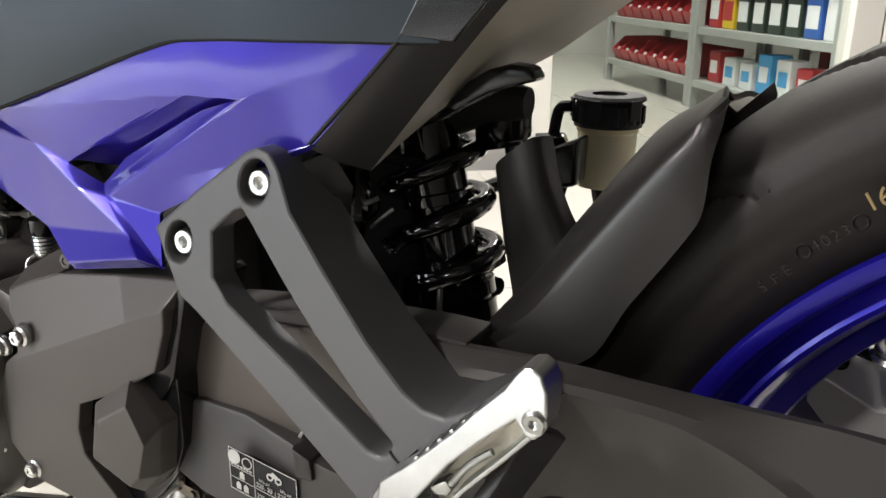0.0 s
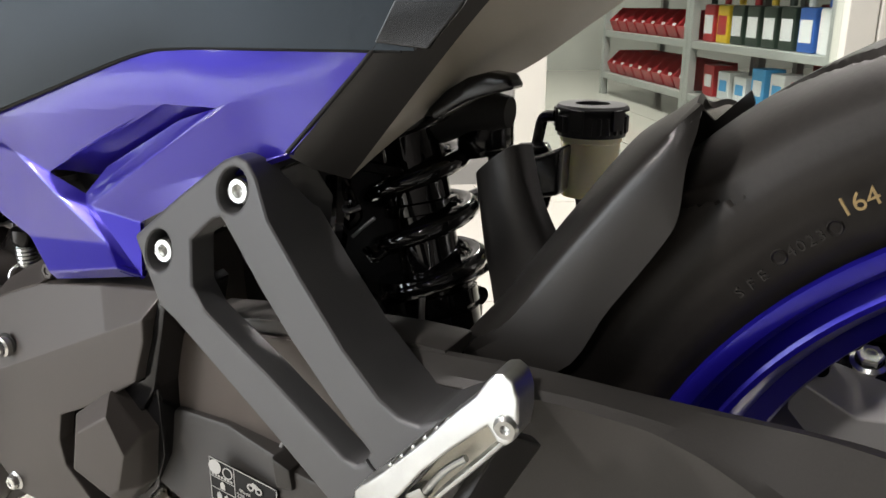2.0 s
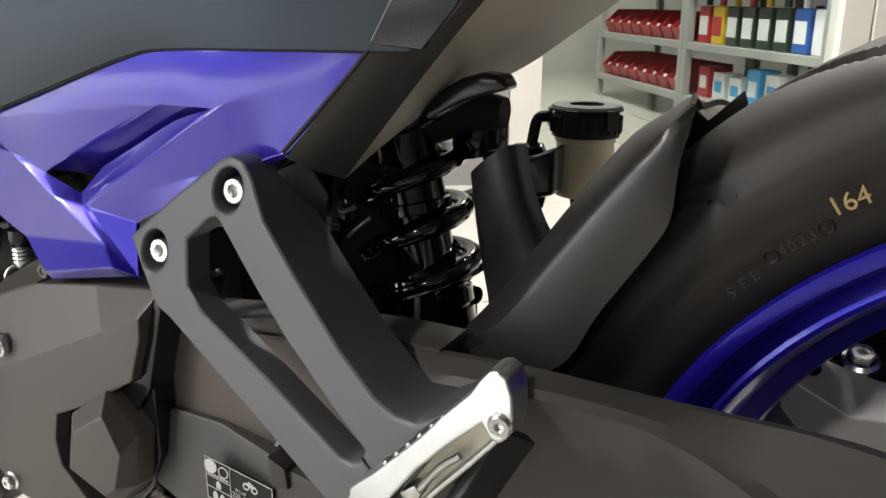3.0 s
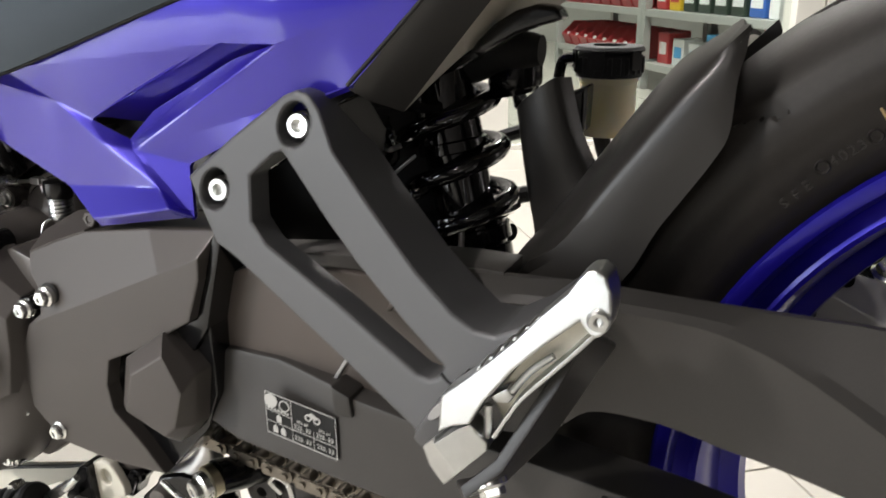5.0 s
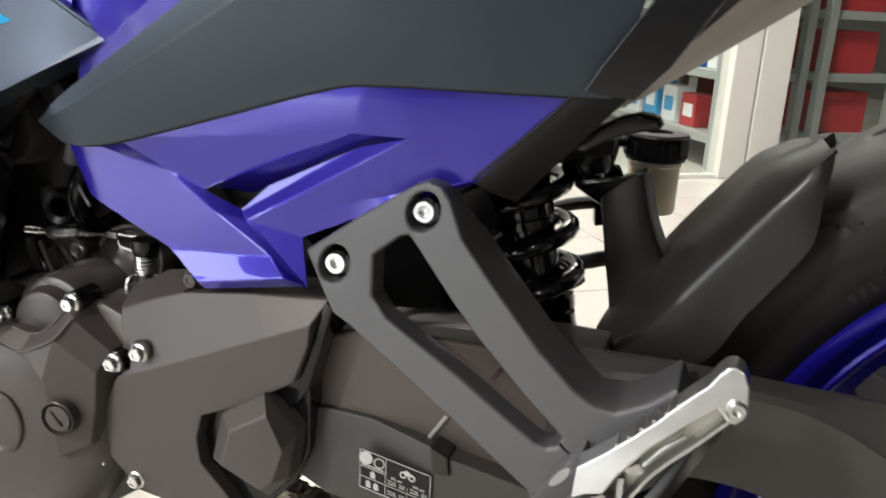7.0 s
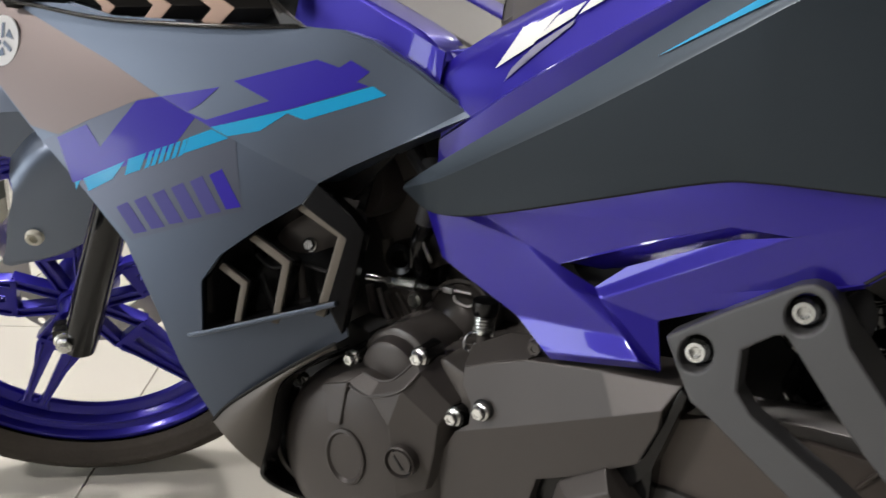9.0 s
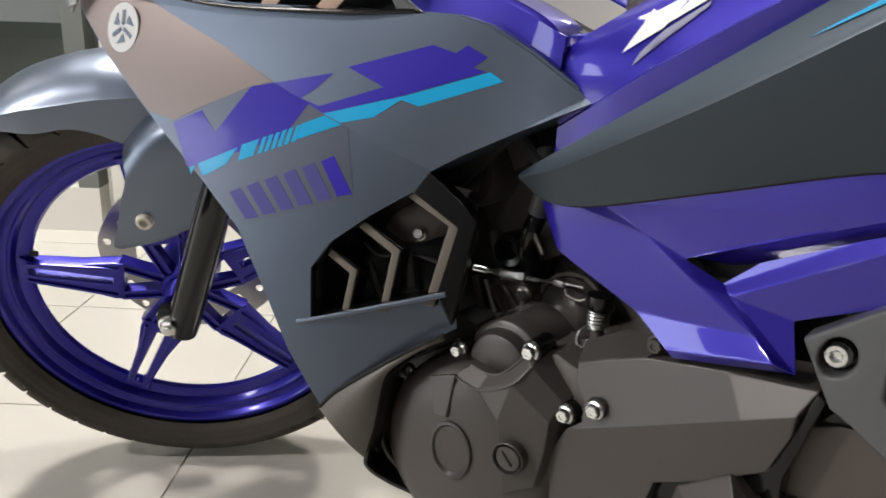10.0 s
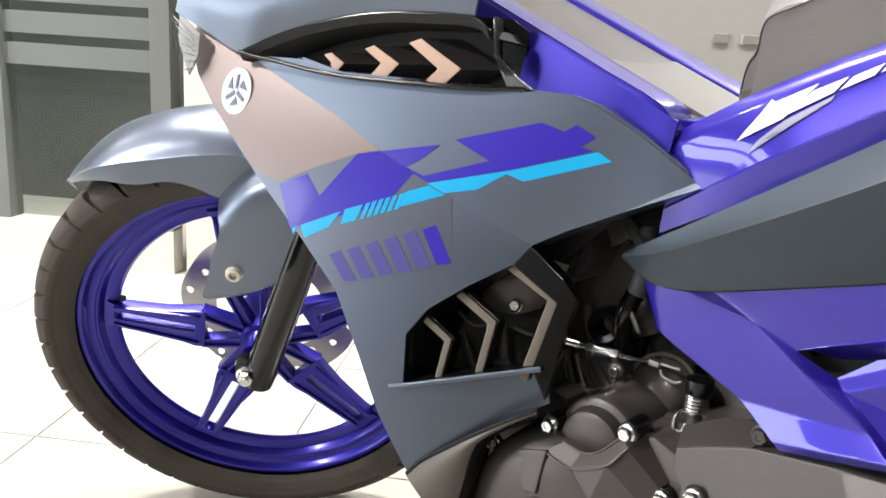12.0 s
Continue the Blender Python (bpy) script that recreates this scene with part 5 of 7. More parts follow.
part("cover_top", sheet([(0.650, -0.1185, 0.4315), (0.672, -0.1172, 0.4410), (0.698, -0.1168, 0.4505), (0.712, -0.095, 0.462), (0.672, -0.095, 0.455), (0.645, -0.10, 0.44)], [(0, 1, 4, 5), (1, 2, 3, 4)], 0.003, 0.001), CASE, engine)
# generator cover: a dished round cover with ribs, step and oil plug
GC = Vector((0.5690, -0.118, 0.332))
gen_prof = [(0.077, 0.05), (0.077, 0.0), (0.0755, -0.008), (0.071, -0.017), (0.062, -0.024), (0.048, -0.0270), (0.030, -0.0285), (0.0, -0.0290)]
gen = part("generator_cover", turned(gen_prof, 72, Matrix.Translation(GC) @ Matrix.Rotation(radians(6), 4, "Z")), CASE, engine, "brown-grey round generator cover")
part("cover_rib", sheet([(0.5395, -0.1430, 0.3929), (0.5652, -0.1430, 0.4024), (0.5636, -0.1500, 0.3691), (0.5521, -0.1500, 0.3667)], [(0, 1, 2, 3)], 0.010, 0.0022), CASE, gen)
part("cover_dish", turned([(0.0215, 0.003), (0.0205, -0.0012), (0.0185, -0.0018), (0.0165, 0.0006), (0.0, 0.0002)], 48, aim((0.5672, -0.1475, 0.3430), (0.08, -1, 0.02)) @ Matrix.Diagonal((0.86, 1, 1.12, 1))), CASE, gen)
part("starter_housing", turned([(0.0335, 0.05), (0.0335, -0.004), (0.0322, -0.009), (0.029, -0.0105), (0.020, -0.0105)], 56, Matrix.Translation((0.586, -0.100, 0.407))), ECASE, engine)
part("starter_bulge", turned([(0.0275, -0.006), (0.0265, -0.013), (0.0245, -0.020), (0.021, -0.0225), (0.0, -0.0235)], 56, Matrix.Translation((0.586, -0.100, 0.407))), CASE, engine)
CS = [(0.5719, -0.1325, 0.4091), (0.5889, -0.1340, 0.4080), (0.6023, -0.1335, 0.4134), (0.6156, -0.1280, 0.4285), (0.5869, -0.1435, 0.3979), (0.6136, -0.1420, 0.4103), (0.6231, -0.1330, 0.4240),
      (0.6424, -0.1370, 0.3904), (0.6464, -0.1265, 0.4027), (0.6400, -0.1370, 0.3662), (0.6346, -0.1380, 0.3363), (0.6132, -0.1460, 0.3249), (0.6062, -0.1470, 0.3822), (0.560, -0.1400, 0.4000), (0.6500, -0.112, 0.398), (0.6470, -0.112, 0.364), (0.6410, -0.112, 0.332), (0.630, -0.112, 0.433), (0.652, -0.110, 0.408)]
part("cover_step", sheet(CS, [(0, 1, 4, 13), (1, 2, 5, 4), (2, 3, 6, 5), (5, 6, 8, 7), (4, 5, 12), (5, 7, 9, 12), (12, 9, 10, 11), (7, 8, 18, 14), (7, 14, 15, 9), (9, 15, 16, 10), (6, 3, 17), (6, 17, 18, 8)], 0.006, 0.0011), CASE, engine, smooth=8)
for ids in ((0, 1, 2, 3), (13, 4, 5, 6)):
    part("cover_bead", tube([Vector(CS[k]) + Vector((0, -0.0006, 0)) for k in ids], 0.0008, 8, 4), CASE, engine)
part("cover_rim", slab([(0.633, 0.432), (0.655, 0.425), (0.663, 0.400), (0.650, 0.385), (0.640, 0.366), (0.634, 0.335), (0.642, 0.305), (0.62, 0.29), (0.60, 0.42)], -0.118, 0.05, 0.004), ECASE, engine)
plug = part("oil_plug", turned([(0.0128, 0.004), (0.0124, -0.003), (0.0114, -0.004), (0.0106, 0.000), (0.0094, 0.0005), (0.0090, -0.003), (0.0, -0.0035)], 40, aim((0.6180, -0.1455, 0.3575), (0.1, -1, 0))), CASE, engine)
part("plug_slot", box(0, 0, 0, 0.0125, 0.002, 0.0018, 0.0004, Matrix.Translation((0.6178, -0.1486, 0.3578)) @ Matrix.Rotation(radians(48), 4, "Y")), DARK, plug)
for p in ((0.5520, -0.1215, 0.4105), (0.6190, -0.128, 0.4325), (0.6490, -0.1270, 0.3955), (0.6720, -0.1290, 0.4082), (0.6620, -0.127, 0.3110), (0.6335, -0.1250, 0.3195), (0.6103, -0.1280, 0.2777)):
    flush = p[0] == 0.6720
    # black disc round the bolt, painted in for the shade of its recess
    part("recess_shade_ring", turned([(0.0080, 0.003 if flush else 0.02), (0.0076, 0.0025 if flush else 0.001), (0.0, 0.0025 if flush else 0.001)], 24, Matrix.Translation(p)), DARK if flush else BLACK, engine)
    bolt(engine, (p[0], p[1] - 0.001, p[2]), 0.0048, ZINC)
bolt(engine, (0.5042, -0.126, 0.3785), 0.0042, ZINC)
part("lower_case", slab([(0.53, 0.29), (0.56, 0.275), (0.625, 0.272), (0.66, 0.297), (0.664, 0.31), (0.62, 0.32), (0.55, 0.32)], -0.112, 0.06, 0.005), CASE, engine)
# cylinder, throttle side and small fittings
part("hose_ring", turned([(0.0075, -0.008), (0.0125, -0.009), (0.0145, -0.004), (0.0145, 0.012), (0.0075, 0.012)], 28, aim((0.5475, -0.052, 0.4725), (0.15, -1, 0.1)), closed=True), BLACK, engine)
part("hose_post", tube([(0.5265, -0.048, 0.4830), (0.5300, -0.050, 0.4710), (0.5355, -0.050, 0.4576)], 0.0050, 14, 5), ECASE, engine)
part("breather_hose", tube([(0.5700, -0.052, 0.5060), (0.5660, -0.058, 0.4900), (0.5630, -0.055, 0.4740), (0.5640, -0.048, 0.4600)], 0.0075, 14, 6), BLACK, engine)
part("hose_clamp", tube([(0.5782, -0.070, 0.4954), (0.5830, -0.072, 0.4905), (0.5864, -0.070, 0.4830), (0.5835, -0.068, 0.4815), (0.5795, -0.068, 0.4880), (0.5765, -0.068, 0.4925)], 0.0011, 8, 4), STEEL, engine)
for k in range(4):
    part("barrel_fin", slab([(0.515 + 0.0085 * k, 0.4325 + 0.003 * k), (0.5185 + 0.0085 * k, 0.4335 + 0.003 * k), (0.5365 + 0.0075 * k, 0.411 + 0.0045 * k), (0.533 + 0.0075 * k, 0.4095 + 0.0045 * k)], -0.0555, 0.02, 0.0008), ECASE, engine)
part("cylinder_core", box(0, 0, 0, 0.075, 0.12, 0.075, 0.008, Matrix.Translation((0.545, 0.025, 0.492)) @ Matrix.Rotation(radians(-30), 4, "Y")), ECASE, engine)
part("cylinder_head", box(0, 0, 0, 0.07, 0.13, 0.06, 0.012, Matrix.Translation((0.512, 0.02, 0.548)) @ Matrix.Rotation(radians(-32), 4, "Y")), ECASE, engine)
part("head_cover", turned([(0.030, 0.03), (0.030, -0.004), (0.026, -0.012), (0.0, -0.014)], 32, aim((0.508, -0.052, 0.530), (0, -1, 0))), CASE, engine)
part("stator_hump", turned([(0.026, 0.04), (0.0255, 0.004), (0.0235, -0.004), (0.019, -0.011), (0.011, -0.0145), (0, -0.0155)], 40, aim((0.5990, -0.048, 0.4350), (0.12, -1, 0.30))), ECASE, engine)
part("hump_collar", turned([(0.0255, -0.003), (0.0285, -0.004), (0.0295, 0.001), (0.0295, 0.02), (0.0255, 0.02)], 40, aim((0.5990, -0.046, 0.4340), (0.12, -1, 0.30)), closed=True), ECASE, engine)
part("hump_lobe", turned([(0.016, 0.03), (0.0155, 0.0), (0.012, -0.008), (0, -0.011)], 28, aim((0.5735, -0.052, 0.4270), (0.0, -1, 0.35))), ECASE, engine)
part("rail", tube([(0.518, -0.060, 0.445), (0.527, -0.064, 0.425), (0.537, -0.064, 0.403)], 0.0035, 10, 4), CASE, engine)
part("rail", tube([(0.526, -0.058, 0.443), (0.535, -0.060, 0.425), (0.545, -0.060, 0.410)], 0.0024, 10, 4), STEEL, engine)
part("barrel_rib", slab([(0.528, 0.446), (0.551, 0.450), (0.561, 0.420), (0.541, 0.412)], -0.052, 0.03, 0.003), ECASE, engine)
for k in range(3):
    part("barrel_nut", turned([(0, -0.006), (0.0048, -0.006), (0.005, 0.004), (0, 0.004)], 12, Matrix.Translation((0.543 + 0.010 * k, -0.062, 0.4160 + 0.0025 * k))), STEEL if k == 1 else ECASE, engine)
part("intake_boot", tube([(0.60, -0.05, 0.52), (0.615, -0.055, 0.548), (0.64, -0.05, 0.57)], 0.020, 16, 5), SOFT_RUBBER, engine)
part("intake_clamp", tube([(0.606, -0.078, 0.545), (0.624, -0.080, 0.538), (0.640, -0.072, 0.533)], 0.0045, 10, 4), ECASE, engine)
part("throttle_body", box(0, 0, 0, 0.05, 0.06, 0.05, 0.008, Matrix.Translation((0.632, -0.045, 0.515)) @ Matrix.Rotation(radians(-20), 4, "Y")), ECASE, engine)
cable = part("clutch_cable", tube([(0.519, -0.060, 0.4515), (0.545, -0.060, 0.4535), (0.571, -0.060, 0.4555), (0.597, -0.060, 0.4590), (0.616, -0.058, 0.4595)], 0.0014, 8, 6), STEEL, engine, "plated cable adjuster and steel cable")
CD = (-0.99, 0.0, -0.075)
part("cable_sleeve", join(turned([(0, -0.008), (0.0030, -0.008), (0.0030, 0.006), (0.0022, 0.0062), (0.0022, 0.016)], 16, aim((0.524, -0.060, 0.4520), CD)), turned([(0, -0.009), (0.0046, -0.009), (0.0048, 0.009), (0, 0.009)], 20, aim((0.5535, -0.060, 0.4540), CD)), turned([(0, -0.005), (0.0026, -0.005), (0.0022, 0.006), (0, 0.006)], 16, aim((0.5730, -0.060, 0.4557), CD))), ZINC, cable)
part("cable_nut", join(turned([(0, -0.003), (0.0058, -0.003), (0.0058, 0.003), (0, 0.003)], 6, aim((0.5420, -0.060, 0.4532), CD)), turned([(0, -0.003), (0.0058, -0.003), (0.0058, 0.003), (0, 0.003)], 6, aim((0.5640, -0.060, 0.4549), CD))), ZINC, cable)
part("cable_end", box(0, 0, 0, 0.009, 0.006, 0.005, 0.001, Matrix.Translation((0.597, -0.060, 0.4590))), STEEL, cable)
bolt(engine, (0.567, -0.064, 0.4435), 0.0042, STEEL)
part("lug", turned([(0.0075, 0.012), (0.0075, -0.001), (0, -0.001)], 24, Matrix.Translation((0.567, -0.062, 0.4435))), CASE, engine)
part("cable_hook", tube([(0.603, -0.062, 0.4560), (0.606, -0.063, 0.4520), (0.615, -0.062, 0.4500), (0.620, -0.060, 0.4520)], 0.0012, 8, 5), STEEL, engine)
# clutch arm spring
turns = [(0.6435 + 0.0072 * math.cos(a), -0.083 + 0.0072 * math.sin(a), 0.4425 + 0.0026 * a / math.tau) for a in [k * math.tau / 12 for k in range(12 * 6 + 1)]]
spring = part("return_spring", tube(turns, 0.00115, 6, 1), ZINC, engine, "zinc return spring")
part("spring_hook", tube([(0.6363, -0.084, 0.443), (0.633, -0.090, 0.439), (0.634, -0.093, 0.431), (0.640, -0.093, 0.431), (0.642, -0.092, 0.437)], 0.0013, 8, 4), ZINC, spring)
part("lever_cap", turned([(0, -0.006), (0.0085, -0.005), (0.010, 0.0), (0.0095, 0.006), (0, 0.007)], 28, Matrix.Translation((0.6440, -0.083, 0.4625)) @ Matrix.Rotation(radians(90), 4, "X")), BLACK, engine)
part("lever_shaft", tube([(0.6435, -0.083, 0.425), (0.6435, -0.083, 0.4625)], 0.0052, 14, 2), ECASE, engine)
part("lever_plate", slab([(0.629, 0.434), (0.657, 0.437), (0.665, 0.429), (0.634, 0.423)], -0.090, 0.012, 0.001), ECASE, engine)
for p in ((0.700, -0.108, 0.4565), (0.716, -0.104, 0.459)):
    bolt(engine, p, 0.0052, CASE)
part("hose", tube([(0.56, -0.06, 0.56), (0.60, -0.085, 0.545), (0.64, -0.09, 0.520), (0.68, -0.085, 0.480), (0.72, -0.08, 0.462)], 0.006, 10, 6), SOFT_RUBBER, engine)
part("hose", tube([(0.585, -0.07, 0.56), (0.592, -0.08, 0.535), (0.588, -0.082, 0.515)], 0.008, 12, 5), SOFT_RUBBER, engine)
part("clip", turned([(0.0075, -0.003), (0.0095, -0.003), (0.0095, 0.003), (0.0075, 0.003)], 24, aim((0.640, -0.088, 0.527), (0.7, -0.6, -0.3)), closed=True), STEEL, engine)
part("radiator", box(0.44, 0.0, 0.47, 0.03, 0.22, 0.16, 0.004), BLACK, bike, "black radiator")
part("down_pipe", tube([(0.47, -0.02, 0.52), (0.452, -0.05, 0.46), (0.475, -0.06, 0.38), (0.54, -0.05, 0.28)], 0.016, 16, 6), STEEL, bike)
bolt(bike, (0.532, -0.095, 0.510), 0.006, STEEL)
part("down_tube", tube([(0.45, 0, 0.655), (0.52, 0, 0.60), (0.62, 0, 0.56), (0.80, 0, 0.56)], 0.03, 20, 6), BLACK, bike)

# ---- swingarm, chain and guard ----
arm_top = [(0.770, 0.385), (0.789, 0.430), (0.810, 0.436), (0.871, 0.4370), (0.936, 0.4340), (1.030, 0.430), (1.110, 0.4280), (1.20, 0.416), (1.34, 0.380), (1.34, 0.300), (1.24, 0.325), (1.117, 0.369), (1.060, 0.389), (1.012, 0.396), (0.985, 0.383), (0.930, 0.368), (0.85, 0.375)]
swing = part("swingarm", slab(arm_top, -0.088, 0.030, 0.005, (), 3), ARM, bike, "dark painted swingarm")
# pressed side: lower edge, arched crease, upper crease, top edge, each with its turn inwards
rows = [
    [(0.935, -0.106, 0.368), (0.985, -0.108, 0.3747), (1.0096, -0.110, 0.3935), (1.0386, -0.111, 0.3956), (1.0603, -0.111, 0.3920), (1.0724, -0.111, 0.3890), (1.0896, -0.111, 0.3860), (1.115, -0.111, 0.3800), (1.160, -0.110, 0.366), (1.26, -0.108, 0.328)],
    [(0.935, -0.114, 0.4440), (0.985, -0.116, 0.4475), (1.0176, -0.1165, 0.4505), (1.0412, -0.1170, 0.4500), (1.0603, -0.1175, 0.4488), (1.0724, -0.1180, 0.4462), (1.0896, -0.1180, 0.4402), (1.115, -0.1175, 0.4265), (1.160, -0.116, 0.398), (1.26, -0.112, 0.338)],
    [(0.935, -0.1105, 0.4475), (0.985, -0.1125, 0.4510), (1.0180, -0.1130, 0.4535), (1.0430, -0.1130, 0.4532), (1.0640, -0.1130, 0.4518), (1.0760, -0.1130, 0.4498), (1.0935, -0.1130, 0.4436), (1.119, -0.1130, 0.4300), (1.165, -0.112, 0.402), (1.26, -0.108, 0.344)],
    [(0.935, -0.102, 0.4530), (0.985, -0.102, 0.4555), (1.0190, -0.102, 0.4560), (1.0450, -0.102, 0.4552), (1.0690, -0.1020, 0.4546), (1.0870, -0.1020, 0.4546), (1.1060, -0.1020, 0.4546), (1.130, -0.1020, 0.4540), (1.172, -0.102, 0.448), (1.26, -0.100, 0.428)],
    [(0.935, -0.098, 0.4535), (0.985, -0.098, 0.4558), (1.0187, -0.098, 0.4560), (1.0450, -0.098, 0.4552), (1.0730, -0.098, 0.4546), (1.0980, -0.098, 0.4546), (1.1230, -0.098, 0.4544), (1.150, -0.098, 0.4525), (1.190, -0.098, 0.444), (1.26, -0.096, 0.426)],
    [(0.935, -0.060, 0.4300), (0.985, -0.060, 0.4300), (1.0187, -0.060, 0.4280), (1.0450, -0.060, 0.4270), (1.0730, -0.060, 0.4260), (1.0980, -0.060, 0.4260), (1.1230, -0.060, 0.4260), (1.150, -0.060, 0.4240), (1.190, -0.060, 0.416), (1.26, -0.060, 0.400)],
]
part("arm_side", loft(rows, 5, 2, 0.003, side=(0, -1, 0), smooth_v=False), ARM, swing, smooth=18)
# brown pivot casting ahead of it, with a stepped upper edge
pivot_out = [(0.786, 0.380), (0.792, 0.432), (0.812, 0.4405), (0.871, 0.4445), (0.938, 0.4455), (0.950, 0.440), (0.950, 0.380), (0.93, 0.366), (0.85, 0.372)]
casting = part("pivot_casting", slab(pivot_out, -0.104, 0.03, 0.003), PIVOT, swing, "brown painted swingarm pivot casting")
part("casting_rim", slab([(0.800, 0.4375), (0.871, 0.4445), (0.940, 0.4455), (0.962, 0.4475), (0.962, 0.4560), (0.936, 0.4565), (0.871, 0.4530), (0.806, 0.4455)], -0.101, 0.03, 0.002), ARM, casting)
part("arm_far_side", slab([(x, z - 0.065 * min(1, max(0, (1.16 - x) / 0.2))) for x, z in arm_top], 0.065, 0.04, 0.006), ARM, swing)
part("arm_cross", box(0.862, 0.0, 0.39, 0.06, 0.20, 0.05, 0.01), ARM, swing)
part("arm_rib", slab([(0.8612, 0.3780), (0.8640, 0.3780), (0.8760, 0.3975), (0.8732, 0.3975)], -0.1062, 0.006, 0.0008), SILVER, swing)
part("arm_rib", slab([(0.8975, 0.4270), (0.8998, 0.4262), (0.9105, 0.4425), (0.9080, 0.4430)], -0.1062, 0.006, 0.0008), PIVOT, swing)
guard_out = [(0.779, 0.3830), (0.794, 0.3865), (0.828, 0.3860), (0.873, 0.3790), (0.8815, 0.3765), (0.930, 0.3690), (0.990, 0.362), (1.06, 0.352), (1.15, 0.335), (1.24, 0.315), (1.24, 0.29), (1.10, 0.288), (0.99, 0.3060), (0.942, 0.3125), (0.909, 0.3165), (0.8535, 0.3240), (0.801, 0.3315), (0.776, 0.343)]
guard = part("chain_guard", slab(guard_out, lambda x, z: -0.118 + 0.010 * max(0, (z - 0.376) / 0.01), 0.035, 0.003), ARM, bike, "black plastic chain guard with a tyre pressure label")
part("guard_clip", slab([(0.869, 0.3835), (0.881, 0.3785), (0.8825, 0.366), (0.871, 0.3655)], -0.1205, 0.02, 0.002), PLASTIC, guard)
part("guard_lip", slab([(1.02, 0.3545), (1.24, 0.312), (1.24, 0.290), (1.06, 0.322), (1.03, 0.337)], -0.122, 0.02, 0.003), BRACKET, guard)
# label
LX0, LX1 = 0.8245, 0.8712


def lab(u, v):
    """A place on the label: u along, v up."""
    return ((1 - u) * LX0 + u * LX1, -0.1186, 0.3442 + v * 0.0268 - u * 0.0078)


label = part("pressure_label", flat([lab(0, 0), lab(1, 0), lab(1, 1), lab(0, 1)], (0, -0.0006, 0), 0.0004), DARK, guard, "black tyre pressure label with white print")


def bar(u0, v0, u1, v1):
    part("print_line", flat([lab(u0, v0), lab(u1, v0), lab(u1, v1), lab(u0, v1)], (0, -0.0010, 0), 0.0003), PRINT, label)


for q in ((0, 0, 1, 0.018), (0, 0.982, 1, 1), (0, 0, 0.009, 1), (0.991, 0, 1, 1), (0.368, 0, 0.376, 1), (0.01, 0.30, 1, 0.312), (0, 0.56, 0.37, 0.572), (0.675, 0.02, 0.681, 0.45)):
    bar(*q)
SH = Matrix(((1, 0, 0, 0), (-0.17, 1, 0, 0), (0, 0, 1, 0), (0, 0, 0, 1)))
for u, v in ((0.525, 0.37), (0.84, 0.37), (0.525, 0.10), (0.84, 0.10)):
    p = lab(u, v + 0.05)
    letters("225. 33", 0.0038, Matrix.Translation((p[0], p[1] - 0.0012, p[2])) @ LEFT @ SH, PRINT, label)
for u, v in ((0.53, 0.56), (0.84, 0.56)):
    p = lab(u, v)
    letters("kPa, psi", 0.0024, Matrix.Translation((p[0], p[1] - 0.0012, p[2])) @ LEFT @ SH, PRINT, label)
for u, v, r in ((0.09, 0.82, 0.0044), (0.28, 0.80, 0.0036)):
    p = Vector(lab(u, v)) + Vector((0, -0.0012, 0))
    part("print_disc", turned([(0 if u < 0.2 else r * 0.8, 0), (r, 0), (r, -0.0002), (0 if u < 0.2 else r * 0.8, -0.0002)], 28, Matrix.Translation(p)), PRINT, label)
for u in (0.62, 0.74):
    p = Vector(lab(u, 0.76)) + Vector((0, -0.0012, 0))
    part("print_disc", turned([(0.0014, 0), (0.0023, 0), (0.0023, -0.0002), (0.0014, -0.0002)], 24, Matrix.Translation(p)), PRINT, label)
part("print_disc", flat([lab(0.60, 0.80), lab(0.66, 0.90), lab(0.72, 0.86), lab(0.76, 0.80), lab(0.70, 0.76)], (0, -0.0012, 0), 0.0002), PRINT, label)
for u, v in ((0.19, 0.42), (0.13, 0.14), (0.24, 0.14)):
    part("print_disc", flat([lab(u - 0.035, v - 0.07), lab(u + 0.035, v - 0.07), lab(u + 0.035, v + 0.06), lab(u, v + 0.12), lab(u - 0.035, v + 0.06)], (0, -0.0012, 0), 0.0002), PRINT, label)
for k in range(7):
    bar(0.03 + 0.046 * k, 0.60, 0.06 + 0.046 * k, 0.645)

# drive chain: lower run
chain = part("drive_chain", tube([(0.71, -0.075, 0.330), (0.718, -0.075, 0.312), (0.735, -0.075, 0.300)], 0.003, 8, 4), CHAINM, bike, "oily steel drive chain")


def link_mesh(wide):
    bms = []
    for s in (-1, 1):
        y = s * (0.0078 if wide else 0.0052)
        pts = []
        for k in range(20):
            a = k * math.tau / 20
            c = math.cos(a)
            r = 0.0056
            pts.append((0.00635 * (1 if c > 0 else -1) * (1 if abs(c) > 0.2 else 0.35) + r * c, r * math.sin(a) * (1 if abs(c) > 0.35 else 0.74)))
        bms.append(slab(pts, y - 0.0009, 0.0018, 0))
    for s in (-1, 1):
        bms.append(turned([(0.0, -0.0105), (0.0026, -0.0105), (0.0026, 0.0095), (0, 0.0095)] if wide else [(0.0043, -0.005), (0.0043, 0.005)], 12, Matrix.Translation((s * 0.00635, 0, 0))))
    return join(*bms)


links = [part("chain_link", link_mesh(True), CHAINM, chain), part("chain_link", link_mesh(False), CHAINM, chain)]
P0, P1 = Vector((0.724, -0.075, 0.3005)), Vector((1.262, -0.075, 0.2285))
nl = int((P1 - P0).length / 0.0127)
ang = math.atan2(-(P1 - P0).z, (P1 - P0).x)
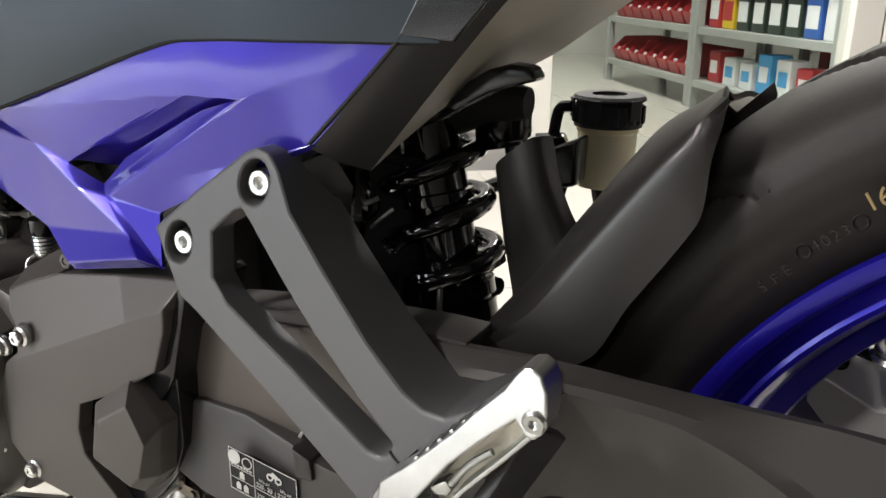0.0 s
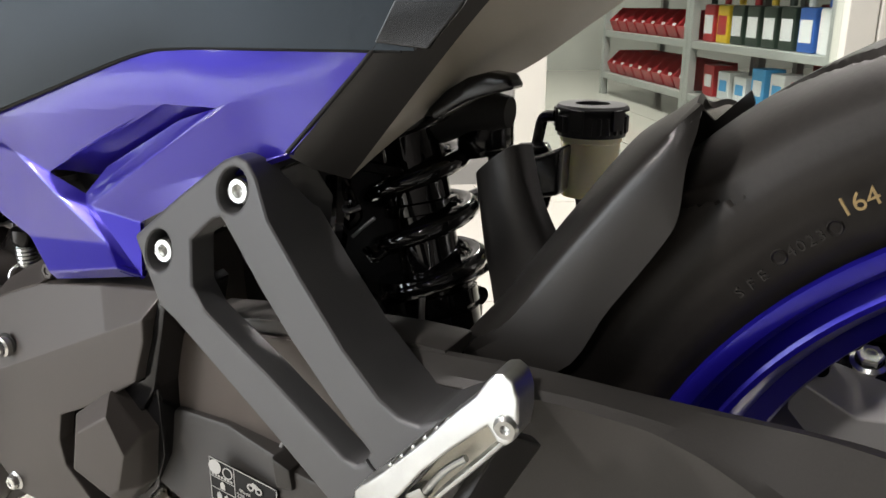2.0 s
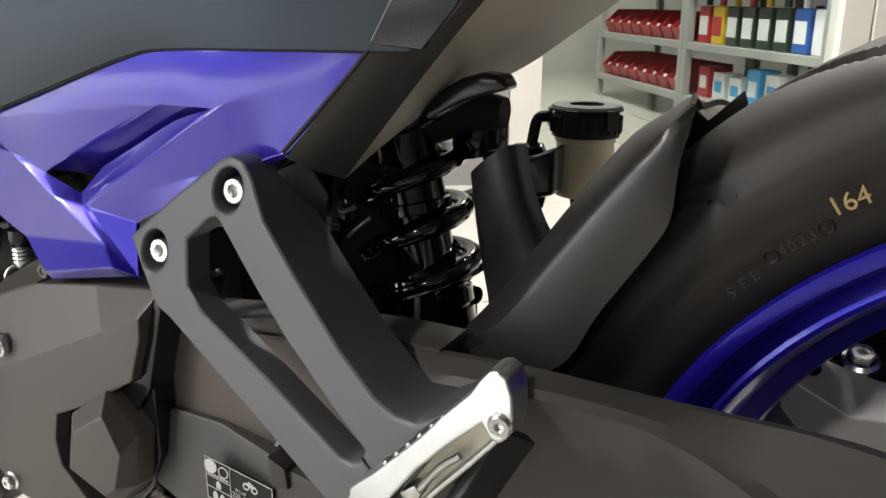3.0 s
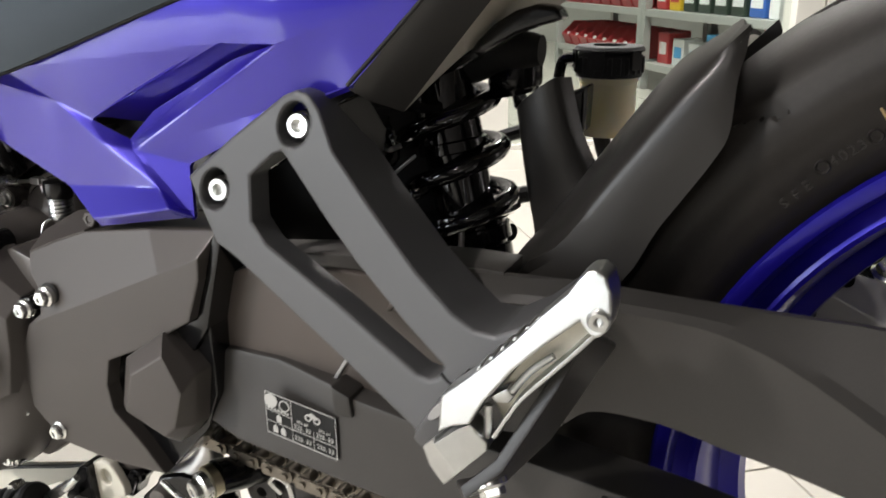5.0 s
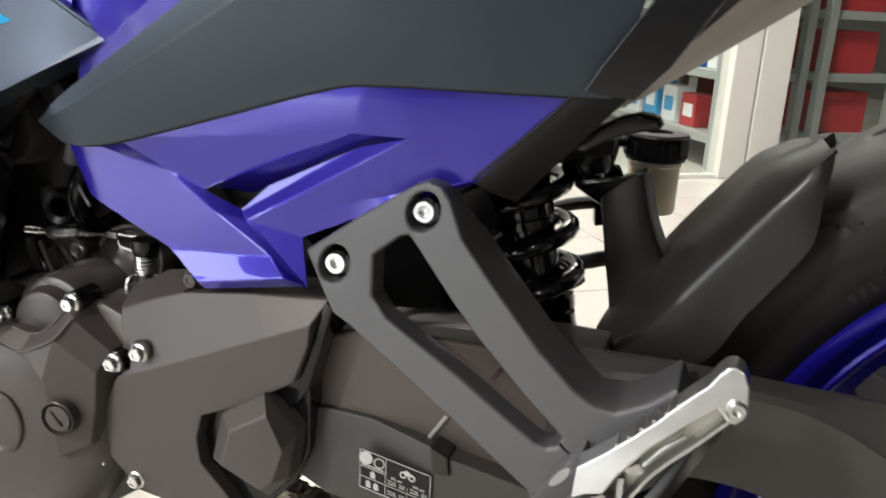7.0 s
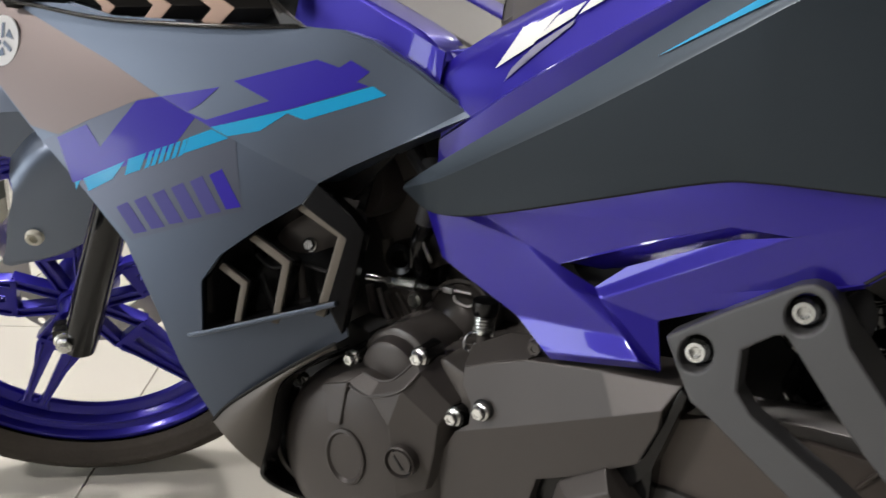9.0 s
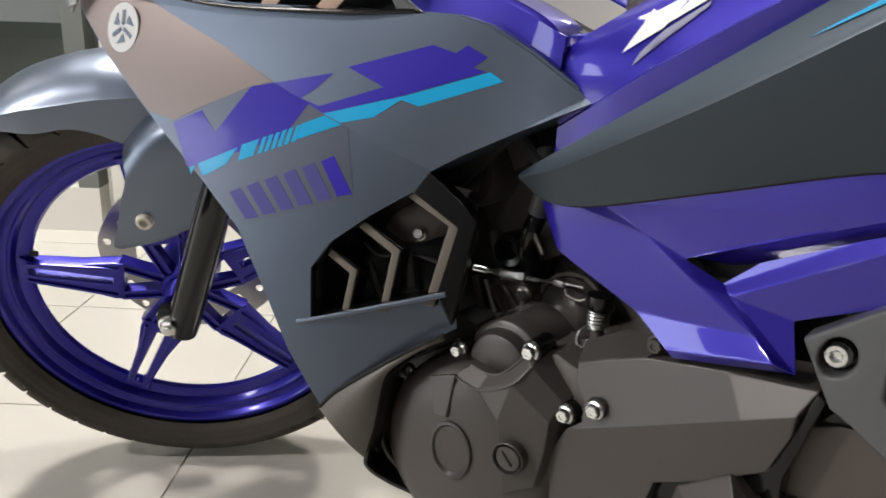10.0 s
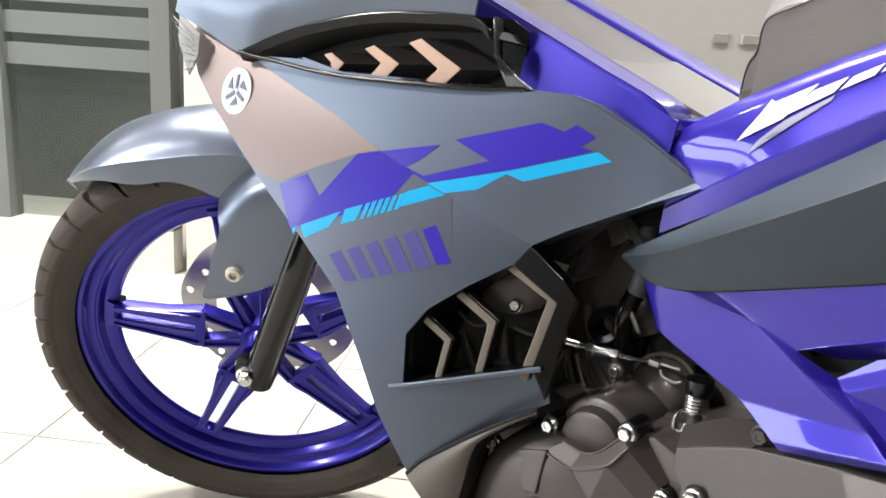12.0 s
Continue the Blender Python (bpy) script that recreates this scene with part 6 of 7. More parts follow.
for k in range(nl):
    sag = -0.006 * math.sin(math.pi * k / nl)
    m = Matrix.Translation(P0.lerp(P1, k / nl) + Vector((0, 0, sag))) @ Matrix.Rotation(ang, 4, "Y")
    if k < 2:
        links[k].matrix_local = m
    else:
        c = new("chain_link", links[k % 2].data)
        c.parent = chain
        c.matrix_local = m

# ---- shock absorber ----
SH0, SH1 = Vector((0.8735, 0.012, 0.550)), Vector((0.9075, 0.006, 0.405))
axis = (SH1 - SH0).normalized()
shm = Matrix.Translation(SH0) @ Vector((0, 1, 0)).rotation_difference(axis).to_matrix().to_4x4()
shock = part("shock_absorber", turned([(0, -0.01), (0.020, -0.01), (0.020, 0.055), (0.0225, 0.056), (0.0225, 0.062), (0.019, 0.063), (0.019, 0.10), (0.026, 0.100), (0.026, 0.108), (0.0235, 0.109), (0.0235, 0.111), (0.026, 0.112), (0.026, 0.121), (0.0225, 0.122), (0.0225, 0.124), (0.025, 0.125), (0.025, 0.143), (0.021, 0.146), (0.021, 0.160), (0, 0.160)], 36, shm), GLOSSY, bike, "black shock absorber with coil spring")
e1 = (Vector((1, 0, 0)) - axis * axis.x).normalized()
e2 = axis.cross(e1)
e2 = e2 if e2.y > 0 else -e2
coil = [SH0 + axis * (0.004 + 0.031 * k / 20) + (e1 * math.cos(-k * math.tau / 20) + e2 * math.sin(-k * math.tau / 20)) * 0.0300 for k in range(int(20 * 3.9))]
part("coil_spring", tube(coil, 0.0060, 12, 1), GLOSSY, shock)
part("spring_seat", turned([(0.02, 0.098), (0.034, 0.099), (0.035, 0.104), (0.030, 0.107), (0.02, 0.107)], 36, shm), GLOSSY, shock)
part("lower_eye", turned([(0.008, -0.02), (0.018, -0.02), (0.018, 0.02), (0.008, 0.02)], 28, Matrix.Translation(SH1 + axis * 0.012), closed=True), BLACK, shock)
for pts, r in (([(0.80, -0.05, 0.54), (0.845, -0.03, 0.505), (0.86, -0.02, 0.49), (0.84, -0.04, 0.475)], 0.004), ([(0.83, -0.06, 0.50), (0.85, -0.035, 0.47), (0.845, -0.03, 0.44), (0.87, -0.03, 0.425)], 0.005),
               ([(0.79, -0.05, 0.50), (0.85, -0.045, 0.525), (0.89, -0.02, 0.52)], 0.0035), ([(0.85, -0.05, 0.43), (0.88, -0.04, 0.45), (0.90, -0.045, 0.425)], 0.003)):
    part("hose", tube(pts, r, 8, 6), BLACK, bike)
for pts, r, mt in (([(0.862, -0.034, 0.513), (0.868, -0.038, 0.508), (0.871, -0.038, 0.501), (0.866, -0.034, 0.497)], 0.0024, GLOSSY), ([(0.862, -0.036, 0.5005), (0.868, -0.041, 0.4985), (0.8745, -0.038, 0.501)], 0.0016, STEEL),
                   ([(0.8665, -0.034, 0.4815), (0.874, -0.036, 0.488), (0.8815, -0.034, 0.4945)], 0.0011, STEEL), ([(0.855, -0.030, 0.515), (0.858, -0.036, 0.497), (0.857, -0.038, 0.481), (0.852, -0.036, 0.468)], 0.0075, GLOSSY),
                   ([(0.874, -0.032, 0.474), (0.882, -0.036, 0.471), (0.886, -0.030, 0.474)], 0.0026, GLOSSY), ([(0.862, -0.034, 0.452), (0.868, -0.037, 0.4545), (0.874, -0.034, 0.457)], 0.0030, GLOSSY),
                   ([(0.866, -0.034, 0.440), (0.872, -0.036, 0.437), (0.877, -0.034, 0.441)], 0.0026, STEEL), ([(0.884, -0.034, 0.443), (0.888, -0.036, 0.437), (0.886, -0.034, 0.431)], 0.0028, GLOSSY),
                   ([(0.876, -0.036, 0.4290), (0.882, -0.038, 0.4300)], 0.0024, STEEL), ([(0.881, -0.036, 0.4205), (0.887, -0.037, 0.4215)], 0.0028, STEEL), ([(0.840, -0.05, 0.487), (0.850, -0.05, 0.478), (0.866, -0.046, 0.474)], 0.0035, GLOSSY),
                   ([(0.905, -0.020, 0.452), (0.9065, -0.024, 0.432), (0.908, -0.022, 0.420)], 0.0020, STEEL), ([(0.826, -0.052, 0.500), (0.842, -0.050, 0.492), (0.858, -0.046, 0.487)], 0.0024, GLOSSY)):
    part("linkage_piece", tube(pts, r, 10, 5), mt, bike)
part("brake_hose", tube([(0.86, 0.06, 0.44), (0.91, 0.075, 0.447), (0.95, 0.08, 0.455), (1.0, 0.09, 0.43)], 0.006, 10, 6), SOFT_RUBBER, bike)
part("brake_hose", tube([(0.86, 0.09, 0.47), (0.90, 0.10, 0.487), (0.94, 0.11, 0.492)], 0.005, 10, 6), SOFT_RUBBER, bike)
part("frame_rail", tube([(0.80, -0.07, 0.50), (0.86, -0.075, 0.54), (0.89, -0.07, 0.560), (0.90, -0.068, 0.566)], 0.014, 14, 5), BLACK, bike)
# added black sheet, so the view through the bracket slot stays dark
part("bracket_dark_sheet", slab([(0.70, 0.38), (0.70, 0.57), (0.882, 0.56), (0.886, 0.50), (0.890, 0.44), (0.892, 0.40)], 0.012, 0.01, 0.003), DARK, bike)
part("rear_hose_guard", sheet([(0.886, -0.098, 0.540), (0.892, -0.088, 0.520), (0.888, -0.088, 0.494), (0.882, -0.098, 0.504), (0.876, -0.11, 0.535)], [(0, 1, 2, 3, 4)], 0.004, 0.001), BLACK, bike)

# ---- tail, undertail ----
rows = [
    [(0.884, -0.112, 0.543), (0.932, -0.113, 0.592), (0.960, -0.113, 0.625), (1.02, -0.112, 0.70)],
    [(0.893, -0.106, 0.537), (0.941, -0.109, 0.592), (0.968, -0.110, 0.622), (1.03, -0.108, 0.70)],
    [(0.903, -0.090, 0.530), (0.954, -0.094, 0.588), (0.985, -0.094, 0.622), (1.05, -0.092, 0.69)],
    [(0.909, -0.060, 0.544), (0.953, -0.060, 0.587), (0.985, -0.060, 0.617), (1.050, -0.058, 0.68)],
    [(0.911, -0.020, 0.555), (0.950, -0.020, 0.583), (0.983, -0.020, 0.607), (1.050, -0.020, 0.662)],
    [(0.9117, 0.03, 0.5597), (0.9466, 0.03, 0.5772), (0.9749, 0.03, 0.5965), (1.050, 0.03, 0.650)],
]
tail = part("undertail", loft(rows[2:], 5, 5, 0.003, side=(0, -1, -1)), TAIL, bike, "grey plastic undertail")
part("tail_side", loft(rows[:3], 5, 3, 0.003, side=(0, -1, 0), smooth_v=False), PLASTIC, tail)
part("tail_edge", tube([(0.884, -0.113, 0.545), (0.912, -0.114, 0.572), (0.934, -0.1145, 0.5945), (0.965, -0.1145, 0.632)], 0.0010, 8, 4), DARK, bike)
part("tail_band", sheet([(0.9399, -0.1245, 0.5971), (0.9647, -0.1245, 0.5952), (0.9797, -0.1250, 0.6117), (1.004, -0.126, 0.650), (0.974, -0.126, 0.650), (0.9485, -0.1250, 0.6115)], [(0, 1, 2, 5), (5, 2, 3, 4)], 0.003, 0.001), BLACK, bike)
part("band_bolt", turned([(0, -0.003), (0.0055, -0.002), (0.0065, 0.0), (0.0065, 0.003), (0, 0.003)], 24, aim((0.966, -0.1195, 0.622), (0, -1, 0))), BLACK, bike)
part("undertail_lip", slab([(0.9255, 0.5570), (0.9300, 0.5630), (0.9395, 0.5720), (0.9505, 0.5785), (0.9610, 0.5815), (0.9715, 0.5805), (0.9750, 0.5742), (0.961, 0.5705), (0.951, 0.5670), (0.942, 0.5620), (0.934, 0.5575)], -0.060, 0.016, 0.003, (), 3), BLACK, tail)
# black tube standing for the shade under the lip
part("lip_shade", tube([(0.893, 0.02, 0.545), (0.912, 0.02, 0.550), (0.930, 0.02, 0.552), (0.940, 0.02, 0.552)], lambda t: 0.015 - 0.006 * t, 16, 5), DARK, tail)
part("tail_mount", tube([(0.925, 0.03, 0.552), (0.921, 0.03, 0.540), (0.920, 0.03, 0.530), (0.921, 0.03, 0.524)], lambda t: 0.013 + 0.004 * math.sin(t * 3.0), 18, 5), BLACK, bike)
part("tail_mount", slab([(0.905, 0.525), (0.915, 0.513), (0.938, 0.5185), (0.958, 0.5275), (0.957, 0.4965), (0.940, 0.492), (0.925, 0.50), (0.908, 0.51)], 0.060, 0.02, 0.004, (), 3), BLACK, bike)

# ---- rear inner fender, flap and brake reservoir ----
def hug(deg, r, y):
    a = radians(deg)
    return (1.265 - r * math.cos(a), y, 0.324 + r * math.sin(a))


rows = [
    [(0.960, -0.076, 0.440), (1.010, -0.077, 0.4475), (1.032, -0.078, 0.482), (1.053, -0.078, 0.515), (1.0585, -0.077, 0.529), (1.0590, -0.074, 0.552), (1.062, -0.066, 0.570)],
    [(0.962, -0.0765, 0.445), (0.990, -0.0775, 0.466), (1.017, -0.0785, 0.503), (1.040, -0.078, 0.536), (1.050, -0.0765, 0.549), (1.0555, -0.073, 0.561), (1.0615, -0.065, 0.571)],
    [(0.962, -0.074, 0.447), (0.977, -0.074, 0.459), (1.008, -0.074, 0.503), (1.034, -0.073, 0.539), (1.045, -0.071, 0.553), (1.0545, -0.068, 0.564), (1.061, -0.062, 0.572)],
    [(0.951, -0.050, 0.442), (0.967, -0.050, 0.459), (0.998, -0.050, 0.504), (1.024, -0.048, 0.541), (1.037, -0.046, 0.556), (1.049, -0.042, 0.566), (1.058, -0.038, 0.573)],
    [(0.956, -0.015, 0.452), (0.966, -0.015, 0.466), (0.993, -0.015, 0.504), (1.020, -0.014, 0.541), (1.033, -0.012, 0.555), (1.047, -0.008, 0.562), (1.056, -0.005, 0.565)],
    [(0.968, 0.03, 0.466), (0.975, 0.03, 0.477), (0.993, 0.03, 0.504), (1.020, 0.03, 0.539), (1.033, 0.03, 0.552), (1.047, 0.03, 0.560), (1.058, 0.03, 0.563)],
    [(0.985, 0.07, 0.470), (0.992, 0.07, 0.482), (1.006, 0.07, 0.500), (1.032, 0.07, 0.53), (1.045, 0.07, 0.54), (1.055, 0.07, 0.55), (1.065, 0.06, 0.555)],
]
hugger = part("rear_fender", loft(rows, 5, 4, 0.003), PLASTIC, bike, "black textured plastic inner rear fender")
part("fender_ear", sheet([(1.037, 0.02, 0.553), (1.044, 0.02, 0.563), (1.053, 0.02, 0.5555), (1.069, 0.02, 0.572), (1.0715, 0.02, 0.566), (1.068, 0.02, 0.535), (1.040, 0.02, 0.520)], [(0, 1, 2, 6), (2, 3, 4, 5, 6)], 0.003, 0.0008), PLASTIC, hugger)
rows = [[(0.940, -0.020, 0.5195), (0.9455, -0.018, 0.490), (0.9535, -0.017, 0.462), (0.9540, -0.018, 0.440)],
        [(0.9435, -0.030, 0.5275), (0.9490, -0.030, 0.490), (0.9540, -0.028, 0.460), (0.9560, -0.026, 0.445)],
        [(0.9620, -0.032, 0.5420), (0.9680, -0.032, 0.515), (0.9760, -0.030, 0.490), (0.9800, -0.030, 0.480)],
        [(0.9690, -0.018, 0.5420), (0.9760, -0.018, 0.515), (0.9850, -0.016, 0.495), (0.9900, -0.012, 0.490)]]
part("mud_flap", loft(rows, 5, 5, 0.003), PLASTIC, hugger)
res = part("brake_reservoir", turned([(0.0, 0.0), (0.0185, 0.0), (0.0195, 0.003), (0.0195, 0.036), (0.0205, 0.037), (0.0205, 0.041), (0.0, 0.041)], 40, Matrix.Translation((0.9585, 0.115, 0.487)) @ Matrix.Rotation(radians(90), 4, "X")), FLUID, bike, "cloudy brake fluid reservoir with black cap")
cap = part("cap", turned([(0, 0.058), (0.006, 0.0585), (0.0165, 0.0585), (0.0205, 0.057), (0.0225, 0.054), (0.0225, 0.0405), (0.0, 0.0405)], 40, Matrix.Translation((0.9585, 0.115, 0.487)) @ Matrix.Rotation(radians(90), 4, "X")), SOFT_RUBBER, res)
for k in range(24):
    a = k * math.tau / 24
    part("cap_rib", box(0.9585 + 0.0225 * math.cos(a), 0.115 + 0.0225 * math.sin(a), 0.487 + 0.0485, 0.0028, 0.0028, 0.011, 0.0006), SOFT_RUBBER, cap)
CAPM = Matrix.Translation((0.9585, 0.115, 0.487)) @ Matrix.Rotation(radians(90), 4, "X")
part("cap_clamp", turned([(0.0115, 0.0592), (0.0115, 0.0612), (0.0225, 0.0608), (0.0240, 0.0590), (0.0240, 0.0575), (0.0220, 0.0588)], 40, CAPM, closed=True), SOFT_RUBBER, res)
for deg in (-150, -95, -30, 60, 140):
    a = radians(deg)
    part("clamp_tab", box(0, 0, 0, 0.0016, 0.009, 0.013, 0.0006, Matrix.Translation((0.9585 + 0.0242 * math.cos(a), 0.115 + 0.0242 * math.sin(a), 0.5395)) @ Matrix.Rotation(a, 4, "Z")), SOFT_RUBBER, res)
part("reservoir_arm", tube([(0.938, 0.10, 0.540), (0.930, 0.10, 0.538), (0.927, 0.10, 0.525), (0.924, 0.10, 0.508)], 0.004, 8, 4), BLACK, res)
part("reservoir_mount", sheet([(0.918, 0.085, 0.520), (0.938, 0.088, 0.522), (0.944, 0.095, 0.505), (0.938, 0.095, 0.478), (0.922, 0.09, 0.474)], [(0, 1, 2, 3, 4)], 0.012, 0.002), BLACK, res)
part("reservoir_hose", tube([(0.955, 0.115, 0.487), (0.962, 0.112, 0.470), (0.985, 0.105, 0.455)], 0.006, 10, 5), SOFT_RUBBER, res)
# brake caliper carrier seen through the rear wheel
cal = part("caliper_carrier", sheet([(1.1065, 0.0, 0.4330), (1.1383, -0.002, 0.4185), (1.22, -0.002, 0.425), (1.22, -0.002, 0.36), (1.135, -0.002, 0.385), (1.1065, 0.0, 0.4150), (1.112, 0.022, 0.4395), (1.150, 0.016, 0.4330), (1.22, 0.018, 0.437)], [(0, 1, 4, 5), (1, 2, 3, 4), (0, 6, 7, 1), (1, 7, 8, 2)], 0.005, 0.0012), SILVER, bike, "bare aluminium caliper carrier")
part("carrier_top", sheet([(1.112, 0.022, 0.4385), (1.150, 0.016, 0.4320), (1.22, 0.018, 0.436), (1.22, 0.045, 0.449), (1.112, 0.045, 0.4460)], [(0, 1, 2, 3, 4)], 0.003, 0.001, (0, 0, 1)), BLACK, cal)
bolt(cal, (1.1400, 0.024, 0.4390), 0.0068, ZINC, (0.05, -0.45, 0.90))
for p in ((1.112, 0.004, 0.437), (1.119, 0.008, 0.438)):
    part("pin", turned([(0, -0.004), (0.004, -0.004), (0.0045, 0), (0.0045, 0.006)], 16, Matrix.Translation(p)), BLACK, cal)
# black box standing for the shade behind the carrier
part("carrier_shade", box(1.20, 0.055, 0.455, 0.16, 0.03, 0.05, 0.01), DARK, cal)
# marks on the rear tyre
for txt, deg, r, size, mat in (("1", 55.8, 0.2578, 0.0108, CHALK), ("6", 57.0, 0.2576, 0.0108, CHALK), ("4", 58.2, 0.2574, 0.0108, CHALK), ("S", 43.4, 0.2482, 0.0068, RUBBER), ("F", 44.9, 0.2482, 0.0068, RUBBER), ("E", 46.3, 0.2486, 0.0068, RUBBER), ("4", 49.8, 0.2513, 0.0070, RUBBER), ("0", 50.8, 0.2513, 0.0070, RUBBER), ("2", 51.8, 0.2513, 0.0070, RUBBER), ("3", 52.8, 0.2513, 0.0070, RUBBER)):
    p = Vector(hug(deg, r, 0))
    y = -0.0665 if mat is CHALK else -0.0640
    letters(txt, size, Matrix.Translation((p.x, y, p.z)) @ LEFT @ Matrix.Rotation(radians(90 - deg), 4, "Z"), mat, rear_wheel, "tyre_mark", 0.0008)
for deg in (48.6, 54.2):
    p = Vector(hug(deg, 0.2519, 0))
    part("tyre_dimple", turned([(0.0022, 0.0), (0.0030, -0.0012), (0.0036, 0.0)], 16, Matrix.Translation((p.x, -0.0645, p.z))), RUBBER, rear_wheel)

# ---- rider footrest, side stand and centre stand under the engine ----
stand = part("side_stand", slab([(0.6432, 0.2601), (0.6541, 0.268), (0.6629, 0.2719), (0.6698, 0.2704), (0.676, 0.2626), (0.6807, 0.2545), (0.6816, 0.2467), (0.6615, 0.2367), (0.647, 0.2347), (0.6449, 0.2477)], -0.100, 0.007, 0.002, [[(0.6644 + 0.0052 * math.cos(k * math.tau / 16), 0.2583 + 0.0062 * math.sin(k * math.tau / 16)) for k in range(16)]], 3), CREAM, bike, "cream painted side stand with a drilled lug")
part("stand_leg", slab([(0.470, 0.205), (0.5168, 0.2228), (0.57, 0.2385), (0.6248, 0.2531), (0.650, 0.257), (0.650, 0.245), (0.6091, 0.235), (0.589, 0.2248), (0.5121, 0.2016), (0.470, 0.189)], -0.094, 0.010, 0.003), CREAM, stand)
part("lug_bush", turned([(0.0, 0.008), (0.0048, 0.008), (0.0052, 0.002), (0.0, 0.004)], 24, Matrix.Translation((0.6644, -0.0985, 0.2583))), RAWALU, stand)
lug = part("stand_bracket", slab([(0.648, 0.255), (0.653, 0.2640), (0.6674, 0.2690), (0.6858, 0.2603), (0.684, 0.2527), (0.6774, 0.2453), (0.6722, 0.2342), (0.66, 0.236)], -0.086, 0.016, 0.002), BLACK, bike)
bolt(lug, (0.6815, -0.089, 0.2565), 0.0045, BLACK)
part("stand_hinge", tube([(0.690, -0.080, 0.272), (0.678, -0.082, 0.266), (0.668, -0.080, 0.262)], 0.008, 14, 4), ECASE, bike)
# rubber footrest on its clevis
RA, RB = Vector((0.545, -0.148, 0.205)), Vector((0.6270, -0.130, 0.2440))
RQ = Vector((0, 1, 0)).rotation_difference((RB - RA).normalized()).to_matrix().to_4x4()
rest = part("footrest", tube([RA, RB], 0.0150, 20, 3), SOFT_RUBBER, bike, "black ribbed rubber rider footrest")
for k in range(10):
    t = k / 9
    r = 0.0190 if k < 9 else 0.0165
    part("rubber_rib", turned([(0.009, -0.0040), (r - 0.0015, -0.0036), (r, -0.0018), (r, 0.0018), (r - 0.0015, 0.0036), (0.009, 0.0040)], 28, Matrix.Translation(RA.lerp(RB, t)) @ RQ), SOFT_RUBBER, rest)
part("rest_clevis", slab([(0.628, 0.236), (0.6371, 0.2520), (0.6464, 0.2660), (0.6549, 0.2680), (0.6567, 0.2383), (0.6564, 0.212), (0.648, 0.205), (0.642, 0.222)], -0.106, 0.022, 0.002), BLACK, rest)
part("clevis_cheek", sheet([(0.6236, -0.122, 0.2435), (0.6436, -0.117, 0.2581), (0.6480, -0.113, 0.2535), (0.6276, -0.119, 0.2379)], [(0, 1, 2, 3)], 0.004, 0.001), STEEL, rest)
part("clevis_cheek", sheet([(0.6288, -0.120, 0.2300), (0.6504, -0.116, 0.2470), (0.6572, -0.112, 0.2430), (0.6366, -0.116, 0.2180)], [(0, 1, 2, 3)], 0.004, 0.001), STEEL, rest)
part("rest_pin", tube([(0.6455, -0.119, 0.2555), (0.6570, -0.117, 0.2665)], 0.0026, 14, 2), ZINC, rest)
part("rest_spring", tube([(0.6300 + 0.0012 * a * 0.6, -0.121 + 0.0052 * math.sin(a), 0.2335 + 0.0052 * math.cos(a) - 0.0004 * a) for a in [k * math.tau / 10 for k in range(50)]], 0.0011, 6, 1), ZINC, rest)
part("rest_nut", turned([(0, -0.004), (0.004, -0.004), (0.0045, 0.0), (0.003, 0.006), (0, 0.006)], 6, Matrix.Translation((0.6130, -0.132, 0.2570))), ZINC, rest)
part("rest_bar", tube([(0.655, -0.085, 0.215), (0.69, -0.065, 0.214), (0.73, -0.04, 0.224)], 0.009, 14, 5), BLACK, rest)
part("ground_cable", tube([(0.45, -0.098, 0.2075), (0.517, -0.098, 0.2255), (0.575, -0.098, 0.2425), (0.625, -0.099, 0.2565), (0.645, -0.098, 0.263)], 0.0014, 8, 6), SOFT_RUBBER, bike)
# stand pivot, its bolt and the spring linkage
pivot = part("stand_pivot", tube([(0.7620, -0.098, 0.2825), (0.772, -0.070, 0.276), (0.782, -0.040, 0.272)], 0.0118, 20, 3), BLACK, bike, "black stand pivot with plated bolt")
bolt(pivot, (0.7590, -0.108, 0.2815), 0.0072, ZINC, (-0.35, -0.93, -0.1))
part("pivot_collar", turned([(0.005, -0.002), (0.0112, -0.002), (0.0112, 0.004), (0.005, 0.004)], 28, aim((0.7615, -0.102, 0.2825), (-0.35, -0.93, -0.1)), closed=True), YZINC, pivot)
part("pivot_arm", tube([(0.738, -0.072, 0.302), (0.741, -0.074, 0.288), (0.733, -0.076, 0.272), (0.715, -0.076, 0.258)], lambda t: 0.0085 + 0.003 * t, 20, 5), STEEL, pivot)
lever = part("shift_linkage", slab([(0.6866, 0.2427), (0.7008, 0.2559), (0.7029, 0.262), (0.7244, 0.270), (0.7446, 0.2700), (0.7549, 0.2639), (0.7631, 0.2546), (0.7617, 0.2469), (0.7392, 0.2317), (0.6911, 0.2182), (0.6841, 0.2334)], -0.090, 0.014, 0.004, (), 3), BLACK, bike, "black linkage with plated rod")
part("rod", tube([(0.7222, -0.105, 0.2739), (0.7327, -0.105, 0.2667), (0.7454, -0.105, 0.2610), (0.7559, -0.105, 0.2562)], 0.0019, 10, 4), ZINC, lever)
part("rod", tube([(0.7186, -0.104, 0.2280), (0.7190, -0.105, 0.2400), (0.7220, -0.105, 0.2479), (0.7293, -0.105, 0.2535), (0.7400, -0.105, 0.2535), (0.7492, -0.105, 0.2525)], 0.0022, 10, 5), ZINC, lever)
part("linkage_spring", tube([(0.7500 + 0.00055 * a, -0.100 + 0.0062 * math.sin(a), 0.2455 + 0.0062 * math.cos(a) - 0.00028 * a) for a in [k * math.tau / 12 for k in range(110)]], 0.0015, 6, 1), ZINC, lever)
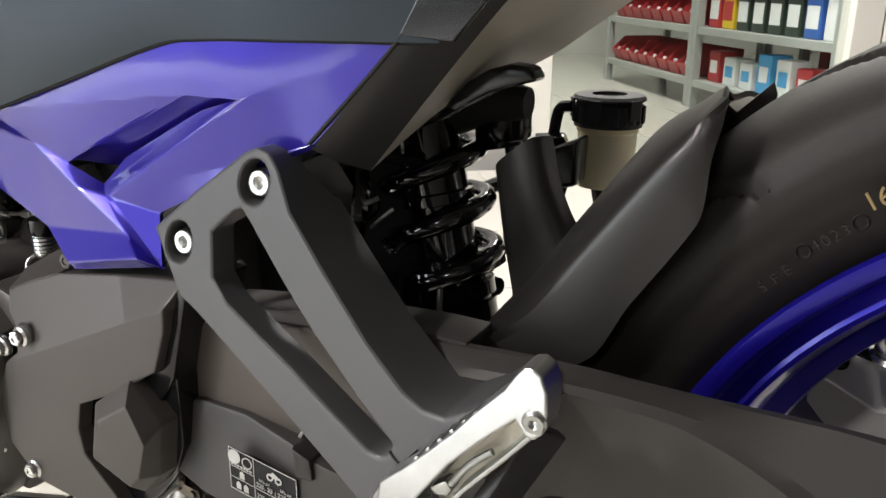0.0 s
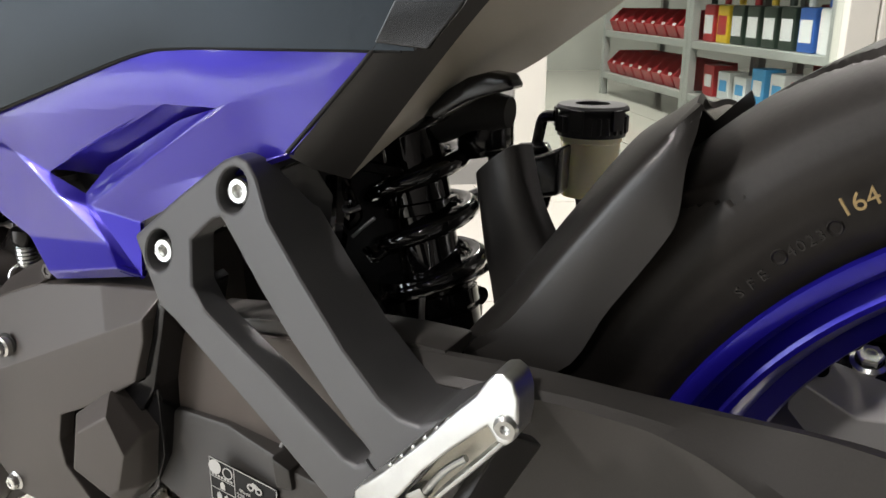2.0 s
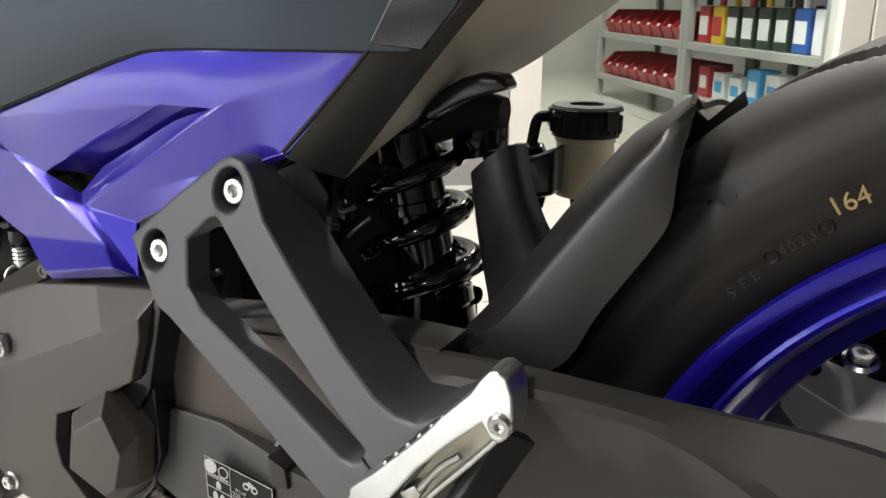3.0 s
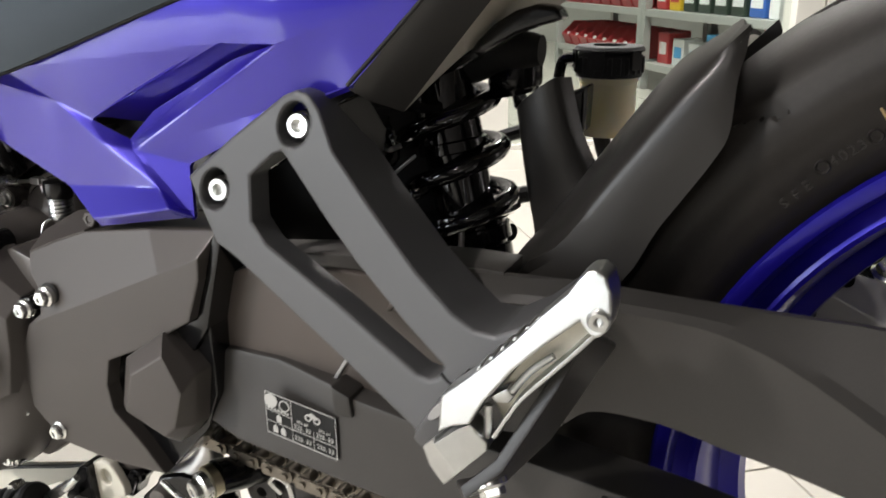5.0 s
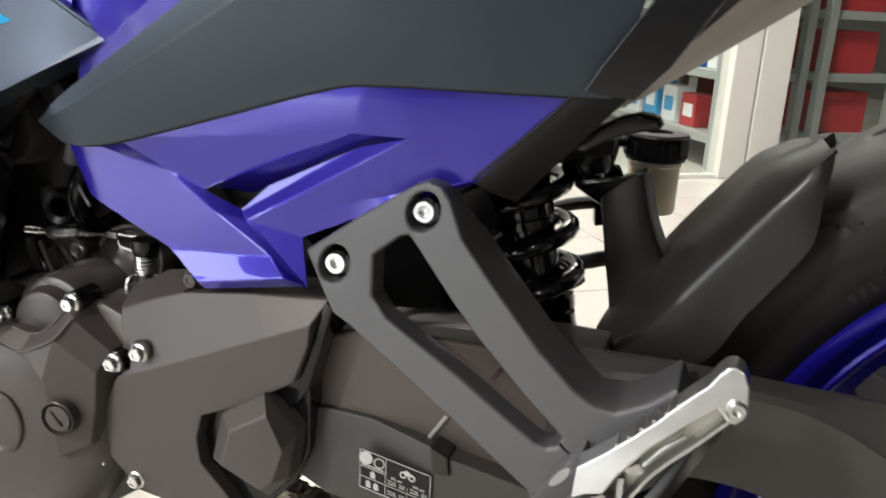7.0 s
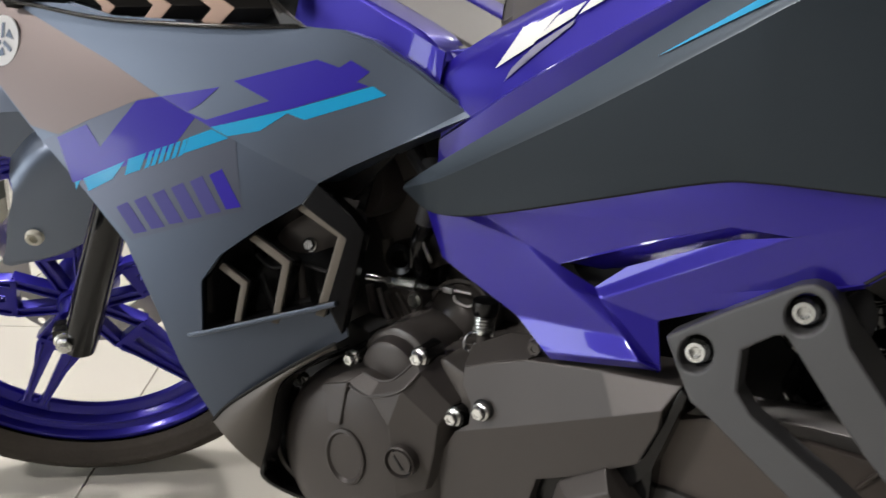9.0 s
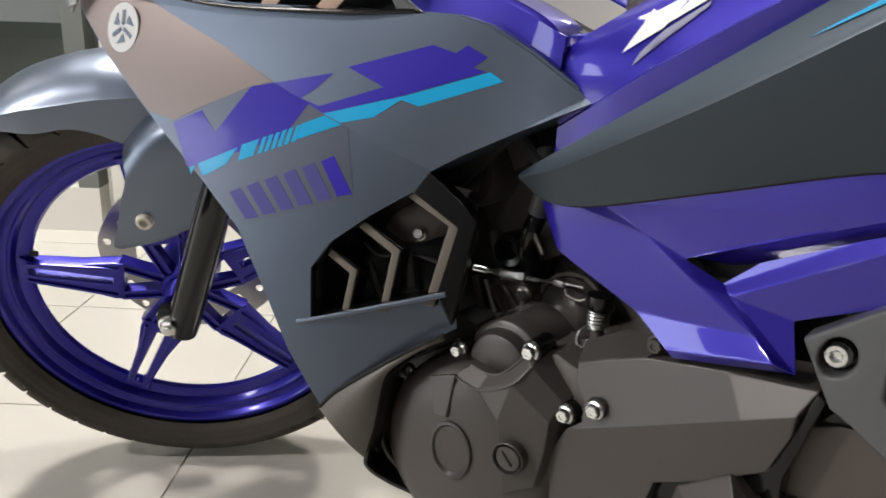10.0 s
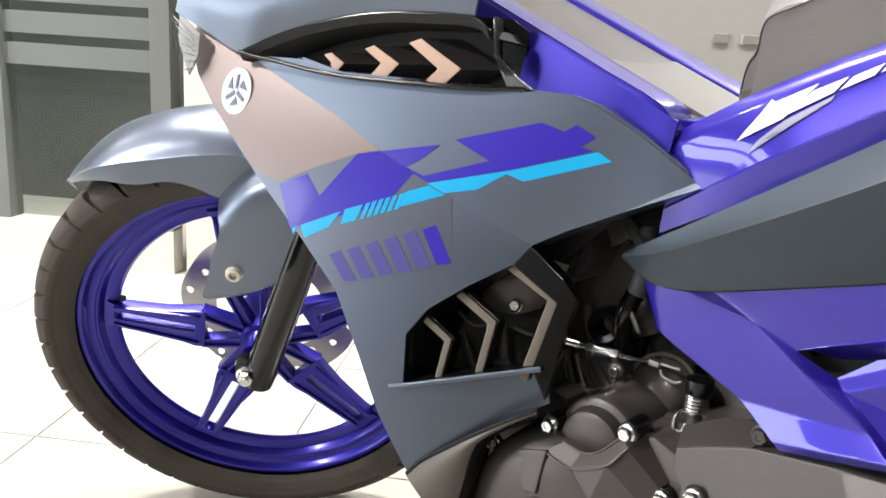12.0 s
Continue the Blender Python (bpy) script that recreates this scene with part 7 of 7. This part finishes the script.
part("linkage_boss", turned([(0.0, -0.006), (0.0075, -0.005), (0.009, -0.001), (0.009, 0.006)], 24, Matrix.Translation((0.7065, -0.0905, 0.2480))), ECASE, lever)
plate = part("stand_plate", slab([(0.750, 0.262), (0.775, 0.285), (0.80, 0.290), (0.835, 0.280), (0.855, 0.255), (0.85, 0.235), (0.80, 0.225), (0.765, 0.235)], -0.060, 0.006, 0.002), ARM, bike, "dark stand bracket plate")
part("plate_boss", turned([(0.004, -0.004), (0.012, -0.004), (0.012, 0.004), (0.004, 0.004)], 24, Matrix.Translation((0.775, -0.064, 0.256)), closed=True), ARM, plate)
part("plate_boss", turned([(0.007, -0.006), (0.011, -0.006), (0.011, 0.004), (0.007, 0.004)], 24, Matrix.Translation((0.812, -0.068, 0.248)), closed=True), ZINC, plate)
part("stand_hook", tube([(0.793, -0.07, 0.262), (0.788, -0.074, 0.272), (0.795, -0.076, 0.279), (0.803, -0.074, 0.272), (0.803, -0.07, 0.245), (0.798, -0.07, 0.215)], 0.0022, 10, 5), ZINC, plate)
part("stand_leg", tube([(0.84, -0.06, 0.255), (0.835, -0.065, 0.22), (0.82, -0.08, 0.12), (0.80, -0.11, 0.012)], 0.012, 14, 5), BLACK, bike, "black centre stand leg")
part("stand_leg", tube([(0.84, 0.06, 0.255), (0.835, 0.065, 0.22), (0.82, 0.08, 0.12), (0.80, 0.11, 0.012)], 0.012, 14, 5), BLACK, bike, "black centre stand leg")
part("stand_foot", tube([(0.785, -0.112, 0.009), (0.83, -0.112, 0.009)], 0.009, 12, 2), BLACK, bike)
part("stand_foot", tube([(0.785, 0.112, 0.009), (0.83, 0.112, 0.009)], 0.009, 12, 2), BLACK, bike)
# ---- the room ----
def room_box(name, a0, a1, b0, b1, z0, z1, mat, parent=None, label="", cat="", kind="", bev=0.0):
    bm = box((a0 + a1) / 2, (b0 + b1) / 2, (z0 + z1) / 2, a1 - a0, b1 - b0, z1 - z0, bev, ROOM_M)
    ob = part(name, bm, mat, parent, smooth=0)
    return tagged(ob, label, cat, "", kind)


floor = room_box("floor", -6, 6, -5, 6, -0.10, -0.003, GROUT, None, "white square floor tiles with thin grey joints", "floor", "structure")
# ceiling out of view, coloured dark to weaken fill light from above
room_box("ceiling", -6, 6, -5, 6, 3.0, 3.1, CEIL, None, "unseen dark grey ceiling that keeps bounce light low", "ceiling", "structure")
# unseen walls that close the room, dark so that they reflect little
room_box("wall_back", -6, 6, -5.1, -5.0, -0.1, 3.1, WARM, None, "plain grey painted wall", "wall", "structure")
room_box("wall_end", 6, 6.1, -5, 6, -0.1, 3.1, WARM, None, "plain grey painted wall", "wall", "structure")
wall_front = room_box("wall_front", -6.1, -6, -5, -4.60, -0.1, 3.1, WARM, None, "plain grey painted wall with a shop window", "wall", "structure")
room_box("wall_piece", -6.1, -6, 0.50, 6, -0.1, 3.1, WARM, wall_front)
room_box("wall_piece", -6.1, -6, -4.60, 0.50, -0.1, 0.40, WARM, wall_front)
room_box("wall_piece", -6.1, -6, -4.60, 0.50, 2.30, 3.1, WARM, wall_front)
window_2 = room_box("window_2", -6.06, -6.0, -4.60, 0.50, 1.30, 1.55, FRAME, None, "white framed shop window", "window", "structure")
for b0, b1, z0, z1 in ((-4.60, -4.55, 0.40, 2.30), (0.45, 0.50, 0.40, 2.30), (-4.55, 0.45, 0.40, 0.45), (-4.55, 0.45, 2.25, 2.30)):
    room_box("window_frame", -6.06, -6.0, b0, b1, z0, z1, FRAME, window_2)
# unseen white sheet, its pale colour standing for the daylight outside
room_box("backdrop", -6.6, -6.58, -5.0, 1.8, -0.1, 3.1, PAPER, None, "white sheet standing for daylight outside the shop window", "backdrop", "structure")
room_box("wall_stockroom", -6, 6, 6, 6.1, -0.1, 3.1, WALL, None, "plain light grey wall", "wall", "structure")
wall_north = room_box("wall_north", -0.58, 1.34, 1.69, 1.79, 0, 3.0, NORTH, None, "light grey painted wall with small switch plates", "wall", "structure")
room_box("wall_return", -0.585, -0.48, 1.10, 1.69, 0, 3.0, FRAME, None, "white painted wall end", "wall", "structure")
for a, w, edge in ((0.842, 0.048, 0.0015), (0.922, 0.080, 0.007)):
    sw = room_box("switch_plate", a, a + w, 1.684, 1.69, 0.710, 0.738, SHELF, None, "small grey switch plate on the wall", "switch plate")
    room_box("rocker", a + edge, a + w - 0.0015, 1.682, 1.6845, 0.7115, 0.7365, SWITCH, sw)

# glass door with frosted bands
door = room_box("door_1", -2.6, -0.622, 1.10, 1.16, 0.0, 0.12, FRAME, None, "white framed glass door with frosted bands", "door", "structure")
for a0, a1 in ((-2.6, -2.54), (-1.72, -1.66), (-1.135, -1.092), (-0.676, -0.622)):
    room_box("door_stile", a0, a1, 1.10, 1.16, 0.12, 2.9, DOORFRAME, door)
room_box("door_pane", -2.54, -0.66, 1.125, 1.133, 0.12, 2.9, DARK_GLASS, door).visible_shadow = False
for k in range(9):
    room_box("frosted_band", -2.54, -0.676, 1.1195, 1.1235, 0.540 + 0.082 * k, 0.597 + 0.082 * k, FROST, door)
# sheet behind the glass, its dark colour standing for a dim space
room_box("backdrop", -3.2, -0.60, 1.9, 1.92, 0.0, 3.0, NIGHT, None, "dark sheet standing for the dim space behind the glass door", "backdrop", "structure")

# glass partition in front of the stockroom
part_wall = room_box("window_1", 1.45, 2.516, 1.70, 1.74, 0.0, 0.015, FRAME, None, "white framed glass partition", "window", "structure")
for a0, a1 in ((1.343, 1.45), (2.522, 2.636), (2.646, 2.785), (3.9, 4.0)):
    room_box("window_frame", a0, a1, 1.69, 1.77, 0.0, 2.9, FRAME, part_wall, bev=0.004)
room_box("pane", 1.45, 2.516, 1.716, 1.724, 0.015, 2.9, GLASS, part_wall).visible_shadow = False
room_box("pane", 2.80, 3.9, 1.716, 1.724, 0.015, 2.9, GLASS, part_wall).visible_shadow = False

# steel shelving in the stockroom, running away from the glass
def shelf_unit(a, b0, b1, depth, levels, label):
    un = thing("shelf_unit", label, "shelf")
    for b in (b0, b1):
        for aa in (a, a + depth):
            room_box("post", aa - 0.02, aa + 0.02, b - 0.02, b + 0.02, 0, 2.0, SHELF, un, bev=0.002)
    for z in levels:
        room_box("shelf", a - 0.015, a + depth + 0.015, b0, b1, z - 0.035, z, SHELF, un, bev=0.002)
    return un


LEVELS = (0.14, 0.40, 0.66, 0.92, 1.2)
SA = 2.60
shelf_unit(SA, 1.86, 3.02, 0.38, LEVELS, "grey steel shelving with bottles and cartons")
shelf_unit(SA, 3.065, 4.25, 0.38, LEVELS, "grey steel shelving with rows of red bins")
shelf_unit(3.12, 1.90, 2.9, 0.4, LEVELS, "grey steel shelving with red boxes")


def bin_mesh(w, d, h):
    bm = raw([(-d, -w, 0), (d, -w, 0), (d, w, 0), (-d, w, 0), (-d - 0.03, -w, h * 0.45), (-d + 0.05, -w, h), (d, -w, h), (d, w, h), (-d + 0.05, w, h), (-d - 0.03, w, h * 0.45)],
             [(0, 3, 2, 1), (0, 4, 9, 3), (0, 1, 6, 5, 4), (3, 9, 8, 7, 2), (1, 2, 7, 6)])
    bmesh.ops.recalc_face_normals(bm, faces=bm.faces)
    bmesh.ops.solidify(bm, geom=bm.faces[:], thickness=0.004)
    return bm


proto = tagged(part("parts_bin", bin_mesh(0.058, 0.14, 0.14), RED, None, "", 30), "open red plastic parts bin on a steel shelf", "bin", "bins on the shelves")
part("bin_label", box(-0.156, 0, 0.028, 0.002, 0.045, 0.024, 0, Matrix.Rotation(radians(14), 4, "Y")), PAPER, proto)
first = True
for z in (0.14, 0.40, 0.66):
    for k in range(8):
        m = ROOM_M @ pose(SA + 0.17, 3.17 + 0.14 * k, z)
        if first:
            proto.matrix_world, first = m, False
        else:
            copy_thing(proto, m)
for z in (0.14, 0.40, 0.66):
    for k in range(3):
        b = tagged(part("red_box", box(0, 0, 0.09, 0.28, 0.27, 0.18, 0.006), RED, None, "", 30), "red storage box on a steel shelf", "box", "red boxes on the shelves")
        b.matrix_world = ROOM_M @ pose(3.30, 2.08 + 0.31 * k, z)


def bottle(m, mat, capm, h=0.21, w=0.055, d=0.035, label="plastic oil bottle on a steel shelf"):
    bm = box(0, 0, h * 0.42, d * 2, w * 2, h * 0.84, 0.012)
    ob = tagged(part("oil_bottle", bm, mat, None, "", 40), label, "bottle", "bottles on the shelf")
    part("cap", turned([(0, 0), (0.016, 0), (0.016, 0.03), (0, 0.03)], 20, Matrix.Translation((0, w * 0.45, h * 0.85)) @ Matrix.Rotation(radians(90), 4, "X")), capm, ob)
    part("bottle_label", box(-d - 0.0006, 0, h * 0.40, 0.001, w * 1.5, h * 0.42, 0), PAPER if mat is not YELLOW else RED, ob)
    ob.matrix_world = m
    return ob


seq = [(RED, GREENBLK, "red plastic oil bottle on a steel shelf"), (YELLOW, RED, "yellow plastic oil bottle on a steel shelf"), (GREENBLK, YELLOW, "dark plastic oil bottle on a steel shelf"), (GREENBLK, RED, "dark plastic oil bottle on a steel shelf"), (GREENBLK, YELLOW, "dark plastic oil bottle on a steel shelf"), (GREENBLK, GREENBLK, "dark plastic oil bottle on a steel shelf"), (CANBLUE, PAPER, "blue plastic oil bottle on a steel shelf"), (PAPER, CANBLUE, "white plastic bottle on a steel shelf")]
for z in (0.40, 0.66):
    for k, (m1, m2, lb) in enumerate(seq):
        bottle(ROOM_M @ pose(SA + 0.06, 2.92 - 0.137 * k, z), m1, m2, label=lb)
for k, (mt, lb, h) in enumerate(((RED, "red carton on the lowest shelf", 0.15), (PAPER, "white carton on the lowest shelf", 0.13), (PAPER, "white tub on the lowest shelf", 0.12), (LIGHTBLUE, "light blue carton on the lowest shelf", 0.17), (PAPER, "white carton on the lowest shelf", 0.16), (RED, "red canister on the lowest shelf", 0.14))):
    ob = tagged(part("carton", box(0, 0, h / 2, 0.10, 0.11, h, 0.006), mt, None, "", 30), lb, "carton", "cartons on the lowest shelf")
    part("carton_label", box(-0.0508, 0, h * 0.5, 0.001, 0.07, h * 0.4, 0), LIGHTBLUE if mt is PAPER else PAPER, ob)
    ob.matrix_world = ROOM_M @ pose(SA + 0.09, 2.90 - 0.155 * k, 0.14)

# ceiling lamps
for a, b, power in LAMPS:
    here = ROOM_M @ pose(a, b, 2.94, 90, 0, 0)
    lampo = tagged(part("ceiling_lamp", turned([(0.0, 0.06), (0.24, 0.06), (0.25, 0.03), (0.24, 0.0), (0.22, -0.004), (0.215, 0.0)], 40, here), FRAME, None, "", 30), "round white ceiling lamp", "lamp", "ceiling lamps")
    part("diffuser", turned([(0.0, 0.0), (0.214, 0.0), (0.214, 0.010), (0.0, 0.010)], 40, here), LAMP_GLOW, lampo)

# clear plastic wrap lying on the seat
def film_z(u, v):
    """The wrap's folds."""
    w = 0.6 * math.sin(5 * u + 3 * v) + 0.5 * math.sin(9 * u - 7 * v + 1.3) + 0.35 * math.sin(17 * u + 11 * v + 0.7) + 0.25 * math.sin(23 * v - 19 * u + 2.1)
    return 0.010 * (1 - abs(w)) + 0.004 * math.sin(31 * u + 5 * math.sin(13 * v))


NU, NV = 54, 46
pts, faces = [], []
for i in range(NU):
    for j in range(NV):
        u, v = i / (NU - 1), j / (NV - 1)
        droop = 0.030 * max(0, 1 - v / 0.18) ** 2 + 0.006 * max(0, 1 - u / 0.12) ** 2
        pts.append((0.648 + 0.19 * u + 0.006 * math.sin(19 * v), -0.078 + 0.16 * v + 0.005 * math.sin(15 * u), 0.742 + 0.050 * u + film_z(u, v) - droop))
for i in range(NU - 1):
    for j in range(NV - 1):
        a = i * NV + j
        faces.append((a, a + 1, a + NV + 1, a + NV))
tagged(part("plastic_wrap", raw(pts, faces), FILM, None, "", 50), "crumpled clear plastic wrap lying on the seat", "plastic wrap")

# floor tiles, each its own piece: lines cross near the front wheel
T = 0.412
C0 = Vector((-0.456, -0.132, 0))
ca, cb = C0.dot(EA), C0.dot(EB)
tiles = []
for i in range(-12, 14):
    for j in range(-10, 15):
        a, b = ca + (i + 0.5) * T, cb + (j + 0.5) * T
        if -5.9 < a < 5.9 and -4.9 < b < 5.9:
            p = EA * a + EB * b
            tiles.append(((p - Vector((0.2, 0.6, 0))).length, a, b))
tiles.sort()
near, far = tiles[:280], tiles[280:]
bm = box(0, 0, -0.0035, T - 0.0035, T - 0.0035, 0.007, 0.0009)
first_tile = part("tile", bm, TILE, floor, smooth=0)
for k, (dd, a, b) in enumerate(near):
    ob = first_tile if k == 0 else new("tile", first_tile.data)
    ob.parent = floor
    ob.matrix_local = ROOM_M @ pose(a, b, 0)
verts, faces = [], []
h = (T - 0.0035) / 2
for dd, a, b in far:
    n = len(verts)
    for da, db in ((-h, -h), (h, -h), (h, h), (-h, h)):
        p = EA * (a + da) + EB * (b + db)
        verts.append((p.x, p.y, 0.0))
    faces.append((n, n + 1, n + 2, n + 3))
tagged(part("far_tiles", raw(verts, faces), TILE, floor, smooth=0), kind="stuff")
